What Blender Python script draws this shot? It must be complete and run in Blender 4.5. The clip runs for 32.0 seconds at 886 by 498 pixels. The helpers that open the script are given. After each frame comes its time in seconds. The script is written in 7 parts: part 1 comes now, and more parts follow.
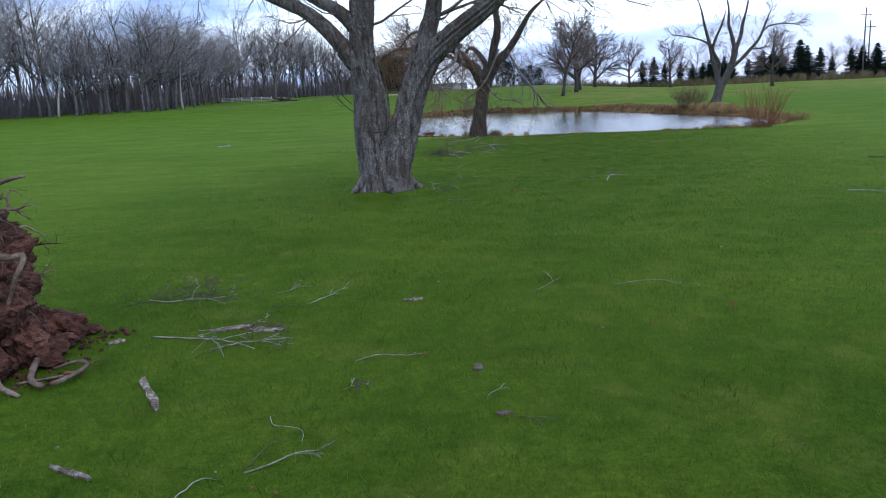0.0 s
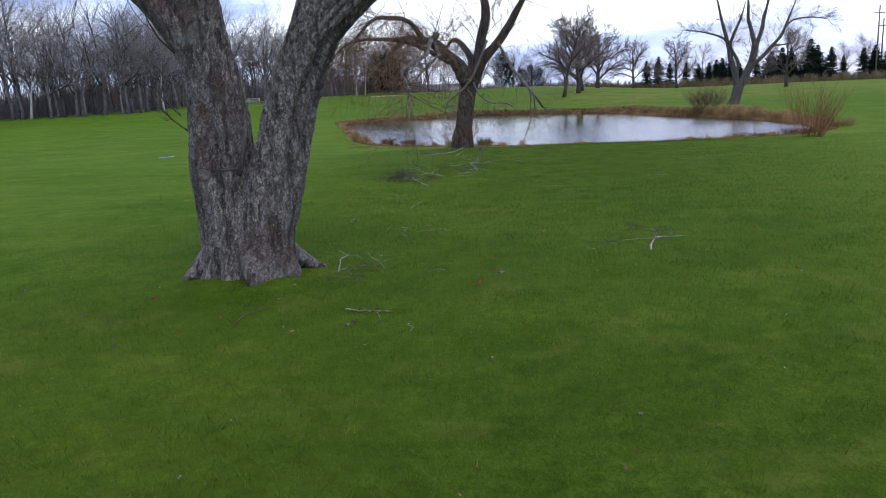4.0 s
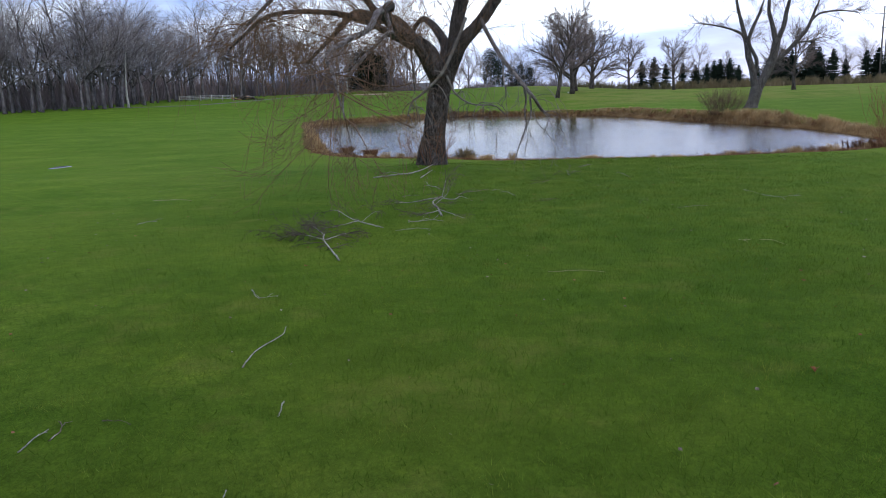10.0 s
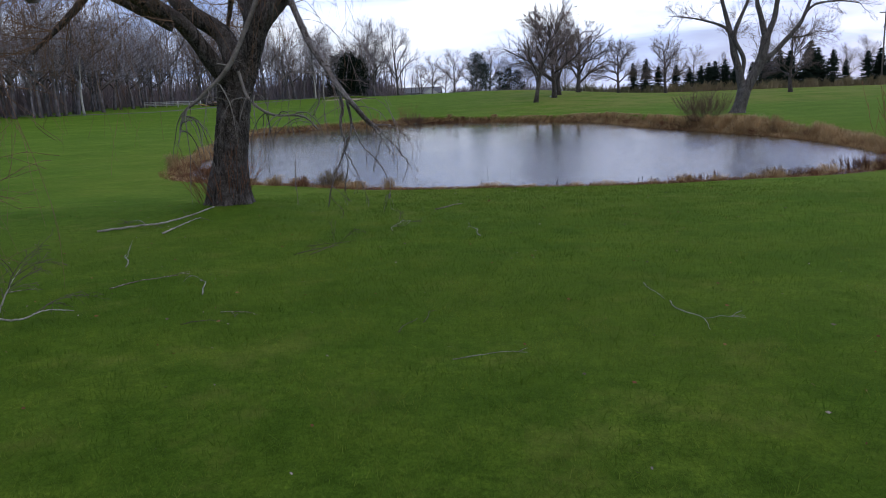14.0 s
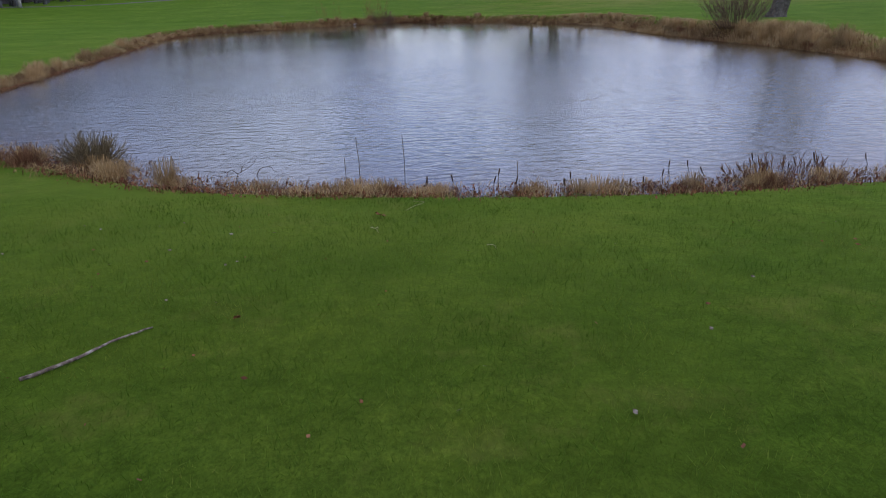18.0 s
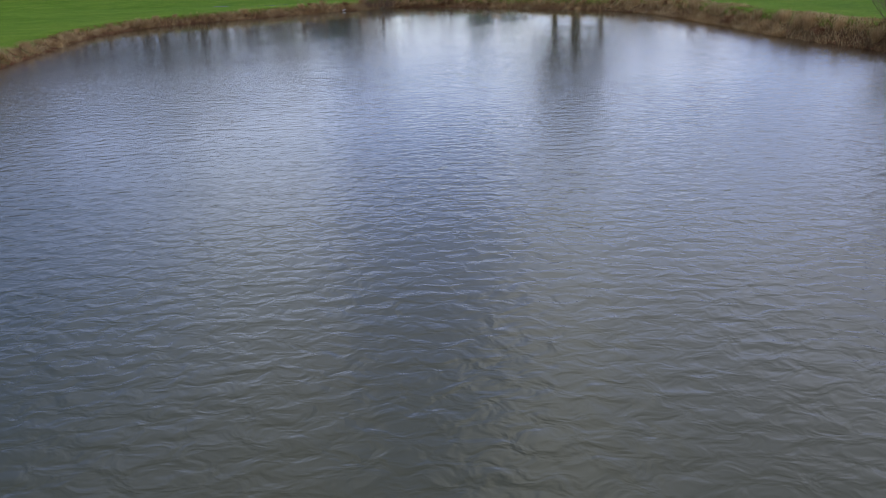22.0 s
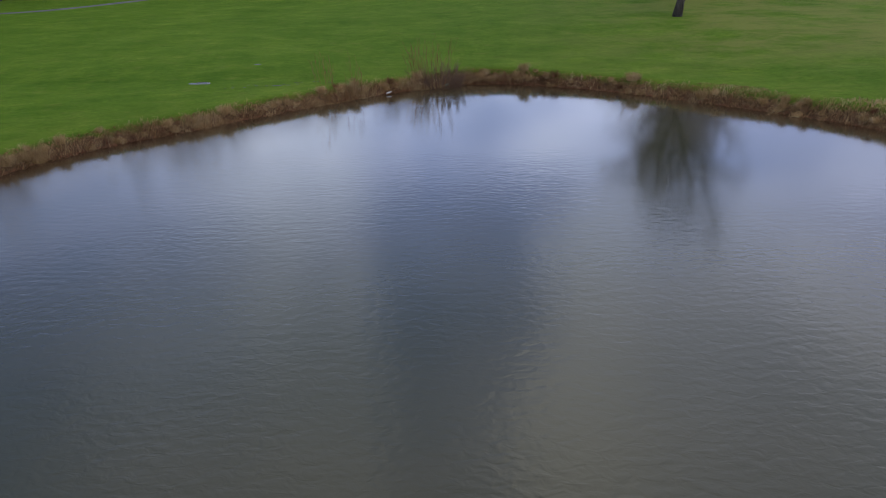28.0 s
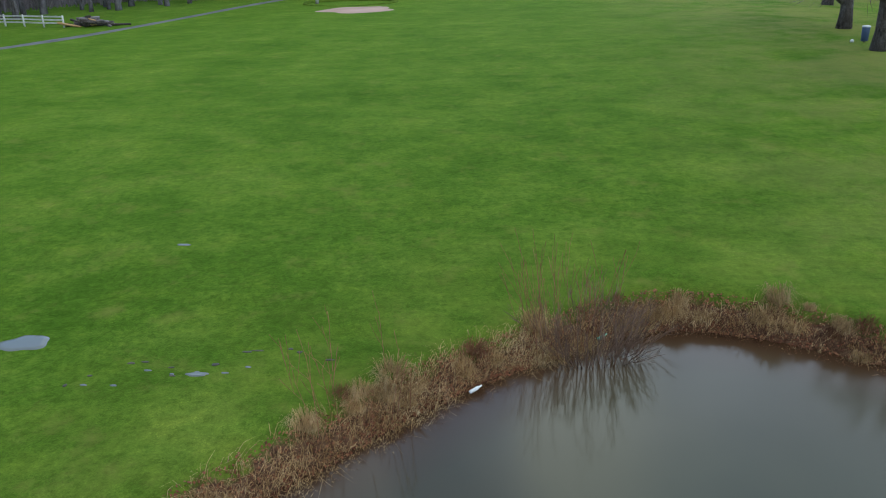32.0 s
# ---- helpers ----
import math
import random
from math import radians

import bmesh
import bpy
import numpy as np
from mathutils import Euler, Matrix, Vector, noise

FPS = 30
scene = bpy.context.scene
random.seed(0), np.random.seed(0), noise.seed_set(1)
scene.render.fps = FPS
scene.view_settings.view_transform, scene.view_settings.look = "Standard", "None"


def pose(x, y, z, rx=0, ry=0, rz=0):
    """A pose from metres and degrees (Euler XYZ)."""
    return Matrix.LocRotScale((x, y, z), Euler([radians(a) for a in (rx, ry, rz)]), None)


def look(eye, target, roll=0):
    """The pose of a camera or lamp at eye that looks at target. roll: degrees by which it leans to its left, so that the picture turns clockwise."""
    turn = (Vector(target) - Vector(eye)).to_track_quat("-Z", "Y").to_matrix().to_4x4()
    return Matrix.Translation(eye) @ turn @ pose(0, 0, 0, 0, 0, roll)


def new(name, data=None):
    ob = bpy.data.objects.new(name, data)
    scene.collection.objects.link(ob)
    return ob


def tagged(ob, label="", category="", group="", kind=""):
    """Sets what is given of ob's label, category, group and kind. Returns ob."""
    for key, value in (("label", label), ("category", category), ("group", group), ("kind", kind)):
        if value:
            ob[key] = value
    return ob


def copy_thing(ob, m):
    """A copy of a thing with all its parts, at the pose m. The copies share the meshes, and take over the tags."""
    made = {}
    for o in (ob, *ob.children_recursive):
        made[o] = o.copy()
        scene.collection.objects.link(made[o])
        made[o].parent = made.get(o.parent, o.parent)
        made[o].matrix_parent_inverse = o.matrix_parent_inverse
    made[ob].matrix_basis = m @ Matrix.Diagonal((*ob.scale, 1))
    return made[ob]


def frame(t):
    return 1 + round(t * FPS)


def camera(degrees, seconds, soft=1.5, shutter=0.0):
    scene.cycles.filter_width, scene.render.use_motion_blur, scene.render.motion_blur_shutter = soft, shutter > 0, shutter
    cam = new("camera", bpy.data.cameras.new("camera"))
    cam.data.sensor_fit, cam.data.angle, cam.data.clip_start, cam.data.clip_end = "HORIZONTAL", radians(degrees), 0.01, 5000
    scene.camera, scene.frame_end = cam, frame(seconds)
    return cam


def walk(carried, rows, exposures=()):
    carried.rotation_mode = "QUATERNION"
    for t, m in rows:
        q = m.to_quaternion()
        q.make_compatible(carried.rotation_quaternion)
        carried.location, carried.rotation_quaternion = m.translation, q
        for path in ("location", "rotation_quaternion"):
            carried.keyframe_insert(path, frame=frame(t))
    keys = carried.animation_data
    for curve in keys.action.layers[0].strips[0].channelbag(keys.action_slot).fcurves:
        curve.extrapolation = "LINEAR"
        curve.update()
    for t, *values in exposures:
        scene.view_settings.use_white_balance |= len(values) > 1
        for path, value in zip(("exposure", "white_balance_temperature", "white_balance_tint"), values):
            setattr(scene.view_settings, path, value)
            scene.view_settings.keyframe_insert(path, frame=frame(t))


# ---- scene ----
cam = camera(61.0, 32.0, soft=1.0)
PATH = [
    (0, (1.673, 0.471, 1.632), (1.535, 2.427, 1.236), -2.5),
    (0.5, (1.947, 1.122, 1.617), (1.808, 3.078, 1.221), -2.6),
    (1, (2.158, 1.9, 1.64), (2.018, 3.856, 1.244), -2.6),
    (1.5, (2.259, 2.776, 1.617), (2.121, 4.731, 1.22), -2.5),
    (2, (2.307, 3.603, 1.629), (2.168, 5.559, 1.235), -2.6),
    (2.5, (2.286, 4.475, 1.658), (2.148, 6.431, 1.264), -2.5),
    (3, (2.26, 5.293, 1.649), (2.12, 7.249, 1.255), -2.5),
    (3.5, (2.212, 6.001, 1.641), (2.072, 7.957, 1.247), -2.5),
    (5.5, (1.965, 8.341, 1.638), (1.827, 10.298, 1.249), -2.5),
    (6, (1.893, 8.888, 1.636), (1.754, 10.845, 1.246), -2.5),
    (6.5, (1.814, 9.47, 1.629), (1.676, 11.427, 1.24), -2.4),
    (7, (1.731, 10.098, 1.614), (1.593, 12.055, 1.225), -2.4),
    (7.5, (1.617, 10.772, 1.653), (1.5, 12.73, 1.265), -2.6),
    (8, (1.482, 11.424, 1.652), (1.367, 13.382, 1.263), -2.4),
    (8.5, (1.476, 12.02, 1.678), (1.363, 13.979, 1.287), -2.2),
    (9, (1.693, 12.604, 1.66), (1.581, 14.562, 1.266), -2.0),
    (9.5, (1.996, 13.217, 1.626), (1.886, 15.175, 1.231), -1.8),
    (10, (2.399, 13.762, 1.601), (2.29, 15.719, 1.205), -1.8),
    (10.5, (2.826, 14.362, 1.567), (2.716, 16.319, 1.17), -1.8),
    (11, (3.266, 15.121, 1.569), (3.156, 17.078, 1.173), -1.8),
    (11.5, (3.707, 15.951, 1.572), (3.598, 17.909, 1.175), -1.6),
    (12, (4.13, 16.776, 1.57), (4.018, 18.734, 1.176), -1.8),
    (12.5, (4.501, 17.556, 1.576), (4.389, 19.514, 1.184), -2.0),
    (13, (4.855, 18.369, 1.55), (4.743, 20.327, 1.161), -2.0),
    (13.5, (5.216, 19.403, 1.539), (5.104, 21.362, 1.152), -2.0),
    (14, (5.519, 20.411, 1.505), (5.406, 22.37, 1.121), -2.1),
    (14.5, (5.8, 21.274, 1.47), (5.686, 23.234, 1.089), -2.3),
    (16.5, (6.821, 25.716, 1.544), (6.712, 27.677, 1.168), -1.6),
    (17, (6.94, 26.908, 1.556), (6.827, 28.857, 1.124), -1.6),
    (17.5, (6.987, 28.005, 1.546), (6.874, 29.926, 1.003), -1.5),
    (18, (7.003, 29.15, 1.542), (6.892, 31.042, 0.904), -1.5),
    (18.5, (6.986, 30.461, 1.531), (6.875, 32.345, 0.869), -1.2),
    (19, (6.937, 31.923, 1.531), (6.83, 33.801, 0.856), -1.4),
    (19.5, (6.848, 33.425, 1.571), (6.739, 35.303, 0.892), -1.6),
    (20, (6.694, 34.81, 1.628), (6.586, 36.687, 0.944), -1.5),
    (20.5, (6.407, 36.165, 1.632), (6.303, 38.04, 0.946), -1.5),
    (21, (6.079, 37.59, 1.664), (5.979, 39.466, 0.975), -1.4),
    (21.5, (5.886, 39.029, 1.759), (5.78, 40.902, 1.066), -1.8),
    (22, (5.761, 40.582, 1.983), (5.648, 42.451, 1.28), -1.8),
    (22.5, (5.681, 42.308, 2.145), (5.555, 44.173, 1.434), -1.8),
    (23, (5.638, 44.102, 2.222), (5.497, 45.965, 1.51), -1.8),
    (23.5, (5.541, 45.877, 2.357), (5.387, 47.739, 1.644), -1.8),
    (24, (5.303, 47.597, 2.565), (5.139, 49.459, 1.854), -1.8),
    (24.5, (4.992, 49.2, 2.93), (4.822, 51.062, 2.219), -1.7),
    (25, (4.643, 50.705, 3.266), (4.468, 52.565, 2.555), -1.7),
    (25.5, (4.204, 52.297, 3.541), (4.028, 54.157, 2.83), -1.6),
    (27.5, (2.535, 58.015, 4.245), (2.348, 59.874, 3.531), -1.6),
    (28, (2.159, 59.38, 4.331), (1.969, 61.24, 3.622), -1.7),
    (28.5, (1.743, 61.089, 4.475), (1.551, 62.95, 3.768), -1.8),
    (29, (1.36, 63.072, 4.605), (1.165, 64.932, 3.898), -1.8),
    (29.5, (0.976, 65.328, 4.798), (0.775, 67.189, 4.094), -1.8),
    (30, (0.501, 67.86, 4.996), (0.298, 69.722, 4.295), -1.7),
    (30.5, (-0.027, 70.497, 5.229), (-0.233, 72.359, 4.527), -1.8),
    (31, (-0.633, 73.169, 5.478), (-0.842, 75.029, 4.771), -1.8),
    (31.5, (-1.331, 75.921, 5.719), (-1.542, 77.779, 5.011), -1.8),
    (32, (-2.088, 78.607, 5.966), (-2.3, 80.464, 5.255), -1.7),
]
EXPOSURES = [(0.0, 0.26, 6080, 5), (1.5, 0.22, 6430, 9), (3.0, 0.2, 6500, 10), (6.0, 0.25, 6500, 10), (9.0, 0.18, 6500, 9), (12.0, 0.1, 6500, 10), (14.0, -0.22, 6500, 12), (16.0, -0.25, 6500, 12), (18.0, -0.05, 6450, 12), (20.0, -0.1, 6500, 13), (21.0, 0.02, 6520, 6), (22.0, 0.1, 6550, 9), (25.0, 0.18, 6750, 13), (28.0, -0.08, 6720, 10), (30.0, 0.13, 6600, 8), (31.0, 0.42, 6520, 5), (32.0, 0.55, 6380, -3)]
walk(cam, [(t, look(eye, target, roll)) for t, eye, target, roll in PATH], EXPOSURES)

# ---- sky, sun, exposure ----
def sky():
    w = bpy.data.worlds.new("sky")
    scene.world = w
    w.use_nodes = True
    nt = w.node_tree
    nt.nodes.clear()
    N, L = nt.nodes.new, nt.links.new
    out, bg = N("ShaderNodeOutputWorld"), N("ShaderNodeBackground")
    tex = N("ShaderNodeTexSky")
    tex.sky_type, tex.sun_disc = "NISHITA", False
    tex.sun_elevation, tex.sun_rotation = radians(24), radians(28)
    tex.air_density, tex.dust_density, tex.ozone_density = 1.0, 1.5, 2.0
    geo = N("ShaderNodeTexCoord")
    sep = N("ShaderNodeSeparateXYZ")
    L(geo.outputs["Generated"], sep.inputs[0])
    # project the direction on a flat cloud deck
    add = N("ShaderNodeMath"); add.operation = "ADD"; add.inputs[1].default_value = 0.16
    L(sep.outputs["Z"], add.inputs[0])
    mx = N("ShaderNodeMath"); mx.operation = "MAXIMUM"; mx.inputs[1].default_value = 0.06
    L(add.outputs[0], mx.inputs[0])
    dx, dy = N("ShaderNodeMath"), N("ShaderNodeMath")
    dx.operation = dy.operation = "DIVIDE"
    L(sep.outputs["X"], dx.inputs[0]); L(mx.outputs[0], dx.inputs[1])
    L(sep.outputs["Y"], dy.inputs[0]); L(mx.outputs[0], dy.inputs[1])
    comb = N("ShaderNodeCombineXYZ")
    L(dx.outputs[0], comb.inputs[0]); L(dy.outputs[0], comb.inputs[1])
    big = N("ShaderNodeTexNoise")
    big.inputs["Scale"].default_value, big.inputs["Detail"].default_value, big.inputs["Roughness"].default_value = CLOUD_SCALE, 7, 0.55
    big.inputs["Distortion"].default_value = 0.6
    off = N("ShaderNodeVectorMath"); off.operation = "ADD"; off.inputs[1].default_value = CLOUD_SHIFT
    L(comb.outputs[0], off.inputs[0]); L(off.outputs[0], big.inputs["Vector"])
    fine = N("ShaderNodeTexNoise")
    fine.inputs["Scale"].default_value, fine.inputs["Detail"].default_value = 2.3, 6
    L(off.outputs[0], fine.inputs["Vector"])
    # cloud colour: white where thin, blue grey where thick
    ramp = N("ShaderNodeValToRGB")
    e = ramp.color_ramp.elements
    e[0].position, e[0].color = 0.40, (0.42, 0.58, 0.98, 1)
    e[1].position, e[1].color = 0.66, (1.42, 1.50, 1.62, 1)
    mid = e.new(0.50); mid.color = (0.86, 0.99, 1.33, 1)
    ahead = N("ShaderNodeMath"); ahead.operation = "MAXIMUM"; ahead.inputs[1].default_value = 0.05
    L(sep.outputs["Y"], ahead.inputs[0])
    side = N("ShaderNodeMath"); side.operation = "DIVIDE"
    L(sep.outputs["X"], side.inputs[0]); L(ahead.outputs[0], side.inputs[1])
    ragged = N("ShaderNodeMath"); ragged.operation = "MULTIPLY_ADD"; ragged.inputs[1].default_value = 0.22
    L(fine.outputs["Fac"], ragged.inputs[0]); L(side.outputs[0], ragged.inputs[2])
    banks = N("ShaderNodeValToRGB")
    banks.color_ramp.interpolation = "EASE"
    k = banks.color_ramp.elements
    k[0].position, k[0].color = 0.0, (0.5, 0.5, 0.5, 1)
    k[1].position, k[1].color = 1.0, (0.36, 0.36, 0.36, 1)
    for where, v in CLOUD_BANKS:
        k.new(where).color = (v, v, v, 1)
    shifted = N("ShaderNodeMath"); shifted.operation = "ADD"; shifted.inputs[1].default_value = 0.5 - 0.11
    L(ragged.outputs[0], shifted.inputs[0]); L(shifted.outputs[0], banks.inputs[0])
    lifted = N("ShaderNodeMapRange")
    lifted.inputs["From Min"].default_value, lifted.inputs["From Max"].default_value, lifted.inputs["To Max"].default_value = 0.07, 0.30, 0.48
    L(sep.outputs["Z"], lifted.inputs["Value"])
    level = N("ShaderNodeMath"); level.operation = "SUBTRACT"; level.inputs[1].default_value = 0.5
    L(banks.outputs[0], level.inputs[0])
    amount = N("ShaderNodeMath"); amount.operation = "MULTIPLY"
    L(level.outputs[0], amount.inputs[0]); L(lifted.outputs[0], amount.inputs[1])
    cloud = N("ShaderNodeMath"); cloud.operation = "ADD"
    L(big.outputs["Fac"], cloud.inputs[0]); L(amount.outputs[0], cloud.inputs[1])
    L(cloud.outputs[0], ramp.inputs[0])
    mul = N("ShaderNodeMix"); mul.data_type = "RGBA"; mul.blend_type = "MULTIPLY"; mul.inputs["Factor"].default_value = 0.62
    L(ramp.outputs[0], mul.inputs["A"]); 
    r2 = N("ShaderNodeValToRGB"); r2.color_ramp.elements[0].color = (0.66, 0.72, 0.82, 1); r2.color_ramp.elements[1].color = (1.35, 1.35, 1.35, 1)
    r2.color_ramp.elements[0].position, r2.color_ramp.elements[1].position = 0.35, 0.65
    L(fine.outputs["Fac"], r2.inputs[0]); L(r2.outputs[0], mul.inputs["B"])
    # the veil is brightest towards the hidden sun
    dot = N("ShaderNodeVectorMath"); dot.operation = "DOT_PRODUCT"; dot.inputs[1].default_value = GLOW_WAY
    L(geo.outputs["Generated"], dot.inputs[0])
    glow = N("ShaderNodeMapRange")
    glow.inputs["From Min"].default_value, glow.inputs["From Max"].default_value = 0.2, 1.0
    glow.inputs["To Min"].default_value, glow.inputs["To Max"].default_value = 0.82, 1.34
    L(dot.outputs["Value"], glow.inputs["Value"])
    sc = N("ShaderNodeVectorMath"); sc.operation = "SCALE"
    # a belt of thinner cover a third of the way up, where blue shows through
    high = N("ShaderNodeValToRGB")
    h = high.color_ramp.elements
    h[0].position, h[0].color = 0.0, (0.80, 0.83, 0.87, 1)
    h[1].position, h[1].color = 0.75, (0.84, 0.82, 0.76, 1)
    h.new(0.11).color = (0.98, 0.99, 1.0, 1)
    h.new(0.17).color = (1.10, 1.14, 1.34, 1)
    h.new(0.26).color = (0.96, 1.05, 1.32, 1)
    h.new(0.42).color = (0.90, 0.92, 0.95, 1)
    L(sep.outputs["Z"], high.inputs[0])
    thin = N("ShaderNodeMix"); thin.data_type = "RGBA"; thin.blend_type = "MULTIPLY"; thin.inputs["Factor"].default_value = 1.0
    L(high.outputs[0], thin.inputs["B"]); L(mul.outputs["Result"], thin.inputs["A"])
    L(thin.outputs["Result"], sc.inputs[0]); L(glow.outputs[0], sc.inputs["Scale"])
    s2 = N("ShaderNodeVectorMath"); s2.operation = "SCALE"; s2.inputs["Scale"].default_value = 0.10
    L(tex.outputs[0], s2.inputs[0])
    cover = N("ShaderNodeMix"); cover.data_type = "RGBA"; cover.inputs["Factor"].default_value = 0.86
    L(s2.outputs[0], cover.inputs["A"]); L(sc.outputs[0], cover.inputs["B"])
    L(cover.outputs["Result"], bg.inputs["Color"])
    bg.inputs["Strength"].default_value = SKY
    L(bg.outputs[0], out.inputs[0])


SKY, CLOUD_SCALE, CLOUD_SHIFT = 0.92, 0.55, (3.1, 1.7, 0.0)
CLOUD_BANKS = [(0.14, 0.68), (0.25, 0.62), (0.34, 0.26), (0.40, 0.14), (0.47, 0.24), (0.595, 0.70), (0.65, 0.66), (0.76, 0.45), (0.86, 0.33)]
GLOW_WAY = Vector((0.42, 0.86, 0.30)).normalized()
SUN_WAY = Vector((0.40, -0.42, 0.82)).normalized()
sky()
sun_data = bpy.data.lights.new("sun", "SUN")
sun_data.energy, sun_data.angle, sun_data.color = 1.05, radians(40), (1.0, 0.92, 0.80)
sun = new("sun", sun_data)
sun.matrix_world = look(SUN_WAY * 60, (0, 0, 0))
scene.view_settings.exposure = 0.0

# ---- materials ----
def material(name, colors, scale=4.0, rough=0.8, bump=0.3, bump_scale=40.0, stretch=(1, 1, 1), vary=0.25, metal=0.0, detail=6, fine_mix=0.35, bump_dist=0.01, spec=0.3, ramp_at=None):
    """Surface of two or three colours mixed by noise at two scales, with fine relief and a change from piece to piece."""
    m = bpy.data.materials.new(name)
    m.use_nodes = True
    nt = m.node_tree
    N, L = nt.nodes.new, nt.links.new
    b = nt.nodes["Principled BSDF"]
    b.inputs["Roughness"].default_value, b.inputs["Metallic"].default_value = rough, metal
    b.inputs["Specular IOR Level"].default_value = spec
    co = N("ShaderNodeTexCoord")
    mp = N("ShaderNodeMapping")
    mp.inputs["Scale"].default_value = stretch
    L(co.outputs["Object"], mp.inputs[0])
    n1, n2 = N("ShaderNodeTexNoise"), N("ShaderNodeTexNoise")
    n1.inputs["Scale"].default_value, n1.inputs["Detail"].default_value = scale, detail
    n2.inputs["Scale"].default_value, n2.inputs["Detail"].default_value = bump_scale, 4
    L(mp.outputs[0], n1.inputs["Vector"]); L(mp.outputs[0], n2.inputs["Vector"])
    mixf = N("ShaderNodeMix"); mixf.data_type = "FLOAT"; mixf.inputs["Factor"].default_value = fine_mix
    L(n1.outputs["Fac"], mixf.inputs["A"]); L(n2.outputs["Fac"], mixf.inputs["B"])
    ramp = N("ShaderNodeValToRGB")
    e = ramp.color_ramp.elements
    k = len(colors)
    pos = ramp_at or [0.36 + 0.28 * i / (k - 1) for i in range(k)]
    e[0].position, e[0].color = pos[0], (*colors[0], 1)
    e[1].position, e[1].color = pos[-1], (*colors[-1], 1)
    for i in range(1, k - 1):
        e.new(pos[i]).color = (*colors[i], 1)
    L(mixf.outputs["Result"], ramp.inputs[0])
    info = N("ShaderNodeObjectInfo")
    geo = N("ShaderNodeNewGeometry")
    rnd = N("ShaderNodeMath"); rnd.operation = "ADD"
    L(info.outputs["Random"], rnd.inputs[0]); L(geo.outputs["Random Per Island"], rnd.inputs[1])
    mr = N("ShaderNodeMapRange")
    mr.inputs["From Max"].default_value = 2.0
    mr.inputs["To Min"].default_value, mr.inputs["To Max"].default_value = 1 - vary, 1 + vary
    L(rnd.outputs[0], mr.inputs["Value"])
    sc = N("ShaderNodeVectorMath"); sc.operation = "SCALE"
    L(ramp.outputs[0], sc.inputs[0]); L(mr.outputs[0], sc.inputs["Scale"])
    L(sc.outputs[0], b.inputs["Base Color"])
    if bump:
        bp = N("ShaderNodeBump")
        bp.inputs["Strength"].default_value, bp.inputs["Distance"].default_value = bump, bump_dist
        L(n2.outputs["Fac"], bp.inputs["Height"]); L(bp.outputs[0], b.inputs["Normal"])
    return m


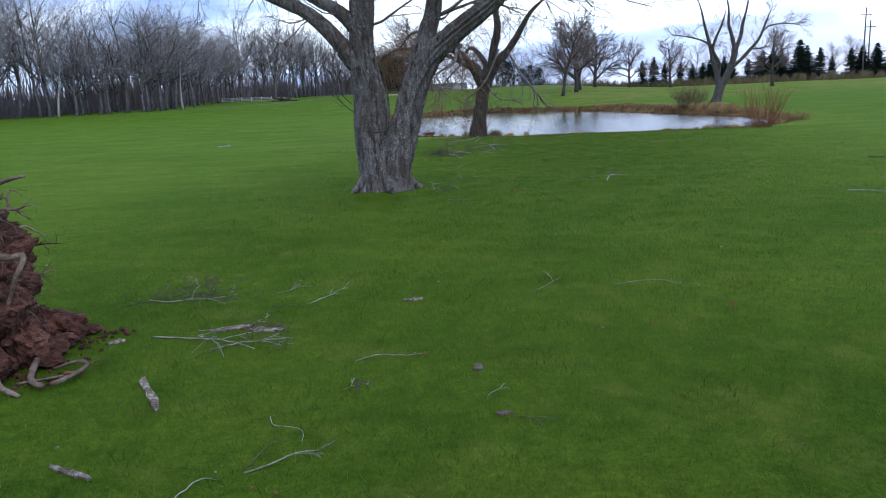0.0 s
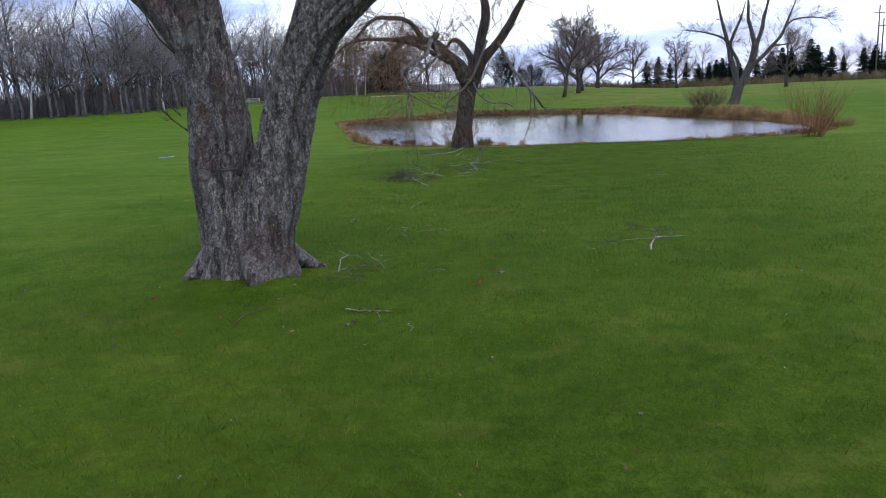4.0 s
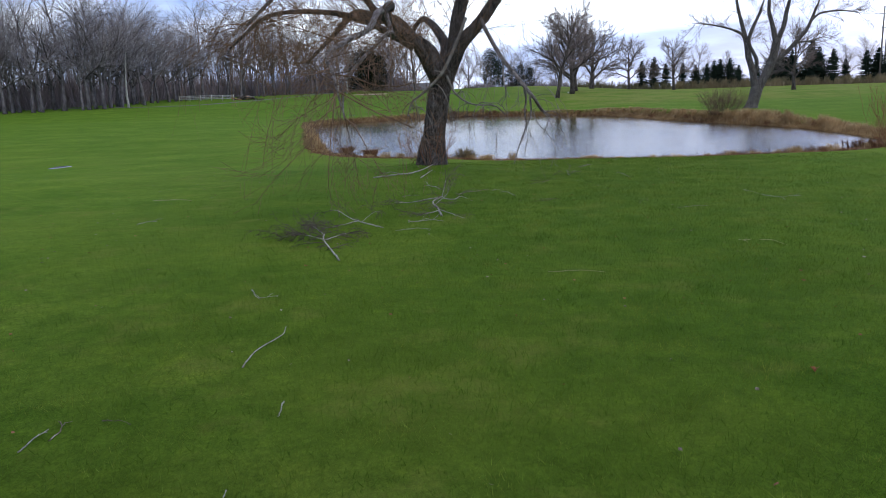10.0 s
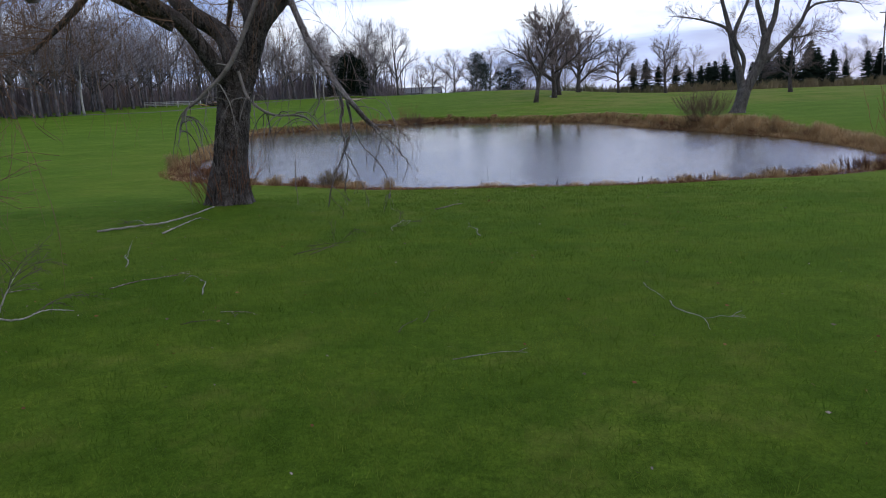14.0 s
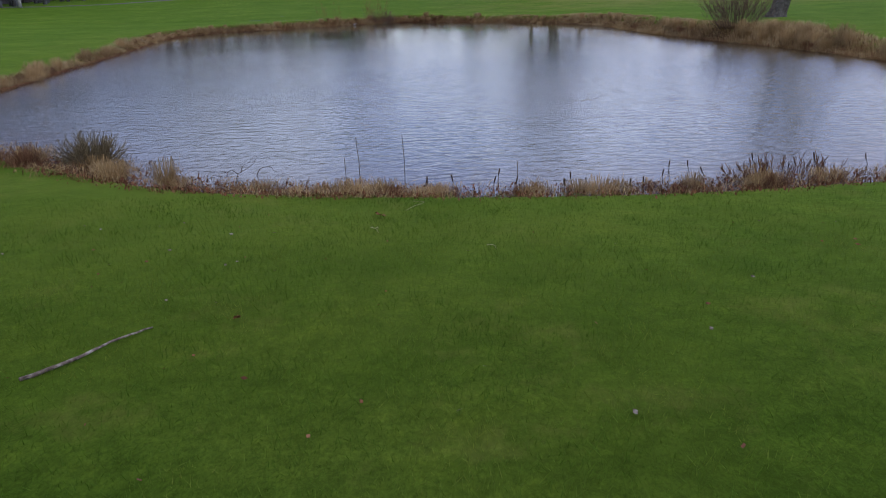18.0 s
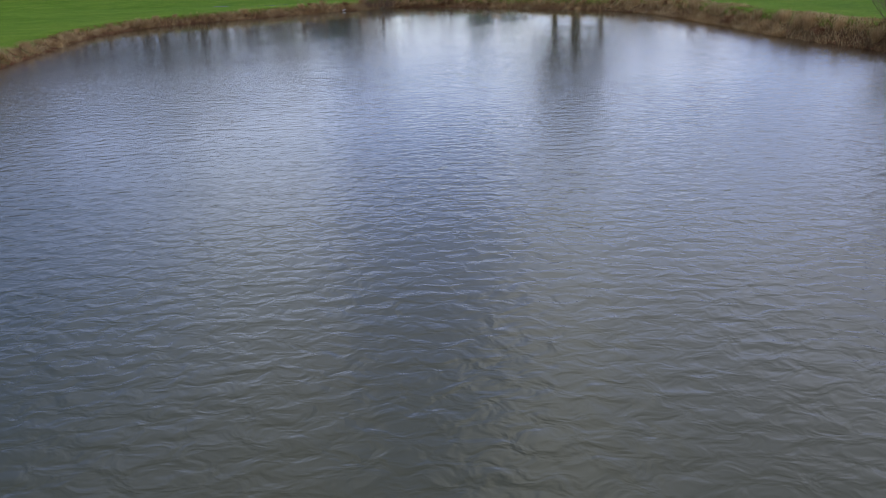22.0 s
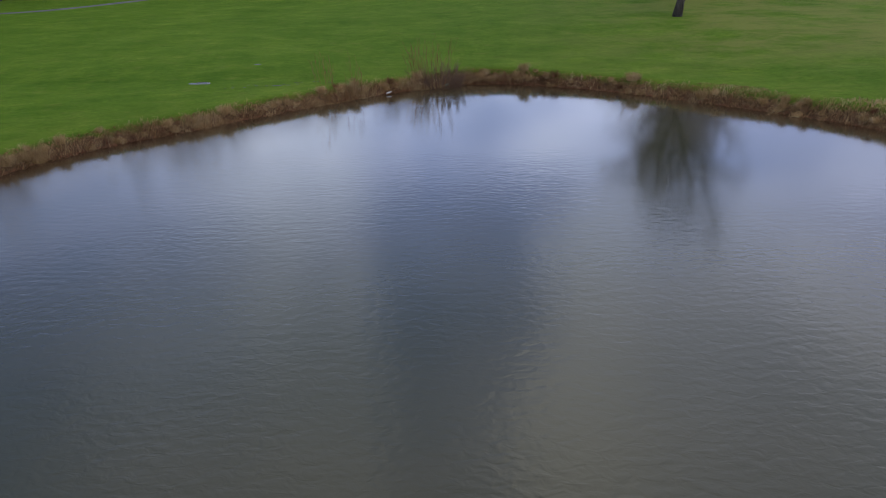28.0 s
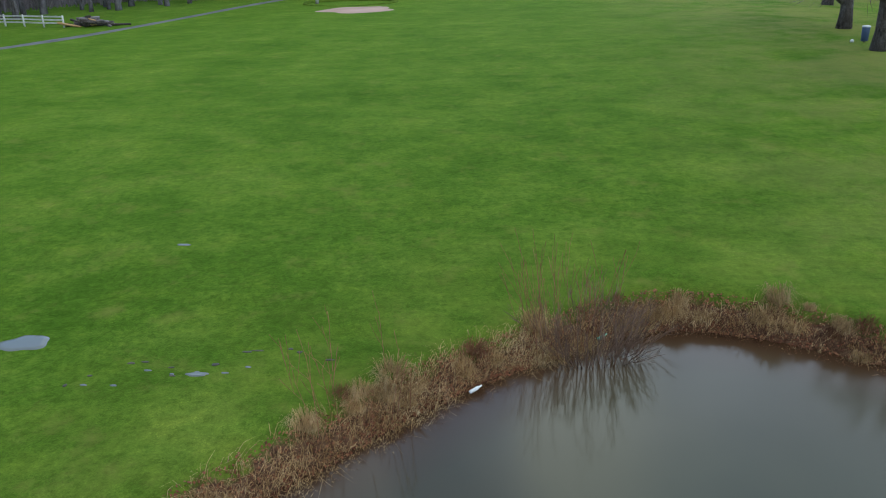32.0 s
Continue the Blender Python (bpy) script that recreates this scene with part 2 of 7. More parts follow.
def bark_material(name, colors, plate=26.0, lichen=0.35, bump=0.9, stain=0.5):
    """Flaking bark: irregular plates parted by dark cracks, brown stained zones, pale lichen crusts."""
    m = bpy.data.materials.new(name)
    m.use_nodes = True
    nt = m.node_tree
    N, L = nt.nodes.new, nt.links.new
    b = nt.nodes["Principled BSDF"]
    b.inputs["Roughness"].default_value, b.inputs["Specular IOR Level"].default_value = 0.9, 0.15
    co, mp = N("ShaderNodeTexCoord"), N("ShaderNodeMapping")
    mp.inputs["Scale"].default_value = (1, 1, 0.5)
    L(co.outputs["Object"], mp.inputs[0])

    def tex(scale, detail, rough, vec):
        n = N("ShaderNodeTexNoise")
        n.inputs["Scale"].default_value, n.inputs["Detail"].default_value, n.inputs["Roughness"].default_value = scale, detail, rough
        L(vec, n.inputs["Vector"])
        return n

    def band(fac, lo, hi, top=1.0):
        r = N("ShaderNodeMapRange")
        r.inputs["From Min"].default_value, r.inputs["From Max"].default_value, r.inputs["To Max"].default_value = lo, hi, top
        L(fac, r.inputs["Value"])
        return r.outputs[0]

    def mix(kind, fac, a, bb):
        x = N("ShaderNodeMix"); x.data_type = "RGBA"; x.blend_type = kind
        if isinstance(fac, float):
            x.inputs["Factor"].default_value = fac
        else:
            L(fac, x.inputs["Factor"])
        for v, key in ((a, "A"), (bb, "B")):
            if isinstance(v, tuple):
                x.inputs[key].default_value = (*v, 1)
            else:
                L(v, x.inputs[key])
        return x.outputs["Result"]

    warp = tex(9, 5, 0.65, mp.outputs[0])
    wv = N("ShaderNodeVectorMath"); wv.operation = "MULTIPLY_ADD"
    wv.inputs[1].default_value = (0.13, 0.13, 0.13)
    L(warp.outputs["Color"], wv.inputs[0]); L(mp.outputs[0], wv.inputs[2])
    cell = N("ShaderNodeTexVoronoi"); cell.feature = "DISTANCE_TO_EDGE"; cell.inputs["Scale"].default_value = plate
    tone = N("ShaderNodeTexVoronoi"); tone.inputs["Scale"].default_value = plate
    L(wv.outputs[0], cell.inputs["Vector"]); L(wv.outputs[0], tone.inputs["Vector"])
    crack = band(cell.outputs["Distance"], -0.04, 0.085)
    grain = tex(plate * 3.2, 7, 0.72, wv.outputs[0])
    fleck = tex(plate * 1.1, 6, 0.7, co.outputs["Object"])
    ramp = N("ShaderNodeValToRGB")
    e = ramp.color_ramp.elements
    e[0].position, e[0].color = 0.36, (*colors[0], 1)
    e[1].position, e[1].color = 0.66, (*colors[2], 1)
    e.new(0.50).color = (*colors[1], 1)
    blend = N("ShaderNodeMix"); blend.data_type = "FLOAT"; blend.inputs["Factor"].default_value = 0.45
    L(grain.outputs["Fac"], blend.inputs["A"]); L(fleck.outputs["Fac"], blend.inputs["B"]); L(blend.outputs["Result"], ramp.inputs[0])
    sep = N("ShaderNodeSeparateColor"); L(tone.outputs["Color"], sep.inputs[0])
    each = N("ShaderNodeMapRange"); each.inputs["To Min"].default_value, each.inputs["To Max"].default_value = 0.64, 1.36
    L(sep.outputs[0], each.inputs["Value"])
    sc = N("ShaderNodeVectorMath"); sc.operation = "SCALE"
    L(ramp.outputs[0], sc.inputs[0]); L(each.outputs[0], sc.inputs["Scale"])
    dark = tuple(0.5 * q for q in colors[0])
    c = mix("MIX", crack, dark, sc.outputs[0])
    # long furrows that run down the stem
    run = N("ShaderNodeMapping"); run.inputs["Scale"].default_value = (1, 1, 0.16)
    L(co.outputs["Object"], run.inputs[0])
    long = tex(plate * 0.42, 5, 0.6, run.outputs[0])
    furrow = band(long.outputs["Fac"], 0.36, 0.47)
    c = mix("MIX", furrow, tuple(0.8 * q for q in colors[0]), c)
    # wet brown zones down the stem, and pale weathered ones
    zone = tex(2.6, 6, 0.62, mp.outputs[0])
    c = mix("MIX", band(zone.outputs["Fac"], 0.51, 0.62, stain), c, tuple(q * w for q, w in zip(colors[1], (0.55, 0.45, 0.40))))
    pale = tex(3.4, 7, 0.66, co.outputs["Object"])
    c = mix("MIX", band(pale.outputs["Fac"], 0.53, 0.68, lichen * 0.7), c, (0.40, 0.40, 0.385))
    crust = tex(46, 6, 0.7, co.outputs["Object"])
    c = mix("MIX", band(crust.outputs["Fac"], 0.56, 0.64, lichen), c, (0.52, 0.515, 0.485))
    moss = tex(5.5, 6, 0.7, co.outputs["Object"])
    c = mix("MIX", band(moss.outputs["Fac"], 0.64, 0.74, lichen * 0.8), c, (0.20, 0.24, 0.14))
    L(c, b.inputs["Base Color"])
    hgt = N("ShaderNodeMath"); hgt.operation = "MULTIPLY_ADD"; hgt.inputs[1].default_value = 0.8
    deep = N("ShaderNodeMath"); deep.operation = "MULTIPLY_ADD"; deep.inputs[1].default_value = 1.2
    L(furrow, deep.inputs[0]); L(crack, deep.inputs[2])
    L(blend.outputs["Result"], hgt.inputs[0]); L(deep.outputs[0], hgt.inputs[2])
    bp = N("ShaderNodeBump"); bp.inputs["Strength"].default_value, bp.inputs["Distance"].default_value = bump, 0.022
    L(hgt.outputs[0], bp.inputs["Height"]); L(bp.outputs[0], b.inputs["Normal"])
    return m


def lawn_material():
    """Mown turf: blade grain, tufts, yellowish and dark patches; mud below the pond's rim; a sandy strip of path is laid over it elsewhere."""
    m = bpy.data.materials.new("turf")
    m.use_nodes = True
    nt = m.node_tree
    N, L = nt.nodes.new, nt.links.new
    b = nt.nodes["Principled BSDF"]
    b.inputs["Roughness"].default_value, b.inputs["Specular IOR Level"].default_value = 0.9, 0.02
    b.inputs["Sheen Weight"].default_value, b.inputs["Sheen Roughness"].default_value = 0.18, 0.5
    b.inputs["Sheen Tint"].default_value = (0.48, 0.80, 0.06, 1)
    co = N("ShaderNodeTexCoord")

    def tex(scale, detail, rough=0.6, stretch=(1, 1, 1)):
        mp = N("ShaderNodeMapping"); mp.inputs["Scale"].default_value = stretch
        L(co.outputs["Object"], mp.inputs[0])
        n = N("ShaderNodeTexNoise")
        n.inputs["Scale"].default_value, n.inputs["Detail"].default_value, n.inputs["Roughness"].default_value = scale, detail, rough
        L(mp.outputs[0], n.inputs["Vector"])
        return n.outputs["Fac"]

    def ramp(fac, stops):
        r = N("ShaderNodeValToRGB")
        e = r.color_ramp.elements
        e[0].position, e[0].color = stops[0][0], (*stops[0][1], 1)
        e[1].position, e[1].color = stops[-1][0], (*stops[-1][1], 1)
        for p, c in stops[1:-1]:
            e.new(p).color = (*c, 1)
        L(fac, r.inputs[0])
        return r.outputs[0]

    def mix(kind, fac, a, bb):
        x = N("ShaderNodeMix"); x.data_type = "RGBA"; x.blend_type = kind
        if isinstance(fac, float):
            x.inputs["Factor"].default_value = fac
        else:
            L(fac, x.inputs["Factor"])
        L(a, x.inputs["A"])
        if isinstance(bb, tuple):
            x.inputs["B"].default_value = bb
        else:
            L(bb, x.inputs["B"])
        return x.outputs["Result"]

    def band(fac, lo, hi, top=1.0):
        r = N("ShaderNodeMapRange")
        r.inputs["From Min"].default_value, r.inputs["From Max"].default_value, r.inputs["To Max"].default_value = lo, hi, top
        L(fac, r.inputs["Value"])
        return r.outputs[0]

    base = ramp(tex(0.35, 8, 0.62), TURF)
    streak = ramp(tex(0.09, 5, 0.6, (0.5, 2.4, 1)), [(0.35, (0.86, 0.9, 0.84)), (0.62, (1.12, 1.08, 1.1))])
    c = mix("MULTIPLY", 0.8, base, streak)
    tuft = ramp(tex(7, 7, 0.75), [(0.36, (0.55, 0.62, 0.55)), (0.5, (1, 1, 1)), (0.64, (1.45, 1.34, 1.3))])
    c = mix("MULTIPLY", 0.8, c, tuft)
    blade = ramp(tex(70, 4, 0.75, (1, 0.55, 1)), [(0.33, (0.5, 0.5, 0.5)), (0.66, (1.5, 1.42, 1.5))])
    c = mix("MULTIPLY", 0.8, c, blade)
    c = mix("MULTIPLY", 0.8, c, ramp(tex(24, 5, 0.8), [(0.36, (0.66, 0.70, 0.66)), (0.64, (1.36, 1.28, 1.3))]))
    # darker, lusher patches a few steps across
    c = mix("MULTIPLY", 0.6, c, ramp(tex(0.75, 6, 0.66, (0.8, 1.25, 1)), [(0.36, (0.50, 0.64, 0.52)), (0.5, (0.95, 0.96, 0.95)), (0.64, (1.34, 1.14, 1.14))]))
    c = mix("MULTIPLY", 0.6, c, ramp(tex(2.6, 6, 0.7), [(0.34, (0.62, 0.70, 0.62)), (0.5, (1, 1, 1)), (0.66, (1.34, 1.22, 1.2))]))
    # broad yellowish zones
    here = N("ShaderNodeSeparateXYZ"); L(co.outputs["Object"], here.inputs[0])
    zone = N("ShaderNodeMath"); zone.operation = "MULTIPLY"
    L(band(tex(0.16, 6, 0.62), 0.44, 0.66, 0.42), zone.inputs[0]); L(band(here.outputs["Y"], 70.0, 45.0), zone.inputs[1])
    c = mix("MIX", zone.outputs[0], c, (0.122, 0.152, 0.022, 1))
    # shade between the standing blades, painted as darker turf along the close strip
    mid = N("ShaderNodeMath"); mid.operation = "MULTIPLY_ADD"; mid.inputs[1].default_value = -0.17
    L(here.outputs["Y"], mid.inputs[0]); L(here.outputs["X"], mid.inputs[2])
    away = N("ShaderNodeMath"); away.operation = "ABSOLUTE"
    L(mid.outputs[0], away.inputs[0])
    blade_shade = N("ShaderNodeMath"); blade_shade.operation = "MULTIPLY"
    L(band(away.outputs[0], 8.5, 3.0), blade_shade.inputs[0]); L(band(here.outputs["Y"], 38.0, 33.0, 0.9), blade_shade.inputs[1])
    c = mix("MULTIPLY", blade_shade.outputs[0], c, (0.69, 0.69, 0.62, 1))
    # thin straw-coloured patches, wider on the far fairway's side
    c = mix("MIX", band(tex(1.1, 7, 0.7), 0.54, 0.72, 0.48), c, (0.170, 0.150, 0.040, 1))
    sep = N("ShaderNodeSeparateXYZ"); L(co.outputs["Object"], sep.inputs[0])
    # dry, worn turf on the rise east of the far bank
    dry = N("ShaderNodeMath"); dry.operation = "MULTIPLY"
    L(band(sep.outputs["X"], 1.0, 13.0), dry.inputs[0]); L(band(sep.outputs["Y"], 88.0, 96.0), dry.inputs[1])
    worn = N("ShaderNodeMath"); worn.operation = "MULTIPLY"
    L(dry.outputs[0], worn.inputs[0]); L(band(tex(0.24, 9, 0.72), 0.40, 0.56, 0.62), worn.inputs[1])
    c = mix("MIX", worn.outputs[0], c, (0.205, 0.165, 0.062, 1))
    edge = N("ShaderNodeAttribute"); edge.attribute_name = "shore"
    near = N("ShaderNodeMath"); near.operation = "MULTIPLY"
    L(band(edge.outputs["Fac"], 5.0, 1.2), near.inputs[0]); L(band(tex(0.9, 6, 0.65), 0.30, 0.62, 0.28), near.inputs[1])
    c = mix("MIX", near.outputs[0], c, (0.165, 0.175, 0.030, 1))
    # mud and dead leaves on the pond's rim, below the turf's edge
    rim = N("ShaderNodeAttribute"); rim.attribute_name = "shore"
    geo = N("ShaderNodeMath"); geo.operation = "MULTIPLY_ADD"; geo.inputs[1].default_value = 0.7
    L(tex(2.2, 6, 0.65), geo.inputs[0]); L(rim.outputs["Fac"], geo.inputs[2])
    mud = N("ShaderNodeMapRange")
    mud.inputs["From Min"].default_value, mud.inputs["From Max"].default_value = 0.68, 0.84
    mud.inputs["To Min"].default_value, mud.inputs["To Max"].default_value = 1, 0
    L(geo.outputs[0], mud.inputs["Value"])
    mudc = ramp(tex(9, 7, 0.7), [(0.35, (0.04, 0.020, 0.014)), (0.5, (0.105, 0.052, 0.034)), (0.66, (0.20, 0.12, 0.07))])
    c = mix("MIX", mud.outputs[0], c, mudc)
    L(c, b.inputs["Base Color"])
    bp = N("ShaderNodeBump"); bp.inputs["Strength"].default_value, bp.inputs["Distance"].default_value = 0.4, 0.02
    hsum = N("ShaderNodeMath"); hsum.operation = "ADD"
    L(tex(70, 4, 0.75, (1, 0.55, 1)), hsum.inputs[0]); L(tex(9, 5), hsum.inputs[1])
    L(hsum.outputs[0], bp.inputs["Height"]); L(bp.outputs[0], b.inputs["Normal"])
    return m


TURF = [(0.30, (0.041, 0.090, 0.009)), (0.5, (0.062, 0.119, 0.013)), (0.70, (0.096, 0.154, 0.021))]


def water_material():
    """Murky pond water: ripples on the windy half, calm towards the far end."""
    m = bpy.data.materials.new("pond_water")
    m.use_nodes = True
    nt = m.node_tree
    N, L = nt.nodes.new, nt.links.new
    b = nt.nodes["Principled BSDF"]
    b.inputs["Roughness"].default_value, b.inputs["IOR"].default_value = 0.03, 1.333
    b.inputs["Specular IOR Level"].default_value = 0.5
    co = N("ShaderNodeTexCoord")
    mp = N("ShaderNodeMapping"); mp.inputs["Scale"].default_value = (0.72, 1.0, 1); mp.inputs["Rotation"].default_value = (0, 0, radians(-9))
    L(co.outputs["Object"], mp.inputs[0])
    murk = N("ShaderNodeTexNoise"); murk.inputs["Scale"].default_value, murk.inputs["Detail"].default_value = 0.12, 4
    L(co.outputs["Object"], murk.inputs["Vector"])
    r = N("ShaderNodeValToRGB")
    r.color_ramp.elements[0].position, r.color_ramp.elements[0].color = 0.35, (0.040, 0.043, 0.024, 1)
    r.color_ramp.elements[1].position, r.color_ramp.elements[1].color = 0.65, (0.074, 0.066, 0.038, 1)
    L(murk.outputs["Fac"], r.inputs[0])
    # the brown bed shows where the water is shallow
    shoal = N("ShaderNodeAttribute"); shoal.attribute_name = "shallow"
    bed = N("ShaderNodeMix"); bed.data_type = "RGBA"; bed.inputs["B"].default_value = (0.055, 0.026, 0.013, 1)
    L(shoal.outputs["Fac"], bed.inputs["Factor"]); L(r.outputs[0], bed.inputs["A"]); L(bed.outputs["Result"], b.inputs["Base Color"])
    w1, w2 = N("ShaderNodeTexNoise"), N("ShaderNodeTexNoise")
    w1.inputs["Scale"].default_value, w1.inputs["Detail"].default_value, w1.inputs["Distortion"].default_value = 7.0, 2.5, 0.5
    w2.inputs["Scale"].default_value, w2.inputs["Detail"].default_value = 0.9, 2
    L(mp.outputs[0], w1.inputs["Vector"]); L(mp.outputs[0], w2.inputs["Vector"])
    s = N("ShaderNodeMath"); s.operation = "MULTIPLY_ADD"; s.inputs[1].default_value = 0.7
    L(w2.outputs["Fac"], s.inputs[0]); L(w1.outputs["Fac"], s.inputs[2])
    # short wind waves whose crests run across the pond
    wave = N("ShaderNodeTexWave"); wave.bands_direction = "Y"
    wave.inputs["Scale"].default_value, wave.inputs["Distortion"].default_value = 1.1, 12.0
    wave.inputs["Detail"].default_value, wave.inputs["Detail Scale"].default_value = 1.5, 0.9
    L(mp.outputs[0], wave.inputs["Vector"])
    s1, s = s, N("ShaderNodeMath"); s.operation = "MULTIPLY_ADD"; s.inputs[1].default_value = 0.10
    L(wave.outputs["Fac"], s.inputs[0]); L(s1.outputs[0], s.inputs[2])
    sep = N("ShaderNodeSeparateXYZ"); L(co.outputs["Object"], sep.inputs[0])
    # wind dies away towards the far end, later on the open eastern side
    lean = N("ShaderNodeMath"); lean.operation = "MULTIPLY_ADD"; lean.inputs[1].default_value = -0.35
    L(sep.outputs["X"], lean.inputs[0]); L(sep.outputs["Y"], lean.inputs[2])
    gust = N("ShaderNodeTexNoise"); gust.inputs["Scale"].default_value = 0.15
    L(co.outputs["Object"], gust.inputs["Vector"])
    g2 = N("ShaderNodeMath"); g2.operation = "MULTIPLY_ADD"; g2.inputs[1].default_value = 22.0
    L(gust.outputs["Fac"], g2.inputs[0]); L(lean.outputs[0], g2.inputs[2])
    calm = N("ShaderNodeMapRange")
    calm.inputs["From Min"].default_value, calm.inputs["From Max"].default_value = 56, 91
    calm.inputs["To Min"].default_value, calm.inputs["To Max"].default_value = 1.0, 0.03
    L(g2.outputs[0], calm.inputs["Value"])
    soft = N("ShaderNodeMath"); soft.operation = "MULTIPLY_ADD"; soft.inputs[1].default_value, soft.inputs[2].default_value = 0.10, 0.08
    L(calm.outputs[0], soft.inputs[0]); L(soft.outputs[0], b.inputs["Roughness"])
    bp = N("ShaderNodeBump"); bp.inputs["Distance"].default_value = 0.0150
    L(calm.outputs[0], bp.inputs["Strength"]); L(s.outputs[0], bp.inputs["Height"]); L(bp.outputs[0], b.inputs["Normal"])
    return m


M = {}
M["turf"], M["water"] = lawn_material(), water_material()
M["bark_old"] = bark_material("old_willow_bark", [(0.125, 0.098, 0.089), (0.275, 0.236, 0.222), (0.56, 0.515, 0.495)], 38, 0.55, 1.0, 0.78)
M["bark_dark"] = bark_material("dark_willow_bark", [(0.035, 0.028, 0.023), (0.11, 0.09, 0.078), (0.26, 0.225, 0.20)], 34, 0.25)
M["bark_grey"] = bark_material("grey_bark", [(0.07, 0.06, 0.054), (0.15, 0.132, 0.12), (0.27, 0.25, 0.228)], 26, 0.3)
M["rough_grass"] = material("rough_grass", [(0.06, 0.10, 0.012), (0.10, 0.15, 0.02)], 1.5, 0.95, 0.6, 30, vary=0.0, spec=0.03)
M["limb"] = material("limb_bark", [(0.035, 0.028, 0.023), (0.085, 0.07, 0.06), (0.17, 0.15, 0.13)], 6, 0.9, 0.6, 45, (1, 1, 0.4))
M["twig"] = material("twig_bark", [(0.14, 0.105, 0.095), (0.26, 0.21, 0.195)], 5, 0.85, 0, 30, vary=0.35)
M["twig_pale"] = material("bare_pale_twig", [(0.12, 0.10, 0.085), (0.26, 0.235, 0.205)], 5, 0.85, 0.3, 40, vary=0.3)
M["wood_twig"] = material("woodland_twig", [(0.33, 0.295, 0.305), (0.48, 0.44, 0.45)], 3, 0.95, 0, 20, vary=0.35)
M["wood_trunk"] = material("woodland_trunk", [(0.085, 0.072, 0.074), (0.16, 0.14, 0.142), (0.27, 0.245, 0.245)], 2.5, 0.95, 0.3, 18, (1, 1, 0.5), vary=0.4)
M["birch"] = material("birch_bark", [(0.05, 0.045, 0.04), (0.42, 0.39, 0.35), (0.55, 0.52, 0.47)], 3, 0.8, 0.2, 25, (1, 1, 3), ramp_at=[0.34, 0.44, 0.6])
M["willow_shoot"] = material("brown_willow_shoot", [(0.15, 0.085, 0.05), (0.27, 0.165, 0.10)], 5, 0.85, 0, 30, vary=0.35)
M["red_twig"] = material("reddish_shrub_twig", [(0.17, 0.070, 0.036), (0.32, 0.15, 0.075)], 5, 0.85, 0, 30, vary=0.35)
M["brown_twig"] = material("brown_shrub_twig", [(0.11, 0.066, 0.045), (0.21, 0.135, 0.092)], 5, 0.85, 0, 30, vary=0.35)
M["reed"] = material("dead_reed", [(0.27, 0.16, 0.065), (0.50, 0.34, 0.165), (0.64, 0.50, 0.29)], 1.2, 0.9, 0, 30, vary=0.45)
M["reed_rust"] = material("rusty_dead_reed", [(0.085, 0.036, 0.019), (0.19, 0.088, 0.044), (0.31, 0.17, 0.085)], 1.2, 0.9, 0, 30, vary=0.45)
M["needle"] = material("spruce_needles", [(0.010, 0.018, 0.012), (0.022, 0.036, 0.024)], 2, 0.95, 0, 20, vary=0.4, spec=0.05)
M["soil"] = material("red_brown_soil", [(0.032, 0.014, 0.011), (0.092, 0.036, 0.025), (0.175, 0.082, 0.056)], 9, 0.95, 1.0, 30, vary=0.2, bump_dist=0.03)
M["root"] = material("torn_root", [(0.08, 0.05, 0.04), (0.19, 0.13, 0.10), (0.33, 0.25, 0.2)], 8, 0.9, 0.7, 50, vary=0.3)
M["chip"] = material("pale_bark_slab", [(0.07, 0.048, 0.038), (0.20, 0.15, 0.125), (0.46, 0.40, 0.36)], 26, 0.85, 0.6, 60, vary=0.25)
M["stick"] = material("fallen_grey_stick", [(0.15, 0.135, 0.115), (0.29, 0.27, 0.235), (0.46, 0.43, 0.375)], 9, 0.85, 0.4, 60, vary=0.35)
M["stick_dark"] = material("fallen_brown_stick", [(0.075, 0.06, 0.048), (0.17, 0.135, 0.105)], 9, 0.9, 0.4, 60, vary=0.35)
M["straw"] = material("dry_straw", [(0.36, 0.30, 0.16), (0.55, 0.48, 0.29)], 6, 0.8, 0, 40, vary=0.3)
M["leaf"] = material("dead_leaf", [(0.11, 0.037, 0.018), (0.23, 0.085, 0.040), (0.34, 0.17, 0.085)], 3, 0.85, 0, 40, vary=0.5)
M["blade"] = material("grass_blade", [(0.062, 0.118, 0.014), (0.106, 0.175, 0.021), (0.20, 0.240, 0.040)], 2.4, 0.75, 0, 40, vary=0.5, spec=0.05)
M["sand"] = material("bunker_sand", [(0.40, 0.255, 0.205), (0.50, 0.335, 0.275)], 0.6, 0.95, 0.3, 12, vary=0.0)
M["tarmac"] = material("worn_tarmac", [(0.09, 0.088, 0.088), (0.15, 0.147, 0.144)], 0.7, 0.9, 0.3, 25, vary=0.0)
M["fence_paint"] = material("weathered_white_paint", [(0.42, 0.41, 0.39), (0.62, 0.61, 0.59)], 3, 0.7, 0.2, 30, vary=0.08)
M["blue"] = material("blue_plastic", [(0.05, 0.075, 0.13), (0.07, 0.10, 0.17)], 3, 0.45, 0.1, 30, vary=0.0)
M["white"] = material("white_plastic", [(0.72, 0.72, 0.7), (0.8, 0.8, 0.78)], 3, 0.5, 0, 30, vary=0.0)
M["split_wood"] = material("fresh_split_wood", [(0.34, 0.2, 0.085), (0.52, 0.34, 0.16)], 5, 0.8, 0.3, 30, vary=0.2)
M["pole"] = material("creosoted_pole", [(0.10, 0.085, 0.075), (0.17, 0.15, 0.135)], 4, 0.9, 0.2, 30)
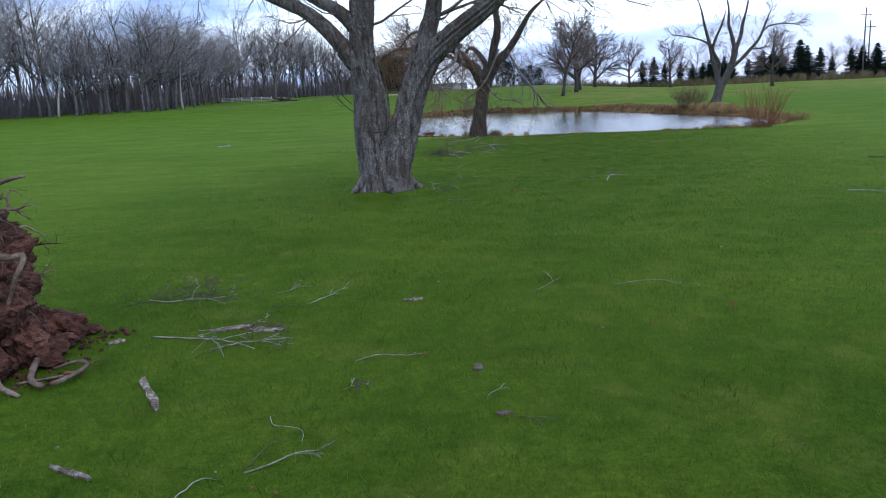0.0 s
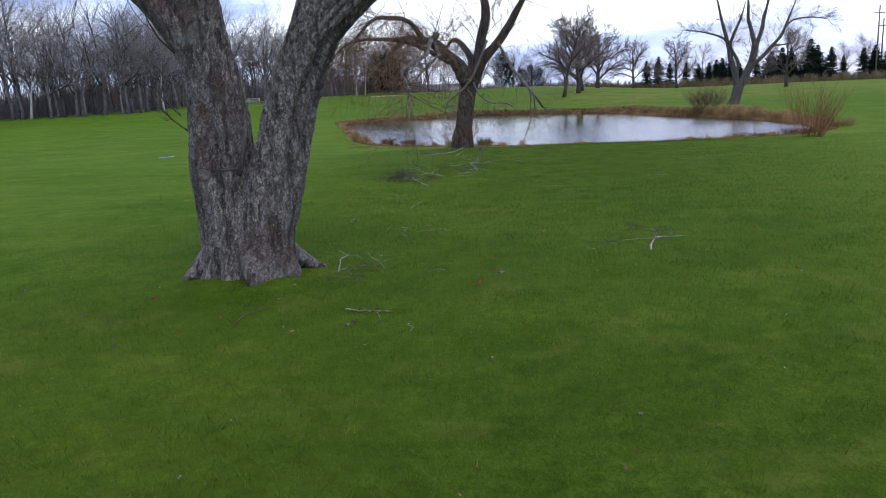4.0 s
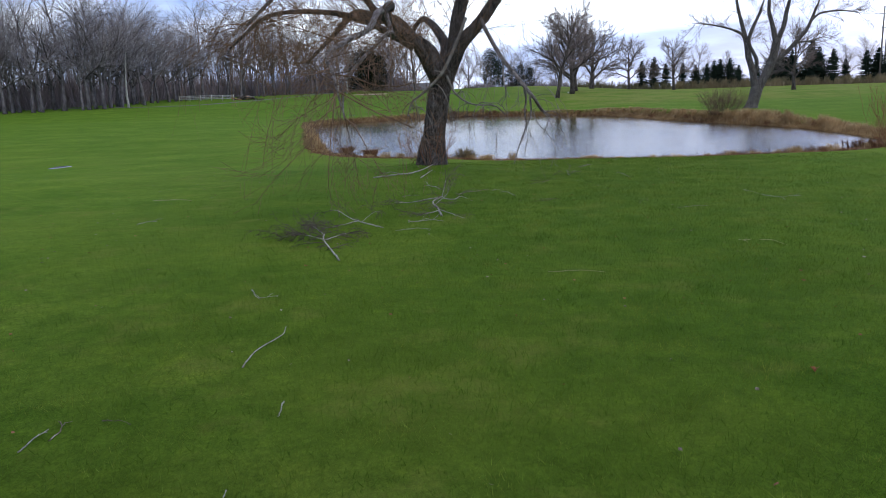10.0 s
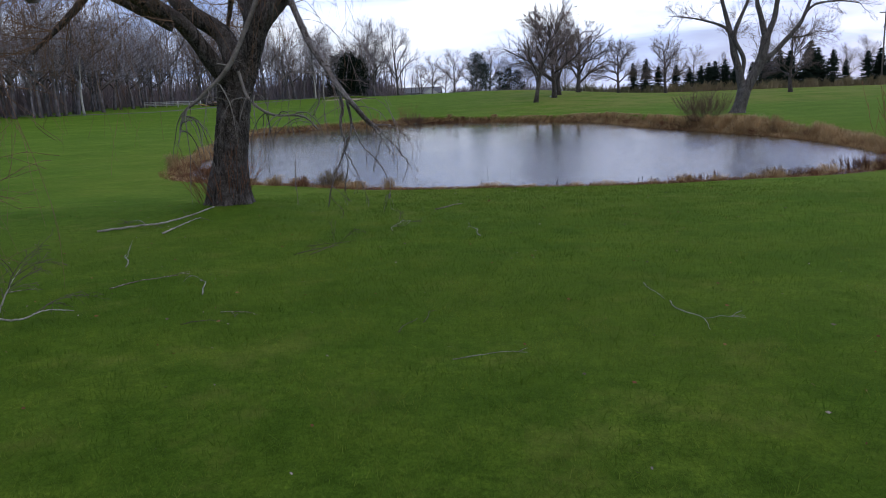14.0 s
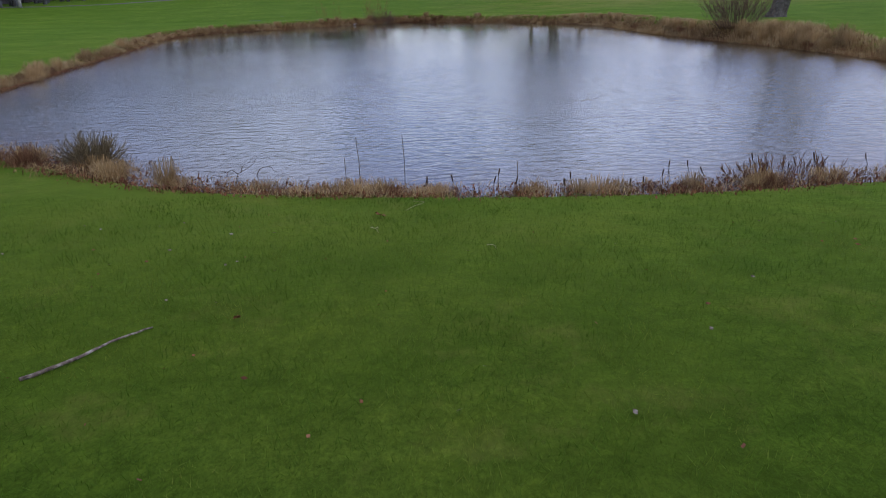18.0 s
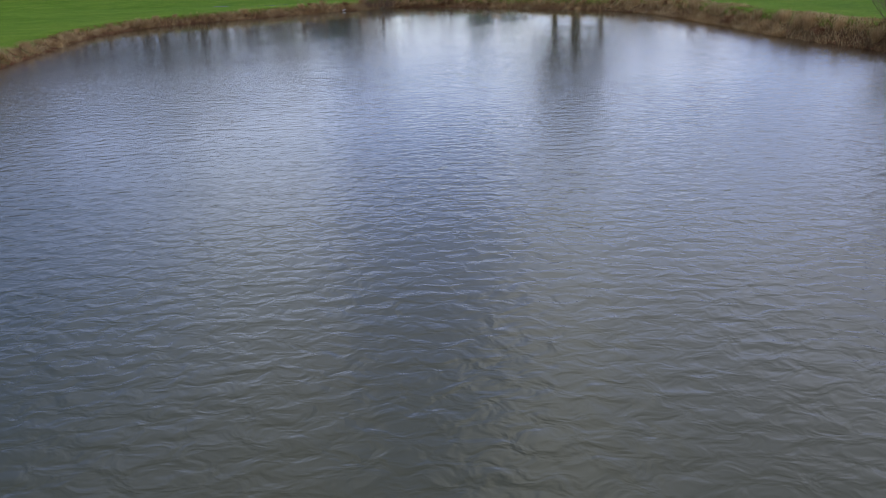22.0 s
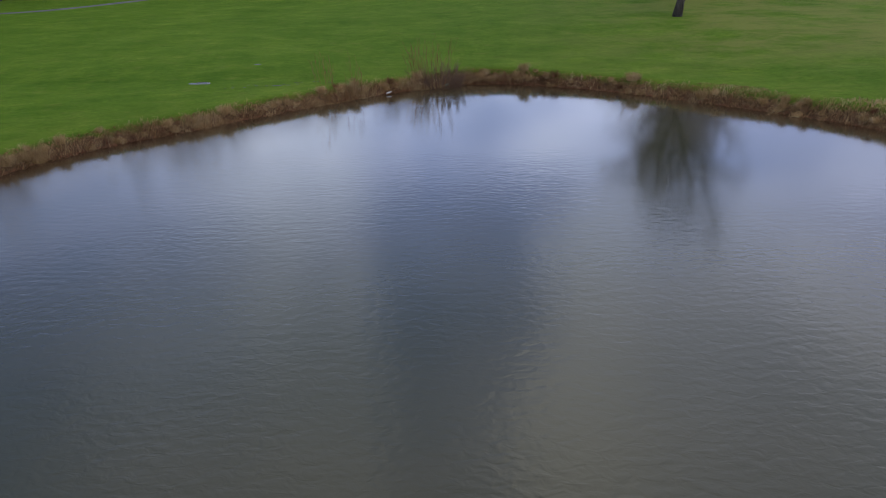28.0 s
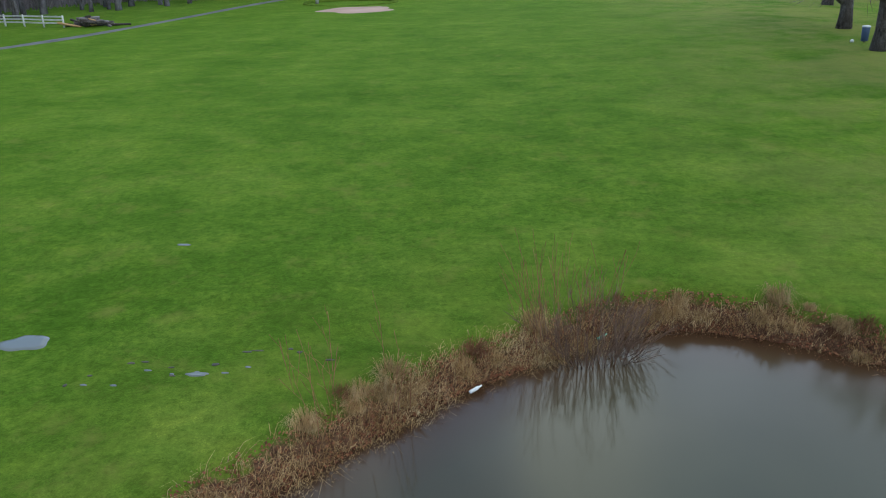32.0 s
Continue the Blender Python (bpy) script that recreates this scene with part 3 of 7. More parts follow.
M["siding"] = material("pale_house_siding", [(0.50, 0.50, 0.48), (0.62, 0.62, 0.6)], 2, 0.8, 0.2, 12)
M["shingle"] = material("grey_roof_shingle", [(0.09, 0.09, 0.095), (0.15, 0.15, 0.155)], 2, 0.9, 0.3, 12)
M["glass"] = material("dark_window_glass", [(0.02, 0.025, 0.03), (0.03, 0.035, 0.04)], 2, 0.08, 0, 10, vary=0.0, spec=0.5)
M["scrub"] = material("dry_scrub", [(0.19, 0.145, 0.08), (0.31, 0.245, 0.14)], 0.6, 0.95, 0, 20, vary=0.4)
M["scrub_green"] = material("olive_scrub", [(0.14, 0.125, 0.07), (0.24, 0.21, 0.12)], 0.6, 0.95, 0, 20, vary=0.4)
M["thicket"] = material("woodland_thicket", [(0.17, 0.14, 0.15), (0.29, 0.245, 0.255)], 0.5, 0.95, 0, 20, vary=0.45)
M["mint"] = material("pale_green_plastic", [(0.22, 0.5, 0.38), (0.3, 0.6, 0.46)], 4, 0.4, 0, 20)
M["cattail"] = material("cattail_head", [(0.03, 0.018, 0.012), (0.07, 0.04, 0.026)], 20, 0.95, 0, 60)


def let_light_through(m, share):
    """Thin leaves pass part of the light that falls on their far side."""
    nt = m.node_tree
    b = nt.nodes["Principled BSDF"]
    tr, mixer = nt.nodes.new("ShaderNodeBsdfTranslucent"), nt.nodes.new("ShaderNodeMixShader")
    mixer.inputs[0].default_value = share
    nt.links.new(b.inputs["Base Color"].links[0].from_socket, tr.inputs["Color"])
    nt.links.new(b.outputs[0], mixer.inputs[1]); nt.links.new(tr.outputs[0], mixer.inputs[2])
    nt.links.new(mixer.outputs[0], nt.nodes["Material Output"].inputs["Surface"])


for key in ("blade", "reed", "reed_rust"):
    let_light_through(M[key], 0.45)

# ---- plan: pond outline and lie of the land ----
WATER = -0.43
OUTLINE = [(7, 36.95), (9.5, 37.15), (12.5, 37.9), (15.2, 39.6), (17, 42.5), (17.8, 47.5), (17.9, 51.5), (17.3, 56), (16.4, 60.5), (15.4, 65.5), (14.9, 70), (14.4, 75),
           (13.8, 78.8), (12.2, 82), (9.4, 85.4), (6.3, 88.5), (4, 90.1), (1.7, 91.15), (0, 91.15), (-1.6, 90.1), (-3.2, 88.8), (-4.5, 87.3), (-6.4, 84.8),
           (-8.1, 82.3), (-9.7, 80.2), (-10.9, 77.3), (-11, 73), (-10, 68.5), (-8.2, 61.5), (-6.4, 54), (-5.2, 48.8), (-3.8, 43.8), (-2.7, 41.5), (-1.2, 40.2), (1.2, 38.9), (3.4, 37.6), (5.2, 37.05)]


def rounded(points, steps):
    """A closed Catmull-Rom curve through the corner points of a plan."""
    p, out = np.array(points, float), []
    n = len(p)
    for i in range(n):
        a, b, c, d = p[i - 1], p[i], p[(i + 1) % n], p[(i + 2) % n]
        for k in range(steps):
            u = k / steps
            out.append(0.5 * (2 * b + (c - a) * u + (2 * a - 5 * b + 4 * c - d) * u * u + (3 * b - a - 3 * c + d) * u ** 3))
    return np.array(out)


SHORE = rounded(OUTLINE, 6)


def shore_distance(x, y):
    """Metres from the water's edge, positive on land."""
    x, y = np.atleast_1d(np.asarray(x, float)), np.atleast_1d(np.asarray(y, float))
    a, b = SHORE, np.roll(SHORE, -1, 0)
    best, inside = np.full(x.shape, 1e9), np.zeros(x.shape, bool)
    for (ax, ay), (bx, by) in zip(a, b):
        ex, ey = bx - ax, by - ay
        u = np.clip(((x - ax) * ex + (y - ay) * ey) / (ex * ex + ey * ey), 0, 1)
        best = np.minimum(best, (x - ax - u * ex) ** 2 + (y - ay - u * ey) ** 2)
        cross = ((ay > y) != (by > y)) & (x < ex * (y - ay) / (ey if ey else 1e-9) + ax)
        inside ^= cross
    d = np.sqrt(best)
    return np.where(inside, -d, d)


def smooth(a, b, v):
    u = np.clip((v - a) / (b - a), 0, 1)
    return u * u * (3 - 2 * u)


def lawn(x, y):
    """The lie of the land without the pond."""
    near = 0.02 - 0.0095 * np.clip(y - 11, 0, 26) - 0.036 * np.clip(y - 33.2, 0, 4)
    far = 0.05 + 0.047 * np.clip(y - 90, 0, 38) + 0.034 * np.clip(y - 128, 0, 34)
    mix = smooth(38, 84, y)
    z = near * (1 - mix) + far * mix
    z += 0.25 * smooth(20, 60, np.abs(x - 4)) * (1 - smooth(80, 140, y))
    z += 0.05 * np.sin(x * 0.21 + 1.3) * np.sin(y * 0.17 + 0.4) * smooth(3, 12, np.abs(x - 2)) + 0.016 * np.sin(x * 0.9 + y * 0.35) * np.sin(y * 0.7 - x * 0.2)
    z += 0.09 * np.exp(-(((x + 0.1) / 0.9) ** 2 + ((y - 13.6) / 0.9) ** 2))
    z += 0.12 * np.exp(-(((x - 1.1) / 1.1) ** 2 + ((y - 33.2) / 1.1) ** 2))
    z += 0.26 * smooth(10, 17, x) * smooth(44, 56, y) * (1 - smooth(85, 108, y)) + 0.22 * smooth(93, 104, y) * smooth(-10, 6, x)
    z -= 1.5 * smooth(96, 168, y) * smooth(10, 38, x) + 1.3 * smooth(178, 222, y)
    return z


def ground_z(x, y):
    x, y = np.atleast_1d(np.asarray(x, float)), np.atleast_1d(np.asarray(y, float))
    s, z = np.full(x.shape, 50.0), lawn(x, y)
    m = (x > -25) & (x < 32) & (y > 25) & (y < 105)
    if m.any():
        s[m] = shore_distance(x[m], y[m])
    bank = smooth(-0.25, 0.75, s)
    bed = WATER - 0.12 - 0.9 * smooth(0, 5, -s)
    return z * bank + bed * (1 - bank)


GRID_X, GRID_Y = np.arange(-26, 33, 0.15), np.arange(24, 106, 0.15)
GRID_Z = ground_z(*[g.ravel() for g in np.meshgrid(GRID_X, GRID_Y)]).reshape(len(GRID_Y), len(GRID_X))


def gz(x, y):
    """Height of the ground at one spot."""
    if -26 < x < 32.8 and 24 < y < 105.8:
        u, v = (x + 26) / 0.15, (y - 24) / 0.15
        i, j = int(u), int(v)
        u, v = u - i, v - j
        a, b = GRID_Z[j], GRID_Z[j + 1]
        return float((a[i] * (1 - u) + a[i + 1] * u) * (1 - v) + (b[i] * (1 - u) + b[i + 1] * u) * v)
    return float(lawn(x, y))

# ---- shaping helpers ----
class Shape:
    """Collects verts and faces of one part."""

    def __init__(self):
        self.v, self.f, self.n = [], [], 0

    def add(self, verts, faces):
        self.v.append(np.asarray(verts, float))
        self.f.extend([tuple(i + self.n for i in f) for f in faces])
        self.n += len(verts)

    def tube(self, pts, radii, sides=6, cap=True, lump=0.0, rng=None):
        """A tapered stem along pts."""
        p = np.asarray(pts, float)
        k = len(p)
        t = np.gradient(p, axis=0)
        t /= np.linalg.norm(t, axis=1)[:, None] + 1e-9
        ref = np.array([1.0, 0, 0]) if abs(t[0][0]) < 0.8 else np.array([0, 1.0, 0])
        u = np.cross(t, ref); u /= np.linalg.norm(u, axis=1)[:, None] + 1e-9
        w = np.cross(t, u)
        a = np.arange(sides) * 2 * np.pi / sides
        r = np.asarray(radii, float)[:, None] * np.ones((k, sides))
        if lump and rng is not None:
            r *= 1 + lump * rng.uniform(-1, 1, r.shape)
        v = p[:, None, :] + r[:, :, None] * (np.cos(a)[None, :, None] * u[:, None, :] + np.sin(a)[None, :, None] * w[:, None, :])
        f = []
        for i in range(k - 1):
            for j in range(sides):
                j2 = (j + 1) % sides
                f.append((i * sides + j, i * sides + j2, (i + 1) * sides + j2, (i + 1) * sides + j))
        if cap:
            f.append(tuple(reversed(range(sides))))
            f.append(tuple((k - 1) * sides + j for j in range(sides)))
        self.add(v.reshape(-1, 3), f)

    def spike(self, a, b, radius):
        """A straight twig that tapers to a point."""
        a, b = np.asarray(a, float), np.asarray(b, float)
        t = unit(b - a)
        u = unit(np.cross(t, (0.31, 0.55, 0.77)))
        w = np.cross(t, u)
        self.add([a + u * radius, a + (w * 0.866 - u * 0.5) * radius, a - (w * 0.866 + u * 0.5) * radius, b], [(0, 1, 3), (1, 2, 3), (2, 0, 3)])

    def blade(self, a, b, c, width):
        """A thin leaf of grass or reed from a over b to c."""
        a, b, c = (np.asarray(q, float) for q in (a, b, c))
        d = np.cross(c - a, (0.3, 0.2, 1.0)); d = d / (np.linalg.norm(d) + 1e-9) * width / 2
        self.add([a - d, a + d, b + d * 0.8, b - d * 0.8, c], [(0, 1, 2, 3), (3, 2, 4)])

    def box(self, lo, hi):
        (x0, y0, z0), (x1, y1, z1) = lo, hi
        self.add([(x0, y0, z0), (x1, y0, z0), (x1, y1, z0), (x0, y1, z0), (x0, y0, z1), (x1, y0, z1), (x1, y1, z1), (x0, y1, z1)],
                 [(3, 2, 1, 0), (4, 5, 6, 7), (0, 1, 5, 4), (1, 2, 6, 5), (2, 3, 7, 6), (3, 0, 4, 7)])

    def mesh(self, name, mat, flat=False):
        me = bpy.data.meshes.new(name)
        if self.v:
            me.from_pydata(np.concatenate(self.v).tolist(), [], self.f)
        me.materials.append(mat)
        if not flat:
            me.polygons.foreach_set("use_smooth", [True] * len(me.polygons))
        me.update()
        return me


def part(name, shape, mat, parent, label="", kind="", flat=False):
    ob = new(name, shape.mesh(name, mat, flat) if isinstance(shape, Shape) else shape)
    if parent is not None:
        ob.parent = parent
    return tagged(ob, label, kind=kind)


def thing(name, at, label, category, group="", kind="", turn=0.0):
    ob = new(name)
    ob.empty_display_size = 0.2
    ob.matrix_basis = pose(*at, 0, 0, turn)
    return tagged(ob, label, category, group, kind)


def unit(v):
    v = np.asarray(v, float)
    return v / (np.linalg.norm(v) + 1e-9)


def curve_points(ctrl, n):
    """n points on a smooth open curve through ctrl."""
    c = np.asarray(ctrl, float)
    c = np.vstack([2 * c[0] - c[1], c, 2 * c[-1] - c[-2]])
    m = len(c) - 3
    out = []
    for q in np.linspace(0, m - 1e-6, n):
        i = int(q); u = q - i
        a, b, d, e = c[i], c[i + 1], c[i + 2], c[i + 3]
        out.append(0.5 * (2 * b + (d - a) * u + (2 * a - 5 * b + 4 * d - e) * u * u + (3 * b - a - 3 * d + e) * u ** 3))
    return np.array(out)


def sprout(rng, shapes, start, way, length, radius, level, top, bend=0.18, up=0.08, kids=(5, 6, 5), spread=(0.5, 0.95), shrink=(0.45, 0.7), sides=(7, 5, 3, 3), hang=0.0, first=0.25, segs=(7, 5, 4, 3), thin=0.0025, spiked=False):
    """Grows one stem and its side shoots. shapes[level] takes the geometry of that level."""
    if spiked and level >= top:
        start = np.asarray(start, float)
        shapes[min(level, len(shapes) - 1)].spike(start, start + unit(unit(way) + (0, 0, up * 2 - hang)) * length, radius)
        return None
    n = segs[min(level, len(segs) - 1)]
    p, d = [np.asarray(start, float)], unit(way)
    for i in range(n):
        d = unit(d + rng.normal(0, bend, 3) + np.array([0, 0, up - hang * (i + 1) / n]))
        p.append(p[-1] + d * length / n)
    p = np.array(p)
    r = radius * np.linspace(1, 0.25 if level < top else 0.3, n + 1)
    shapes[min(level, len(shapes) - 1)].tube(p, np.maximum(r, thin), sides[min(level, len(sides) - 1)], cap=level == 0)
    if level >= top:
        return p
    k = kids[min(level, len(kids) - 1)]
    for j in range(k):
        u = first + (1 - first) * (j + rng.uniform(0, 0.9)) / k
        q = u * n
        i = min(int(q), n - 1)
        at = p[i] + (p[i + 1] - p[i]) * (q - i)
        t = unit(p[i + 1] - p[i])
        side = unit(np.cross(t, rng.normal(0, 1, 3)))
        a = rng.uniform(*spread)
        w = t * math.cos(a) + side * math.sin(a)
        sprout(rng, shapes, at, w, length * rng.uniform(*shrink) * (1.15 - 0.45 * u), max(np.interp(q, range(n + 1), r) * 0.6, thin), level + 1, top, bend, up, kids, spread, shrink, sides, hang, 0.15, segs, thin, spiked)
    return p

# ---- ground and pond ----
def lines(lo, hi, step, far):
    """Grid lines: even between lo and hi, then ever wider out to far."""
    mid = list(np.arange(lo, hi + 1e-6, step))
    out, s, q = [], step, hi
    while q < far:
        s *= 1.16
        q += s
        out.append(q)
    back, s, q = [], step, lo
    while q > -far:
        s *= 1.16
        q -= s
        back.append(q)
    return np.array(back[::-1] + mid + out)


xs, ys = lines(-16, 24, 0.3, 2400), lines(30, 96, 0.3, 2400)
ys = np.concatenate([ys[ys < -8], np.arange(-8, 30, 0.4), ys[ys >= 30]])
gx, gy = np.meshgrid(xs, ys)
gzz = ground_z(gx.ravel(), gy.ravel())
nx, ny = len(xs), len(ys)
idx = np.arange(nx * ny).reshape(ny, nx)
quads = np.stack([idx[:-1, :-1], idx[:-1, 1:], idx[1:, 1:], idx[1:, :-1]], -1).reshape(-1, 4)
me = bpy.data.meshes.new("ground")
me.from_pydata(np.stack([gx.ravel(), gy.ravel(), gzz], -1).tolist(), [], quads.tolist())
rim = np.full(nx * ny, 30.0)
m = (gx.ravel() > -25) & (gx.ravel() < 32) & (gy.ravel() > 25) & (gy.ravel() < 105)
rim[m] = shore_distance(gx.ravel()[m], gy.ravel()[m])
me.attributes.new("shore", "FLOAT", "POINT").data.foreach_set("value", rim)
me.materials.append(M["turf"])
me.polygons.foreach_set("use_smooth", [True] * len(me.polygons))
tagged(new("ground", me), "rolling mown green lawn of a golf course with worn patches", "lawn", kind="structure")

ring = rounded(OUTLINE, 4)
centre = ring.mean(0)
reach = np.linalg.norm(ring - centre, axis=1)
pond, n = Shape(), len(ring)
hoops = [centre + (ring - centre) * (1 + d / reach)[:, None] for d in (1.2, -0.3, -1.6, -4.0)]
pond.add([(x, y, WATER) for h in hoops for x, y in h],
         [(i * n + j, i * n + (j + 1) % n, (i + 1) * n + (j + 1) % n, (i + 1) * n + j) for i in range(3) for j in range(n)] + [tuple(range(3 * n, 4 * n))])
water = part("water", pond, M["water"], None, flat=True)
water.data.attributes.new("shallow", "FLOAT", "POINT").data.foreach_set("value", np.repeat([1.0, 0.9, 0.25, 0.0], n))
tagged(water, "murky grey-brown pond water rippled by wind", "pond", kind="structure")

# ---- trees ----
def bare_tree(name, seed, height, girth, mats, label, kids=(11, 9, 6, 3), fork=0.34, spread=(0.45, 0.85), lean=0.0, hang=0.0, thin=0.011, top=3, shrink=(0.42, 0.62), rise=0.07):
    """A leafless tree: trunk, limbs and a crown of twigs."""
    rng = np.random.default_rng(seed)
    root = thing(name, (0, 0, 0), label, "tree")
    trunk, limbs, crown = Shape(), Shape(), Shape()
    n = 10
    p = [np.zeros(3)]
    d = unit((lean, 0, 1))
    for i in range(n):
        d = unit(d + rng.normal(0, 0.05, 3) + (0, 0, 0.05))
        p.append(p[-1] + d * height * 0.8 / n)
    p = np.array(p)
    p[0][2] -= 0.3
    r = girth * np.concatenate([[1.45], np.linspace(1.0, 0.16, n)])
    trunk.tube(p, r, 10, lump=0.05, rng=rng)
    k = kids[0]
    for j in range(k):
        u = fork + (0.98 - fork) * (j + rng.uniform(0, 0.8)) / k
        q = u * n
        i = min(int(q), n - 1)
        at = p[i] + (p[i + 1] - p[i]) * (q - i)
        a = j * 2.4 + rng.uniform(-0.5, 0.5)
        tilt = rng.uniform(*spread)
        w = (math.cos(a) * math.sin(tilt), math.sin(a) * math.sin(tilt), math.cos(tilt))
        sprout(rng, (limbs, limbs, crown), at, w, height * (0.55 - 0.30 * u) * rng.uniform(0.85, 1.15), np.interp(q, range(n + 1), r) * 0.62, 0, top - 1,
               bend=0.15, up=rise, kids=kids[1:], spread=(0.4, 0.8), shrink=shrink, sides=(5, 3, 3), hang=hang, segs=(6, 3, 3), thin=thin, spiked=True)
    part("trunk", trunk, mats[0], root)
    part("branching", limbs, mats[1], root)
    part("crown", crown, mats[2], root, "bare leafless crown of fine twigs")
    return root


def plant(proto, spots, rng, group="", fit=(0.85, 1.15), labels=None):
    """Copies of proto on the ground at spots (x, y, scale); the first takes proto itself."""
    for k, (x, y, s) in enumerate(spots):
        ob = proto if k == 0 else copy_thing(proto, pose(0, 0, 0))
        ob.matrix_basis = pose(x, y, gz(x, y) - 0.02, 0, 0, rng.uniform(0, 360)) @ Matrix.Diagonal((s, s, s * rng.uniform(*fit), 1))
        tagged(ob, group=group)
        if labels:
            tagged(ob, labels[k % len(labels)])


rng = np.random.default_rng(5)
grey = (M["wood_trunk"], M["wood_trunk"], M["wood_twig"])
pale = (M["birch"], M["wood_trunk"], M["wood_twig"])
# the edge of the wood west of the fairway
edge = []
line = curve_points([(-100, 92, 0), (-80, 101, 0), (-66, 109, 0), (-55, 112, 0), (-49, 118, 0), (-50, 134, 0), (-44, 147, 0), (-36, 155, 0), (-26, 170, 0), (-14, 186, 0)], 200)
for k in range(92):
    q = line[int((k + rng.uniform(0, 1)) / 92 * 199)]
    edge.append((q[0] + rng.uniform(-3, 1.2), q[1] + rng.uniform(-1.2, 7), rng.uniform(0.74, 1.12) * (1.22 if q[0] < -62 else 1.0)))
rng.shuffle(edge)
kinds = [bare_tree("woodland_tree", 11, 17, 0.24, grey, "tall slender leafless tree at the edge of the wood", kids=(14, 11, 8), thin=0.007, fork=0.20, spread=(0.5, 1.1), shrink=(0.42, 0.70), rise=0.035),
         bare_tree("woodland_tree", 12, 16, 0.20, grey, "tall slender leafless tree at the edge of the wood", kids=(14, 11, 8), thin=0.007, fork=0.24, spread=(0.5, 1.1), shrink=(0.42, 0.70), rise=0.035),
         bare_tree("woodland_tree", 13, 18, 0.28, grey, "grey-trunked bare tree standing in the wood's edge", kids=(15, 11, 8), thin=0.007, fork=0.2, spread=(0.5, 1.1), shrink=(0.42, 0.70), rise=0.035),
         bare_tree("woodland_tree", 14, 15, 0.18, grey, "thin grey leafless tree at the wood's edge", kids=(14, 11, 8), thin=0.007, fork=0.28, spread=(0.5, 1.1), shrink=(0.42, 0.70), rise=0.035),
         bare_tree("woodland_tree", 15, 15, 0.19, grey, "thin bare woodland tree with a narrow crown", kids=(14, 11, 8), thin=0.007, fork=0.22, spread=(0.5, 1.1), shrink=(0.42, 0.70), rise=0.035)]
for i, proto in enumerate(kinds):
    plant(proto, [e for k, e in enumerate(edge) if k % 5 == i], rng, "trees of the wood's edge")

# lone trees on the slope beyond the pond
lone = (M["bark_dark"], M["limb"], M["twig"])
field = bare_tree("slope_tree", 21, 9.5, 0.27, lone, "bare dark-trunked tree on the slope beyond the pond", kids=(15, 12, 20), fork=0.10, spread=(0.45, 1.1), thin=0.0085, rise=0.03, shrink=(0.40, 0.62))
field2 = bare_tree("slope_tree", 22, 8.5, 0.22, lone, "bare round-crowned tree on the slope beyond the pond", kids=(15, 12, 20), fork=0.18, spread=(0.45, 1.15), thin=0.0085, rise=0.03, shrink=(0.40, 0.62))
leaner = bare_tree("slope_tree", 25, 9.5, 0.19, lone, "bare leaning dark-trunked tree on the rise beyond the pond", kids=(14, 12, 20), fork=0.11, spread=(0.4, 0.85), thin=0.0085, rise=0.03, shrink=(0.40, 0.62), lean=0.24)
leaner.matrix_basis = pose(11.5, 106.6, gz(11.5, 106.6) - 0.02, 0, 0, 8) @ Matrix.Scale(1.18, 4)
tagged(leaner, group="lone trees on the slope")
plant(field, [(15.9, 125.2, 1.25), (20.6, 141, 1.25)], rng, "lone trees on the slope", fit=(0.98, 1.08))
plant(field2, [(14.6, 117.4, 1.35), (28.4, 150, 1.12), (36.1, 150, 1.12), (41.5, 112, 1.0)], rng, "lone trees on the slope", fit=(0.98, 1.05))
tall = bare_tree("distant_tree", 23, 13.5, 0.24, grey, "tall spreading bare tree far off near the house", kids=(13, 11, 13), fork=0.16, spread=(0.45, 1.0), rise=0.035, thin=0.012, shrink=(0.42, 0.66))
wide = bare_tree("distant_tree", 26, 12.5, 0.24, grey, "many-limbed bare tree on the skyline near the house", kids=(9, 13, 15), fork=0.06, spread=(0.25, 0.75), rise=0.03, thin=0.012, shrink=(0.42, 0.66), lean=0.1)
plant(tall, [(-17.2, 182, 1.08), (-5.2, 188, 0.72), (11.9, 194, 0.72), (-2.9, 199, 0.6), (21.5, 209, 0.75), (47, 190, 0.7), (30, 205, 0.65), (53, 196, 0.72), (60, 200, 0.7)], rng, "distant bare trees")
plant(wide, [(-11.9, 182, 1.08), (-0.4, 186, 0.86), (7.2, 188, 0.88), (3.4, 203, 0.7), (-8.0, 197, 0.7), (15.5, 207, 0.66), (26, 211, 0.66), (82, 176, 0.8), (76, 172, 0.6)], rng, "distant bare trees")
leaning = bare_tree("birch_tree", 24, 9.5, 0.13, pale, "leaning pale birch at the edge of the wood", lean=-0.2, spread=(0.3, 0.6), thin=0.012)
plant(leaning, [(-21.8, 152, 1.0), (-24.5, 158, 1.1), (-62, 109.5, 1.3), (-47.0, 119, 1.25), (-72, 105.5, 1.3)], rng, "leaning birches")


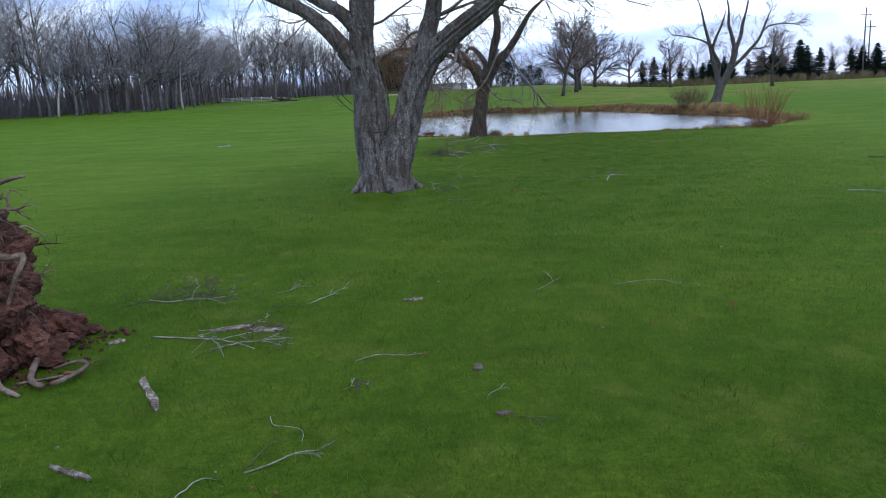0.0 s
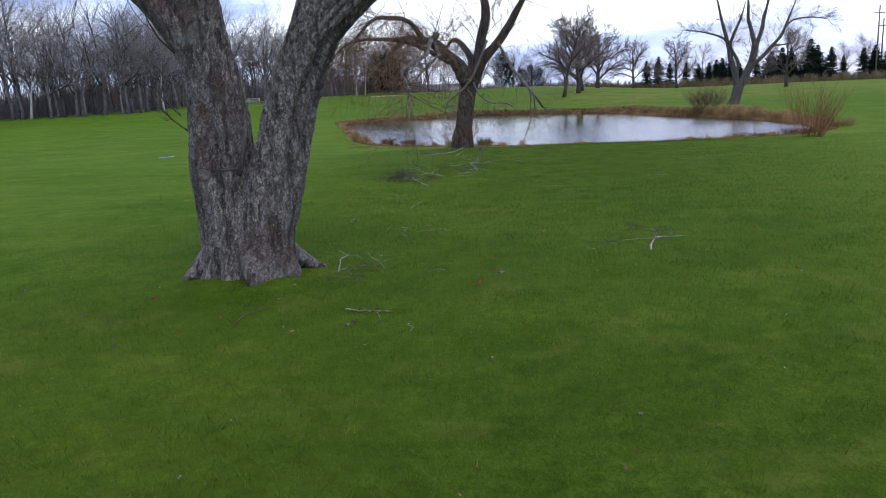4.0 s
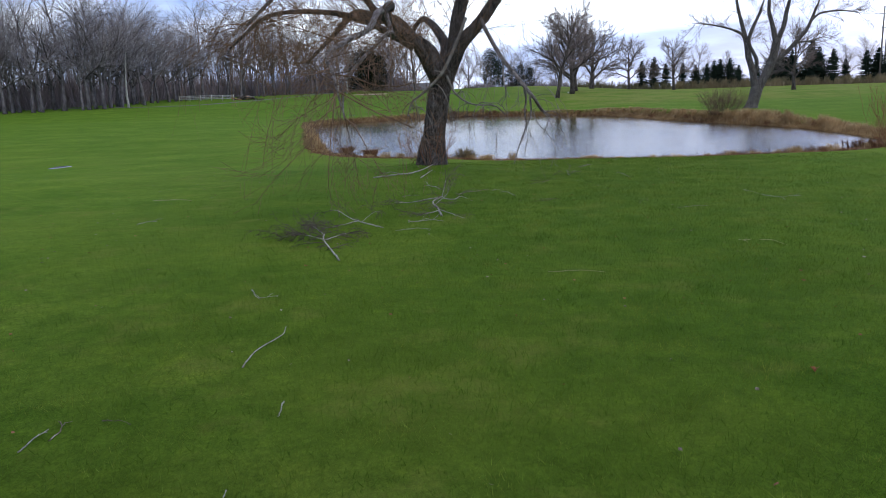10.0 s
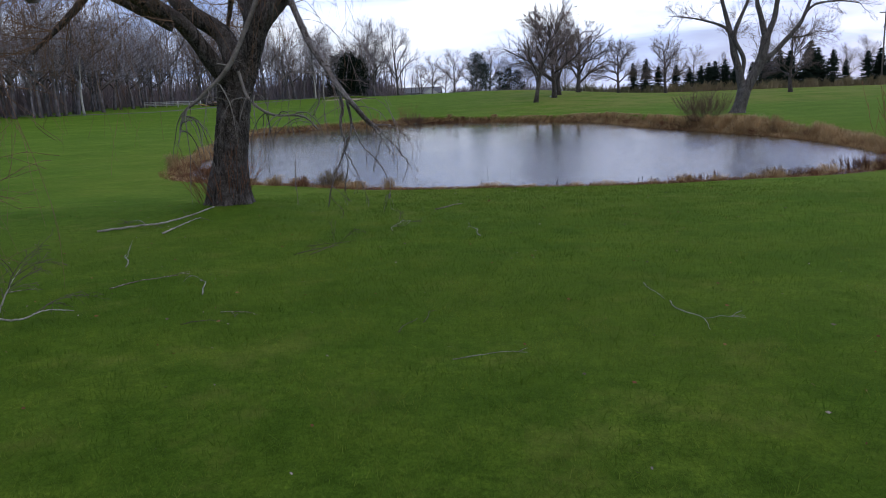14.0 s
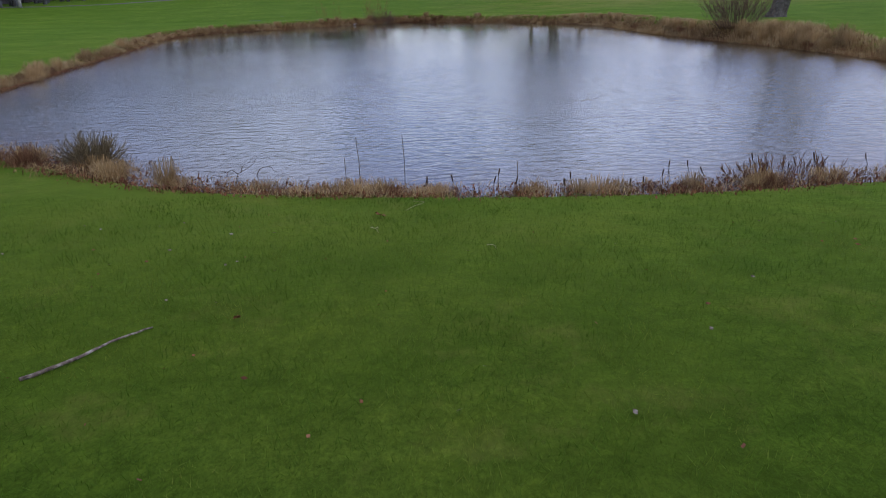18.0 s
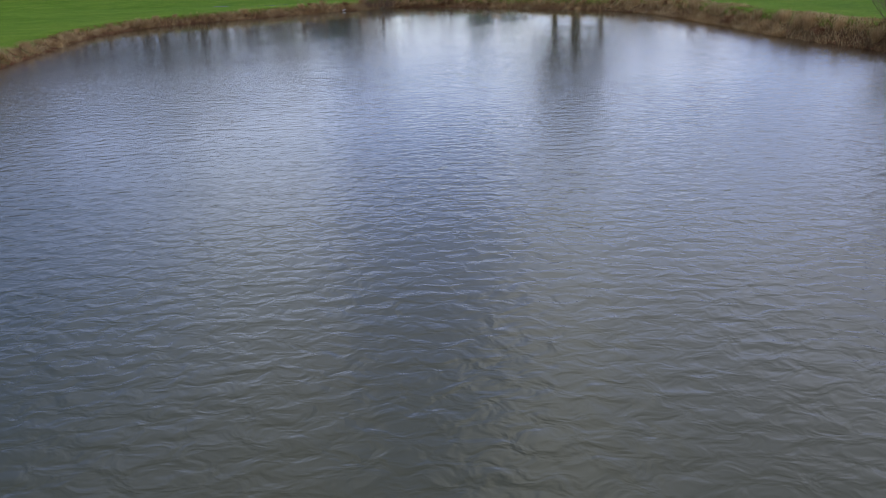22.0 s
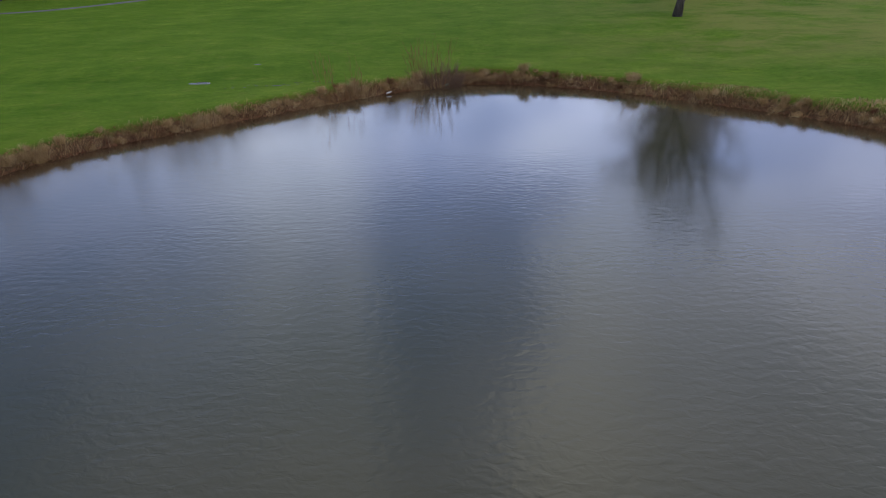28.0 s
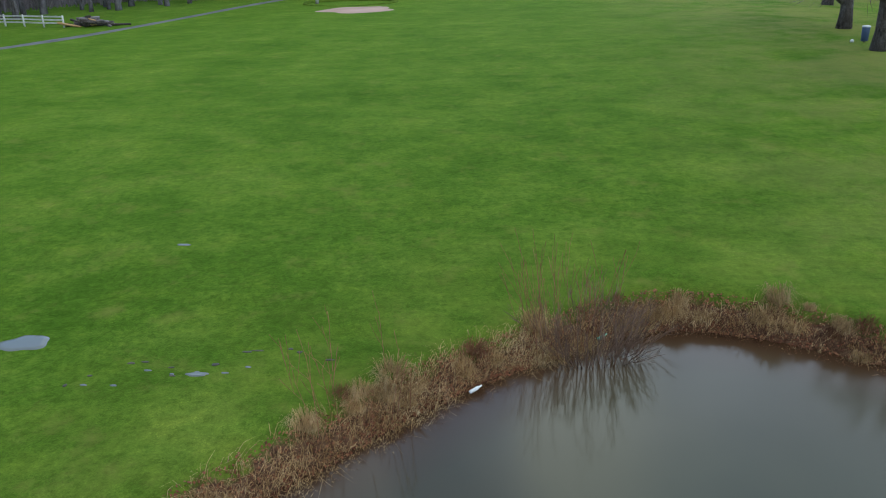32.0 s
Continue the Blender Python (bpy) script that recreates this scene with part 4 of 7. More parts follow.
def spruce(name, seed, height, label, girth=0.30):
    """A conifer: straight trunk and drooping layered boughs, each with needle sprays."""
    rng = np.random.default_rng(seed)
    root = thing(name, (0, 0, 0), label, "tree")
    trunk, boughs = Shape(), Shape()
    trunk.tube([(0, 0, -0.3), (0, 0, height * 0.5), (0, 0, height)], [0.16, 0.09, 0.01], 7)
    part("trunk", trunk, M["wood_trunk"], root)
    z = 0.3
    while z < height * 0.985:
        u = z / height
        reach = (height * girth * (1 - u) ** 0.85 + 0.12) * rng.uniform(0.78, 1.18)
        n = 11 if u < 0.8 else 6
        for j in range(n):
            a = 2 * math.pi * (j + rng.uniform(-0.4, 0.4)) / n
            L = reach * rng.uniform(0.55, 1.25)
            d = np.array([math.cos(a), math.sin(a), 0])
            lift = z + rng.uniform(-0.09, 0.09)
            mid = d * L * 0.55 + (0, 0, lift - 0.12 * L)
            tip = d * L + (0, 0, lift - 0.10 * L + rng.uniform(-0.05, 0.14))
            side = np.array([-d[1], d[0], 0])
            for k in range(9):
                v = 0.1 + 0.9 * k / 8
                c = np.array([0, 0, lift]) + (mid - (0, 0, lift)) * v / 0.55 if v < 0.55 else mid + (tip - mid) * (v - 0.55) / 0.45
                ww = 0.42 * L * (1.05 - v) + 0.12
                for sg in (-1, 1):
                    e = c + side * sg * ww * rng.uniform(0.5, 1.25) + d * ww * 0.6 + (0, 0, -0.35 * ww + rng.uniform(-0.08, 0.06))
                    boughs.add([c + (0, 0, 0.05), e, c + d * 0.10 * (1 + L) + (0, 0, -0.12)], [(0, 1, 2)])
        z += (0.20 + 0.22 * (1 - u) * height / 8) * rng.uniform(0.8, 1.2)
    boughs.spike((0, 0, height * 0.93), (0, 0, height * 1.03), 0.05)
    part("foliage", boughs, M["needle"], root, "dark drooping needled boughs")
    return root


slim = spruce("spruce_tree", 51, 6.5, "small dark spruce on the skyline beyond the slope", 0.34)
wide_spruce = spruce("spruce_tree", 52, 7.6, "broad dark spruce in the shelter belt on the skyline", 0.50)
plant(slim, [(34.6, 170, 0.88), (37.0, 170, 0.98), (39.6, 171, 0.82), (42.7, 170, 0.76), (57.3, 171, 0.85), (71.9, 170, 1.12), (77.8, 169, 0.95), (75.2, 172, 0.75)], rng, "spruces of the shelter belt", fit=(0.95, 1.05))
plant(wide_spruce, [(47.4, 170, 0.62), (49.4, 172, 0.72), (52.2, 171, 0.80), (59.5, 170, 0.8), (62.8, 172, 0.95), (67.2, 169, 1.15), (54.6, 173, 0.62), (65.0, 173, 0.8), (80.5, 170, 0.9), (84, 171, 1.0), (88, 172, 1.0), (51, 173.5, 0.8), (61, 173, 0.9), (64, 170.5, 0.95), (69.5, 171, 0.95), (45.8, 172, 0.62)], rng, "spruces of the shelter belt", fit=(0.95, 1.05))

def clump_pine(name, seed, height, width, label):
    """A round-topped conifer: leaning limbs that carry ragged clumps of needles."""
    rng = np.random.default_rng(seed)
    root = thing(name, (0, 0, 0), label, "tree")
    trunk, green = Shape(), Shape()
    trunk.tube([(0, 0, -0.3), (0.1, 0, height * 0.5), (0, 0.1, height * 0.95)], [0.2, 0.13, 0.03], 7)
    for k in range(46):
        u = 0.12 + 0.88 * (k + rng.uniform(0, 0.8)) / 46
        a = k * 2.4 + rng.uniform(-0.5, 0.5)
        r = width * 0.5 * min(1.0, 1.35 * math.sqrt(max(0.0, 1.02 - u))) * rng.uniform(0.45, 1.1)
        c = np.array([math.cos(a) * r, math.sin(a) * r, height * u])
        trunk.tube([(0, 0, max(0.2, height * u - 0.4 * r)), c], [0.05, 0.02], 4)
        for q in range(85):
            p = c + rng.normal(0, 1, 3) * (0.52, 0.52, 0.34)
            d = unit(p - c + (0, 0, 0.25) + rng.normal(0, 0.3, 3)) * rng.uniform(0.18, 0.42)
            side = unit(np.cross(d, rng.normal(0, 1, 3))) * 0.085
            green.add([p - side, p + side, p + d], [(0, 1, 2)])
    part("trunk", trunk, M["wood_trunk"], root)
    part("foliage", green, M["needle"], root, "ragged dark green clumps of needles")
    return root


plant(clump_pine("pine_tree", 54, 9.0, 4.6, "broad round-topped dark pine beside the wood"), [(-22.9, 172, 1.0), (-20.6, 174, 0.98), (-18.6, 172, 0.86), (-21.6, 177, 1.02), (4.6, 180, 0.85), (6.4, 182, 0.7), (11.2, 186, 0.62), (9.4, 187, 0.5), (13.4, 188, 0.5)], rng, "dark pines beside the wood", fit=(0.9, 1.05))

# depth of the wood: thin stems and brush too many to count
def far_wood():
    rng = np.random.default_rng(61)
    stems, brush = Shape(), Shape()
    path = curve_points([(-118, 100, 0), (-86, 110, 0), (-68, 118, 0), (-58, 126, 0), (-58, 142, 0), (-48, 158, 0), (-34, 170, 0), (-20, 184, 0), (-6, 196, 0), (14, 206, 0), (45, 212, 0), (90, 214, 0)], 300)
    for k in range(470):
        q = path[int(rng.uniform(0, 215))]
        x, y = q[0] - rng.uniform(0, 12), q[1] + rng.uniform(0, 20)
        h = rng.uniform(7, 14.5)
        z = gz(x, y) - 0.2
        p = [np.array([x, y, z])]
        d = np.array([rng.normal(0, 0.06), rng.normal(0, 0.06), 1.0])
        for s in range(4):
            d = unit(d + rng.normal(0, 0.05, 3))
            p.append(p[-1] + d * h / 4)
        stems.tube(p, np.linspace(rng.uniform(0.08, 0.16), 0.02, 5), 4, cap=False)
        for b in range(9):
            i = rng.integers(1, 5)
            dd = unit(np.array([rng.normal(0, 1), rng.normal(0, 1), rng.uniform(0.7, 1.8)]))
            L = rng.uniform(1.0, 3.0)
            brush.spike(p[i], p[i] + dd * L, 0.018)
            for c in range(6):
                m = p[i] + dd * L * rng.uniform(0.2, 1.0)
                brush.spike(m, m + unit(dd + rng.normal(0, 0.55, 3) + (0, 0, 0.2)) * L * rng.uniform(0.3, 0.65), 0.008)
    tagged(part("far_wood_stem", stems, M["wood_trunk"], None, kind="stuff"), "thin grey stems of the wood behind the fairway", "wood")
    tagged(part("far_wood_twig", brush, M["wood_twig"], None, kind="stuff"), "fine bare twigs of the wood behind the fairway", "wood")
    under = Shape()
    for k in range(20000):
        q = path[int(rng.uniform(0, 205))]
        x, y = q[0] - rng.uniform(-2, 9), q[1] + rng.uniform(-2, 14)
        z = gz(x, y) - 0.1
        h = rng.uniform(0.6, 5.4) * (1 + 0.45 * math.sin(x * 0.31 + 2 * math.sin(y * 0.17)))
        d = unit(np.array([rng.normal(0, 0.35), rng.normal(0, 0.35), 1]))
        ww = rng.uniform(0.02, 0.06)
        a = np.array([x, y, z])
        under.add([a + (-ww, 0, 0), a + (ww, 0, 0), a + d * h * 0.6 + (ww, 0.05, 0), a + d * h * 0.6 + (-ww, 0, 0), a + d * h], [(0, 1, 2, 3), (3, 2, 4)])
    tagged(part("undergrowth", under, M["thicket"], None, kind="stuff"), "dark leafless undergrowth inside the wood", "undergrowth")


far_wood()


def scrub_belt():
    """Dry shrubs along the crest below the spruces."""
    rng = np.random.default_rng(63)
    for mat, label, spots in ((M["scrub"], "tan dry scrub along the crest of the slope", [(40 + 1.0 * k, 163 + 3 * math.sin(k)) for k in range(48)]),
                              (M["scrub_green"], "olive scrub at the foot of the spruces", [(22 + 1.6 * k, 167 + 2 * math.cos(k * 1.7)) for k in range(40)])):
        sh = Shape()
        for x, y in spots:
            for b in range(110):
                a = rng.uniform(0, 2 * math.pi)
                r = rng.uniform(0, 1.3)
                bx, by = x + math.cos(a) * r, y + math.sin(a) * r
                h = rng.uniform(0.5, 1.7) * (1.2 - r / 1.6) + 0.2
                z = gz(bx, by) - 0.05
                d = np.array([rng.normal(0, 0.3), rng.normal(0, 0.3), 1]) * h
                sh.blade((bx, by, z), (bx + d[0] * 0.4, by + d[1] * 0.4, z + h * 0.6), (bx + d[0], by + d[1], z + h), rng.uniform(0.06, 0.14))
        tagged(part("scrub", sh, mat, None, kind="stuff"), label, "scrub")


scrub_belt()


def far_hedge():
    """Leafless brush along the crest below the distant trees."""
    rng = np.random.default_rng(65)
    sh = Shape()
    for k in range(9000):
        x, y = rng.uniform(-16, 42), 190 + rng.uniform(0, 14)
        tall_here = 0.55 + 0.45 * noise.noise(Vector((x * 0.22, 3.0, 0.0))) + 0.25 * noise.noise(Vector((x * 0.9, 7.0, 0.0)))
        z, h = gz(x, y) - 0.1, rng.uniform(0.6, 4.4) * tall_here * (0.35 if -13 < x < -2 else 1.0)
        d = np.array([rng.normal(0, 0.3), rng.normal(0, 0.3), 1.0]) * h
        sh.blade((x, y, z), (x + d[0] * 0.5, y + d[1] * 0.5, z + h * 0.6), (x + d[0], y + d[1], z + h), rng.uniform(0.05, 0.12))
    tagged(part("hedge", sh, M["thicket"], None, kind="stuff"), "leafless grey-brown hedge along the crest of the slope", "hedge")


far_hedge()

# ---- the large willows and the forked tree ----
def stem(ctrl, radii, rings, sides, ridge=0.018, flare=None, seed=0.0, fold=0.0):
    """A thick old stem with ridged bark as relief. flare: (height, extra, lobes) of the root swell."""
    sh = Shape()
    p = curve_points(ctrl, rings)
    r = np.interp(np.linspace(0, 1, rings), np.linspace(0, 1, len(radii)), radii)
    z0 = p[0][2]
    t = np.gradient(p, axis=0)
    t /= np.linalg.norm(t, axis=1)[:, None]
    u = np.cross(t, (0, 1, 0)); u /= np.linalg.norm(u, axis=1)[:, None]
    w = np.cross(t, u)
    verts = []
    for i in range(rings):
        for j in range(sides):
            a = 2 * math.pi * j / sides
            d = u[i] * math.cos(a) + w[i] * math.sin(a)
            q = p[i] + d * r[i]
            v1 = Vector((q[0] * 22 + seed, q[1] * 22, q[2] * 10))
            v2 = Vector((q[0] * 60 + seed, q[1] * 60, q[2] * 34))
            v3 = Vector((q[0] * 2.1 + seed, q[1] * 2.1, q[2] * 1.3))
            h = ridge * (1.0 - 2.2 * abs(noise.noise(v1))) + ridge * 0.6 * noise.noise(v2) + 0.035 * noise.noise(v3) * min(1, r[i] * 4)
            if fold:
                h += fold * (1 - 2.4 * abs(noise.noise(Vector((math.cos(a) * 2.6 + seed, math.sin(a) * 2.6, q[2] * 0.9)))))
            if flare:
                g = max(0.0, 1 - (q[2] - z0) / flare[0])
                h += flare[1] * g ** 2.4 * (0.55 + 0.45 * math.cos(flare[2] * a + seed) + 0.3 * noise.noise(Vector((math.cos(a) * 2, math.sin(a) * 2, seed))))
            verts.append(p[i] + d * (r[i] + h))
    f = []
    for i in range(rings - 1):
        for j in range(sides):
            j2 = (j + 1) % sides
            f.append((i * sides + j, i * sides + j2, (i + 1) * sides + j2, (i + 1) * sides + j))
    f.append(tuple((rings - 1) * sides + j for j in range(sides)))
    sh.add(verts, f)
    return sh


def twigs_on(rng, ctrl, count, length, radius, kids=(4, 3), spread=(0.5, 1.1), hang=0.0, up=0.06, start=0.2, top=2, thin=0.004, bend=0.18, shrink=(0.4, 0.7), toward=None):
    """Side shoots along a limb, as one shape."""
    sh = Shape()
    p = curve_points(ctrl, 40)
    for k in range(count):
        u = start + (1 - start) * rng.uniform()
        i = min(int(u * 39), 38)
        t = unit(p[i + 1] - p[i])
        side = unit(np.cross(t, rng.normal(0, 1, 3)))
        if toward is not None:
            side = unit(side + np.asarray(toward))
        a = rng.uniform(*spread)
        w = t * math.cos(a) + side * math.sin(a)
        sprout(rng, (sh,), p[i], w, length * rng.uniform(0.5, 1.2), radius * rng.uniform(0.6, 1.2), 0, top, bend, up, kids, (0.3, 0.8), shrink, (4, 3, 3), hang, 0.2, (5, 4, 3), thin)
    return sh


def droops(rng, ctrl, count, lo, hi, radius, start=0.3, out=0.5, thin=0.003, kids=2):
    """Long weeping shoots that leave a limb and hang."""
    sh = Shape()
    p = curve_points(ctrl, 40)
    for k in range(count):
        i = min(int((start + (1 - start) * rng.uniform()) * 39), 38)
        a = rng.uniform(0, 2 * math.pi)
        d = np.array([math.cos(a), math.sin(a), rng.uniform(-0.2, 0.7)])
        n = rng.uniform(lo, hi)
        q, pts = p[i].copy(), [p[i].copy()]
        segs = 7
        for s in range(segs):
            d = unit(d * (1, 1, 1) * 0.75 + np.array([0, 0, -0.16 - 0.22 * s / segs]) + rng.normal(0, 0.10, 3))
            d[2] -= 0.05 * s
            d = unit(d)
            q = q + d * n / segs * (1 if s > 1 else out + 0.5)
            q[2] = max(q[2], gz(q[0], q[1]) + 0.12 + 0.3 * rng.uniform()) if q[2] < 0.6 else q[2]
            pts.append(q.copy())
        sh.tube(pts, np.maximum(np.linspace(radius * rng.uniform(0.6, 1.3), thin, segs + 1), thin), 4, cap=False)
        for c in range(kids):
            i2 = rng.integers(2, segs)
            dd = unit(pts[i2 + 1 if i2 < segs else i2] - pts[i2 - 1] + rng.normal(0, 0.35, 3) * n / segs * 2)
            q2, more = pts[i2].copy(), [pts[i2].copy()]
            for s in range(4):
                dd = unit(dd + (0, 0, -0.25) + rng.normal(0, 0.1, 3))
                q2 = q2 + dd * n * 0.09
                more.append(q2.copy())
            sh.tube(more, np.linspace(thin * 1.2, thin * 0.8, 5), 3, cap=False)
    return sh


def willow_near():
    at = (-0.22, 13.55, gz(-0.22, 13.55) - 0.05)
    w = thing("willow_tree", at, "old twin-stemmed willow with deeply furrowed grey bark on the lawn", "tree")
    rng = np.random.default_rng(31)
    left = [(-0.13, 0.10, -0.15), (-0.15, 0.12, 0.4), (-0.17, 0.14, 0.9), (-0.185, 0.14, 1.3), (-0.21, 0.13, 1.7), (-0.25, 0.12, 2.05), (-0.27, 0.08, 2.5), (-0.22, 0.04, 3.2), (-0.10, 0.05, 4.6), (-0.25, 0.2, 6.4)]
    front = [(0.20, -0.04, -0.15), (0.24, -0.02, 0.4), (0.34, 0.0, 0.9), (0.45, 0.0, 1.3), (0.55, 0.0, 1.65), (0.68, -0.02, 1.95), (0.90, -0.08, 2.27), (1.32, -0.15, 2.62), (1.86, -0.2, 3.0), (2.4, -0.3, 3.4), (3.3, -0.4, 4.0)]
    rear = [(0.50, 0.02, 1.55), (0.58, 0.06, 1.85), (0.72, 0.14, 2.25), (0.86, 0.24, 2.75), (0.98, 0.30, 3.2), (1.05, 0.3, 4.4), (1.3, 0.4, 6.0)]
    part("left_stem", stem(left, [0.315, 0.30, 0.285, 0.255, 0.225, 0.20, 0.19, 0.17, 0.13, 0.06], 340, 140, 0.014, (0.50, 0.15, 5), 2.0, 0.030), M["bark_old"], w)
    part("front_stem", stem(front, [0.25, 0.24, 0.225, 0.21, 0.20, 0.19, 0.17, 0.135, 0.125, 0.10, 0.04], 310, 115, 0.014, (0.55, 0.17, 4), 7.0, 0.034), M["bark_old"], w)
    part("rear_stem", stem(rear, [0.15, 0.165, 0.16, 0.15, 0.135, 0.09, 0.04], 200, 84, 0.012, None, 4.0), M["bark_old"], w)
    # the web of wood that joins the stems at the foot
    part("stool", stem([(0.0, 0.10, -0.15), (0.0, 0.10, 0.25), (0.02, 0.10, 0.6), (0.06, 0.10, 0.85), (0.10, 0.10, 1.0), (0.14, 0.10, 1.12)], [0.38, 0.345, 0.30, 0.21, 0.12, 0.04], 130, 140, 0.010, (0.5, 0.13, 6), 11.0, 0.02), M["bark_old"], w)
    for k, c in enumerate(([(0.26, 0.10, 0.34), (0.42, 0.18, 0.16), (0.54, 0.24, 0.07), (0.68, 0.30, 0.0)], [(-0.26, 0.0, 0.34), (-0.40, -0.06, 0.14), (-0.49, -0.09, 0.07), (-0.60, -0.12, 0.0)], [(0.08, -0.12, 0.36), (0.14, -0.30, 0.15), (0.17, -0.40, 0.07), (0.20, -0.50, 0.0)])):
        part("surface_root", stem(c, [0.11, 0.095, 0.065, 0.02], 40, 40, 0.012, None, 3.0 * k), M["bark_old"], w)
    limbs = [([(-0.28, 0.10, 2.05), (-0.62, 0.0, 2.55), (-1.02, -0.1, 2.98), (-1.42, -0.2, 3.22), (-2.2, -0.3, 3.5), (-3.3, -0.5, 3.4)], [0.17, 0.14, 0.12, 0.105, 0.07, 0.02]),
             ([(-0.22, 0.05, 2.65), (-0.58, 0.0, 3.05), (-0.98, 0.0, 3.3), (-1.5, 0.1, 3.6), (-2.3, 0.4, 4.4)], [0.14, 0.11, 0.095, 0.08, 0.03])]
    for ctrl, rad in limbs:
        limb = part("limb", stem(ctrl, rad, 60, 26, 0.010, None, len(rad)), M["bark_old"], w)
        part("twig", twigs_on(rng, ctrl, 9, 1.3, 0.018, hang=0.25, up=0.15), M["twig"], limb)
    for ctrl in (left[6:], rear[3:], front[8:]):
        part("crown", twigs_on(rng, ctrl, 26, 2.0, 0.03, (6, 5), hang=0.1, start=0.1), M["twig"], w)
    # dead side shoots that stand off the stems
    sh = Shape()
    for a, d, n in (((-0.45, -0.1, 2.1), (-0.9, -0.2, 0.55), 1.1), ((-0.5, 0.0, 1.55), (-0.8, 0.1, 0.5), 0.7), ((-0.48, 0.1, 1.4), (-0.6, -0.2, 0.7), 0.5)):
        sprout(rng, (sh,), a, d, n, 0.009, 0, 2, 0.2, 0.05, (5, 3), (0.3, 0.8), (0.35, 0.6), (5, 4, 3), 0.0, 0.2, (6, 4, 3), 0.003)
    sh.tube(curve_points([(0.08, -0.24, 1.0), (0.14, -0.25, 1.2), (0.17, -0.18, 1.5), (0.10, -0.12, 2.0)], 16), np.linspace(0.03, 0.012, 16), 8)
    sh.tube(curve_points([(0.09, -0.26, 1.06), (-0.05, -0.38, 1.06), (-0.25, -0.42, 1.1)], 12), np.linspace(0.012, 0.004, 12), 6)
    part("dead_shoot", sh, M["limb"], w, "thin dead side shoots")
    # loose plates of bark
    sh = Shape()
    for k in range(1100):
        ctrl, rad = ((left, 0.275), (front, 0.225))[int(rng.integers(0, 2))]
        u = rng.uniform(0.04, 0.36)
        c = curve_points(ctrl, 40)[int(u * 39)]
        a = rng.uniform(0, 2 * math.pi)
        d = np.array([math.cos(a), math.sin(a), 0])
        s = np.array([-d[1], d[0], 0])
        q = c + d * (rad * (1.12 - 0.5 * u) - 0.002)
        hh, ww, out = rng.uniform(0.010, 0.030), rng.uniform(0.005, 0.014), rng.uniform(0.003, 0.014)
        slant = s * rng.normal(0, 0.35) * hh
        lo, hi = q - slant + (0, 0, -hh), q + slant + d * out + (0, 0, hh)
        sh.add([lo - s * ww, lo + s * ww, hi + s * ww * 0.25, hi - s * ww * 0.5, lo - s * ww - d * 0.012, lo + s * ww - d * 0.012, hi + s * ww * 0.7 - d * 0.012, hi - s * ww * 0.6 - d * 0.012],
               [(0, 1, 2, 3), (7, 6, 5, 4), (0, 4, 5, 1), (1, 5, 6, 2), (2, 6, 7, 3), (3, 7, 4, 0)])
    part("loose_bark", sh, M["bark_old"], w, "curling loose bark plates", kind="stuff", flat=True)


willow_near()


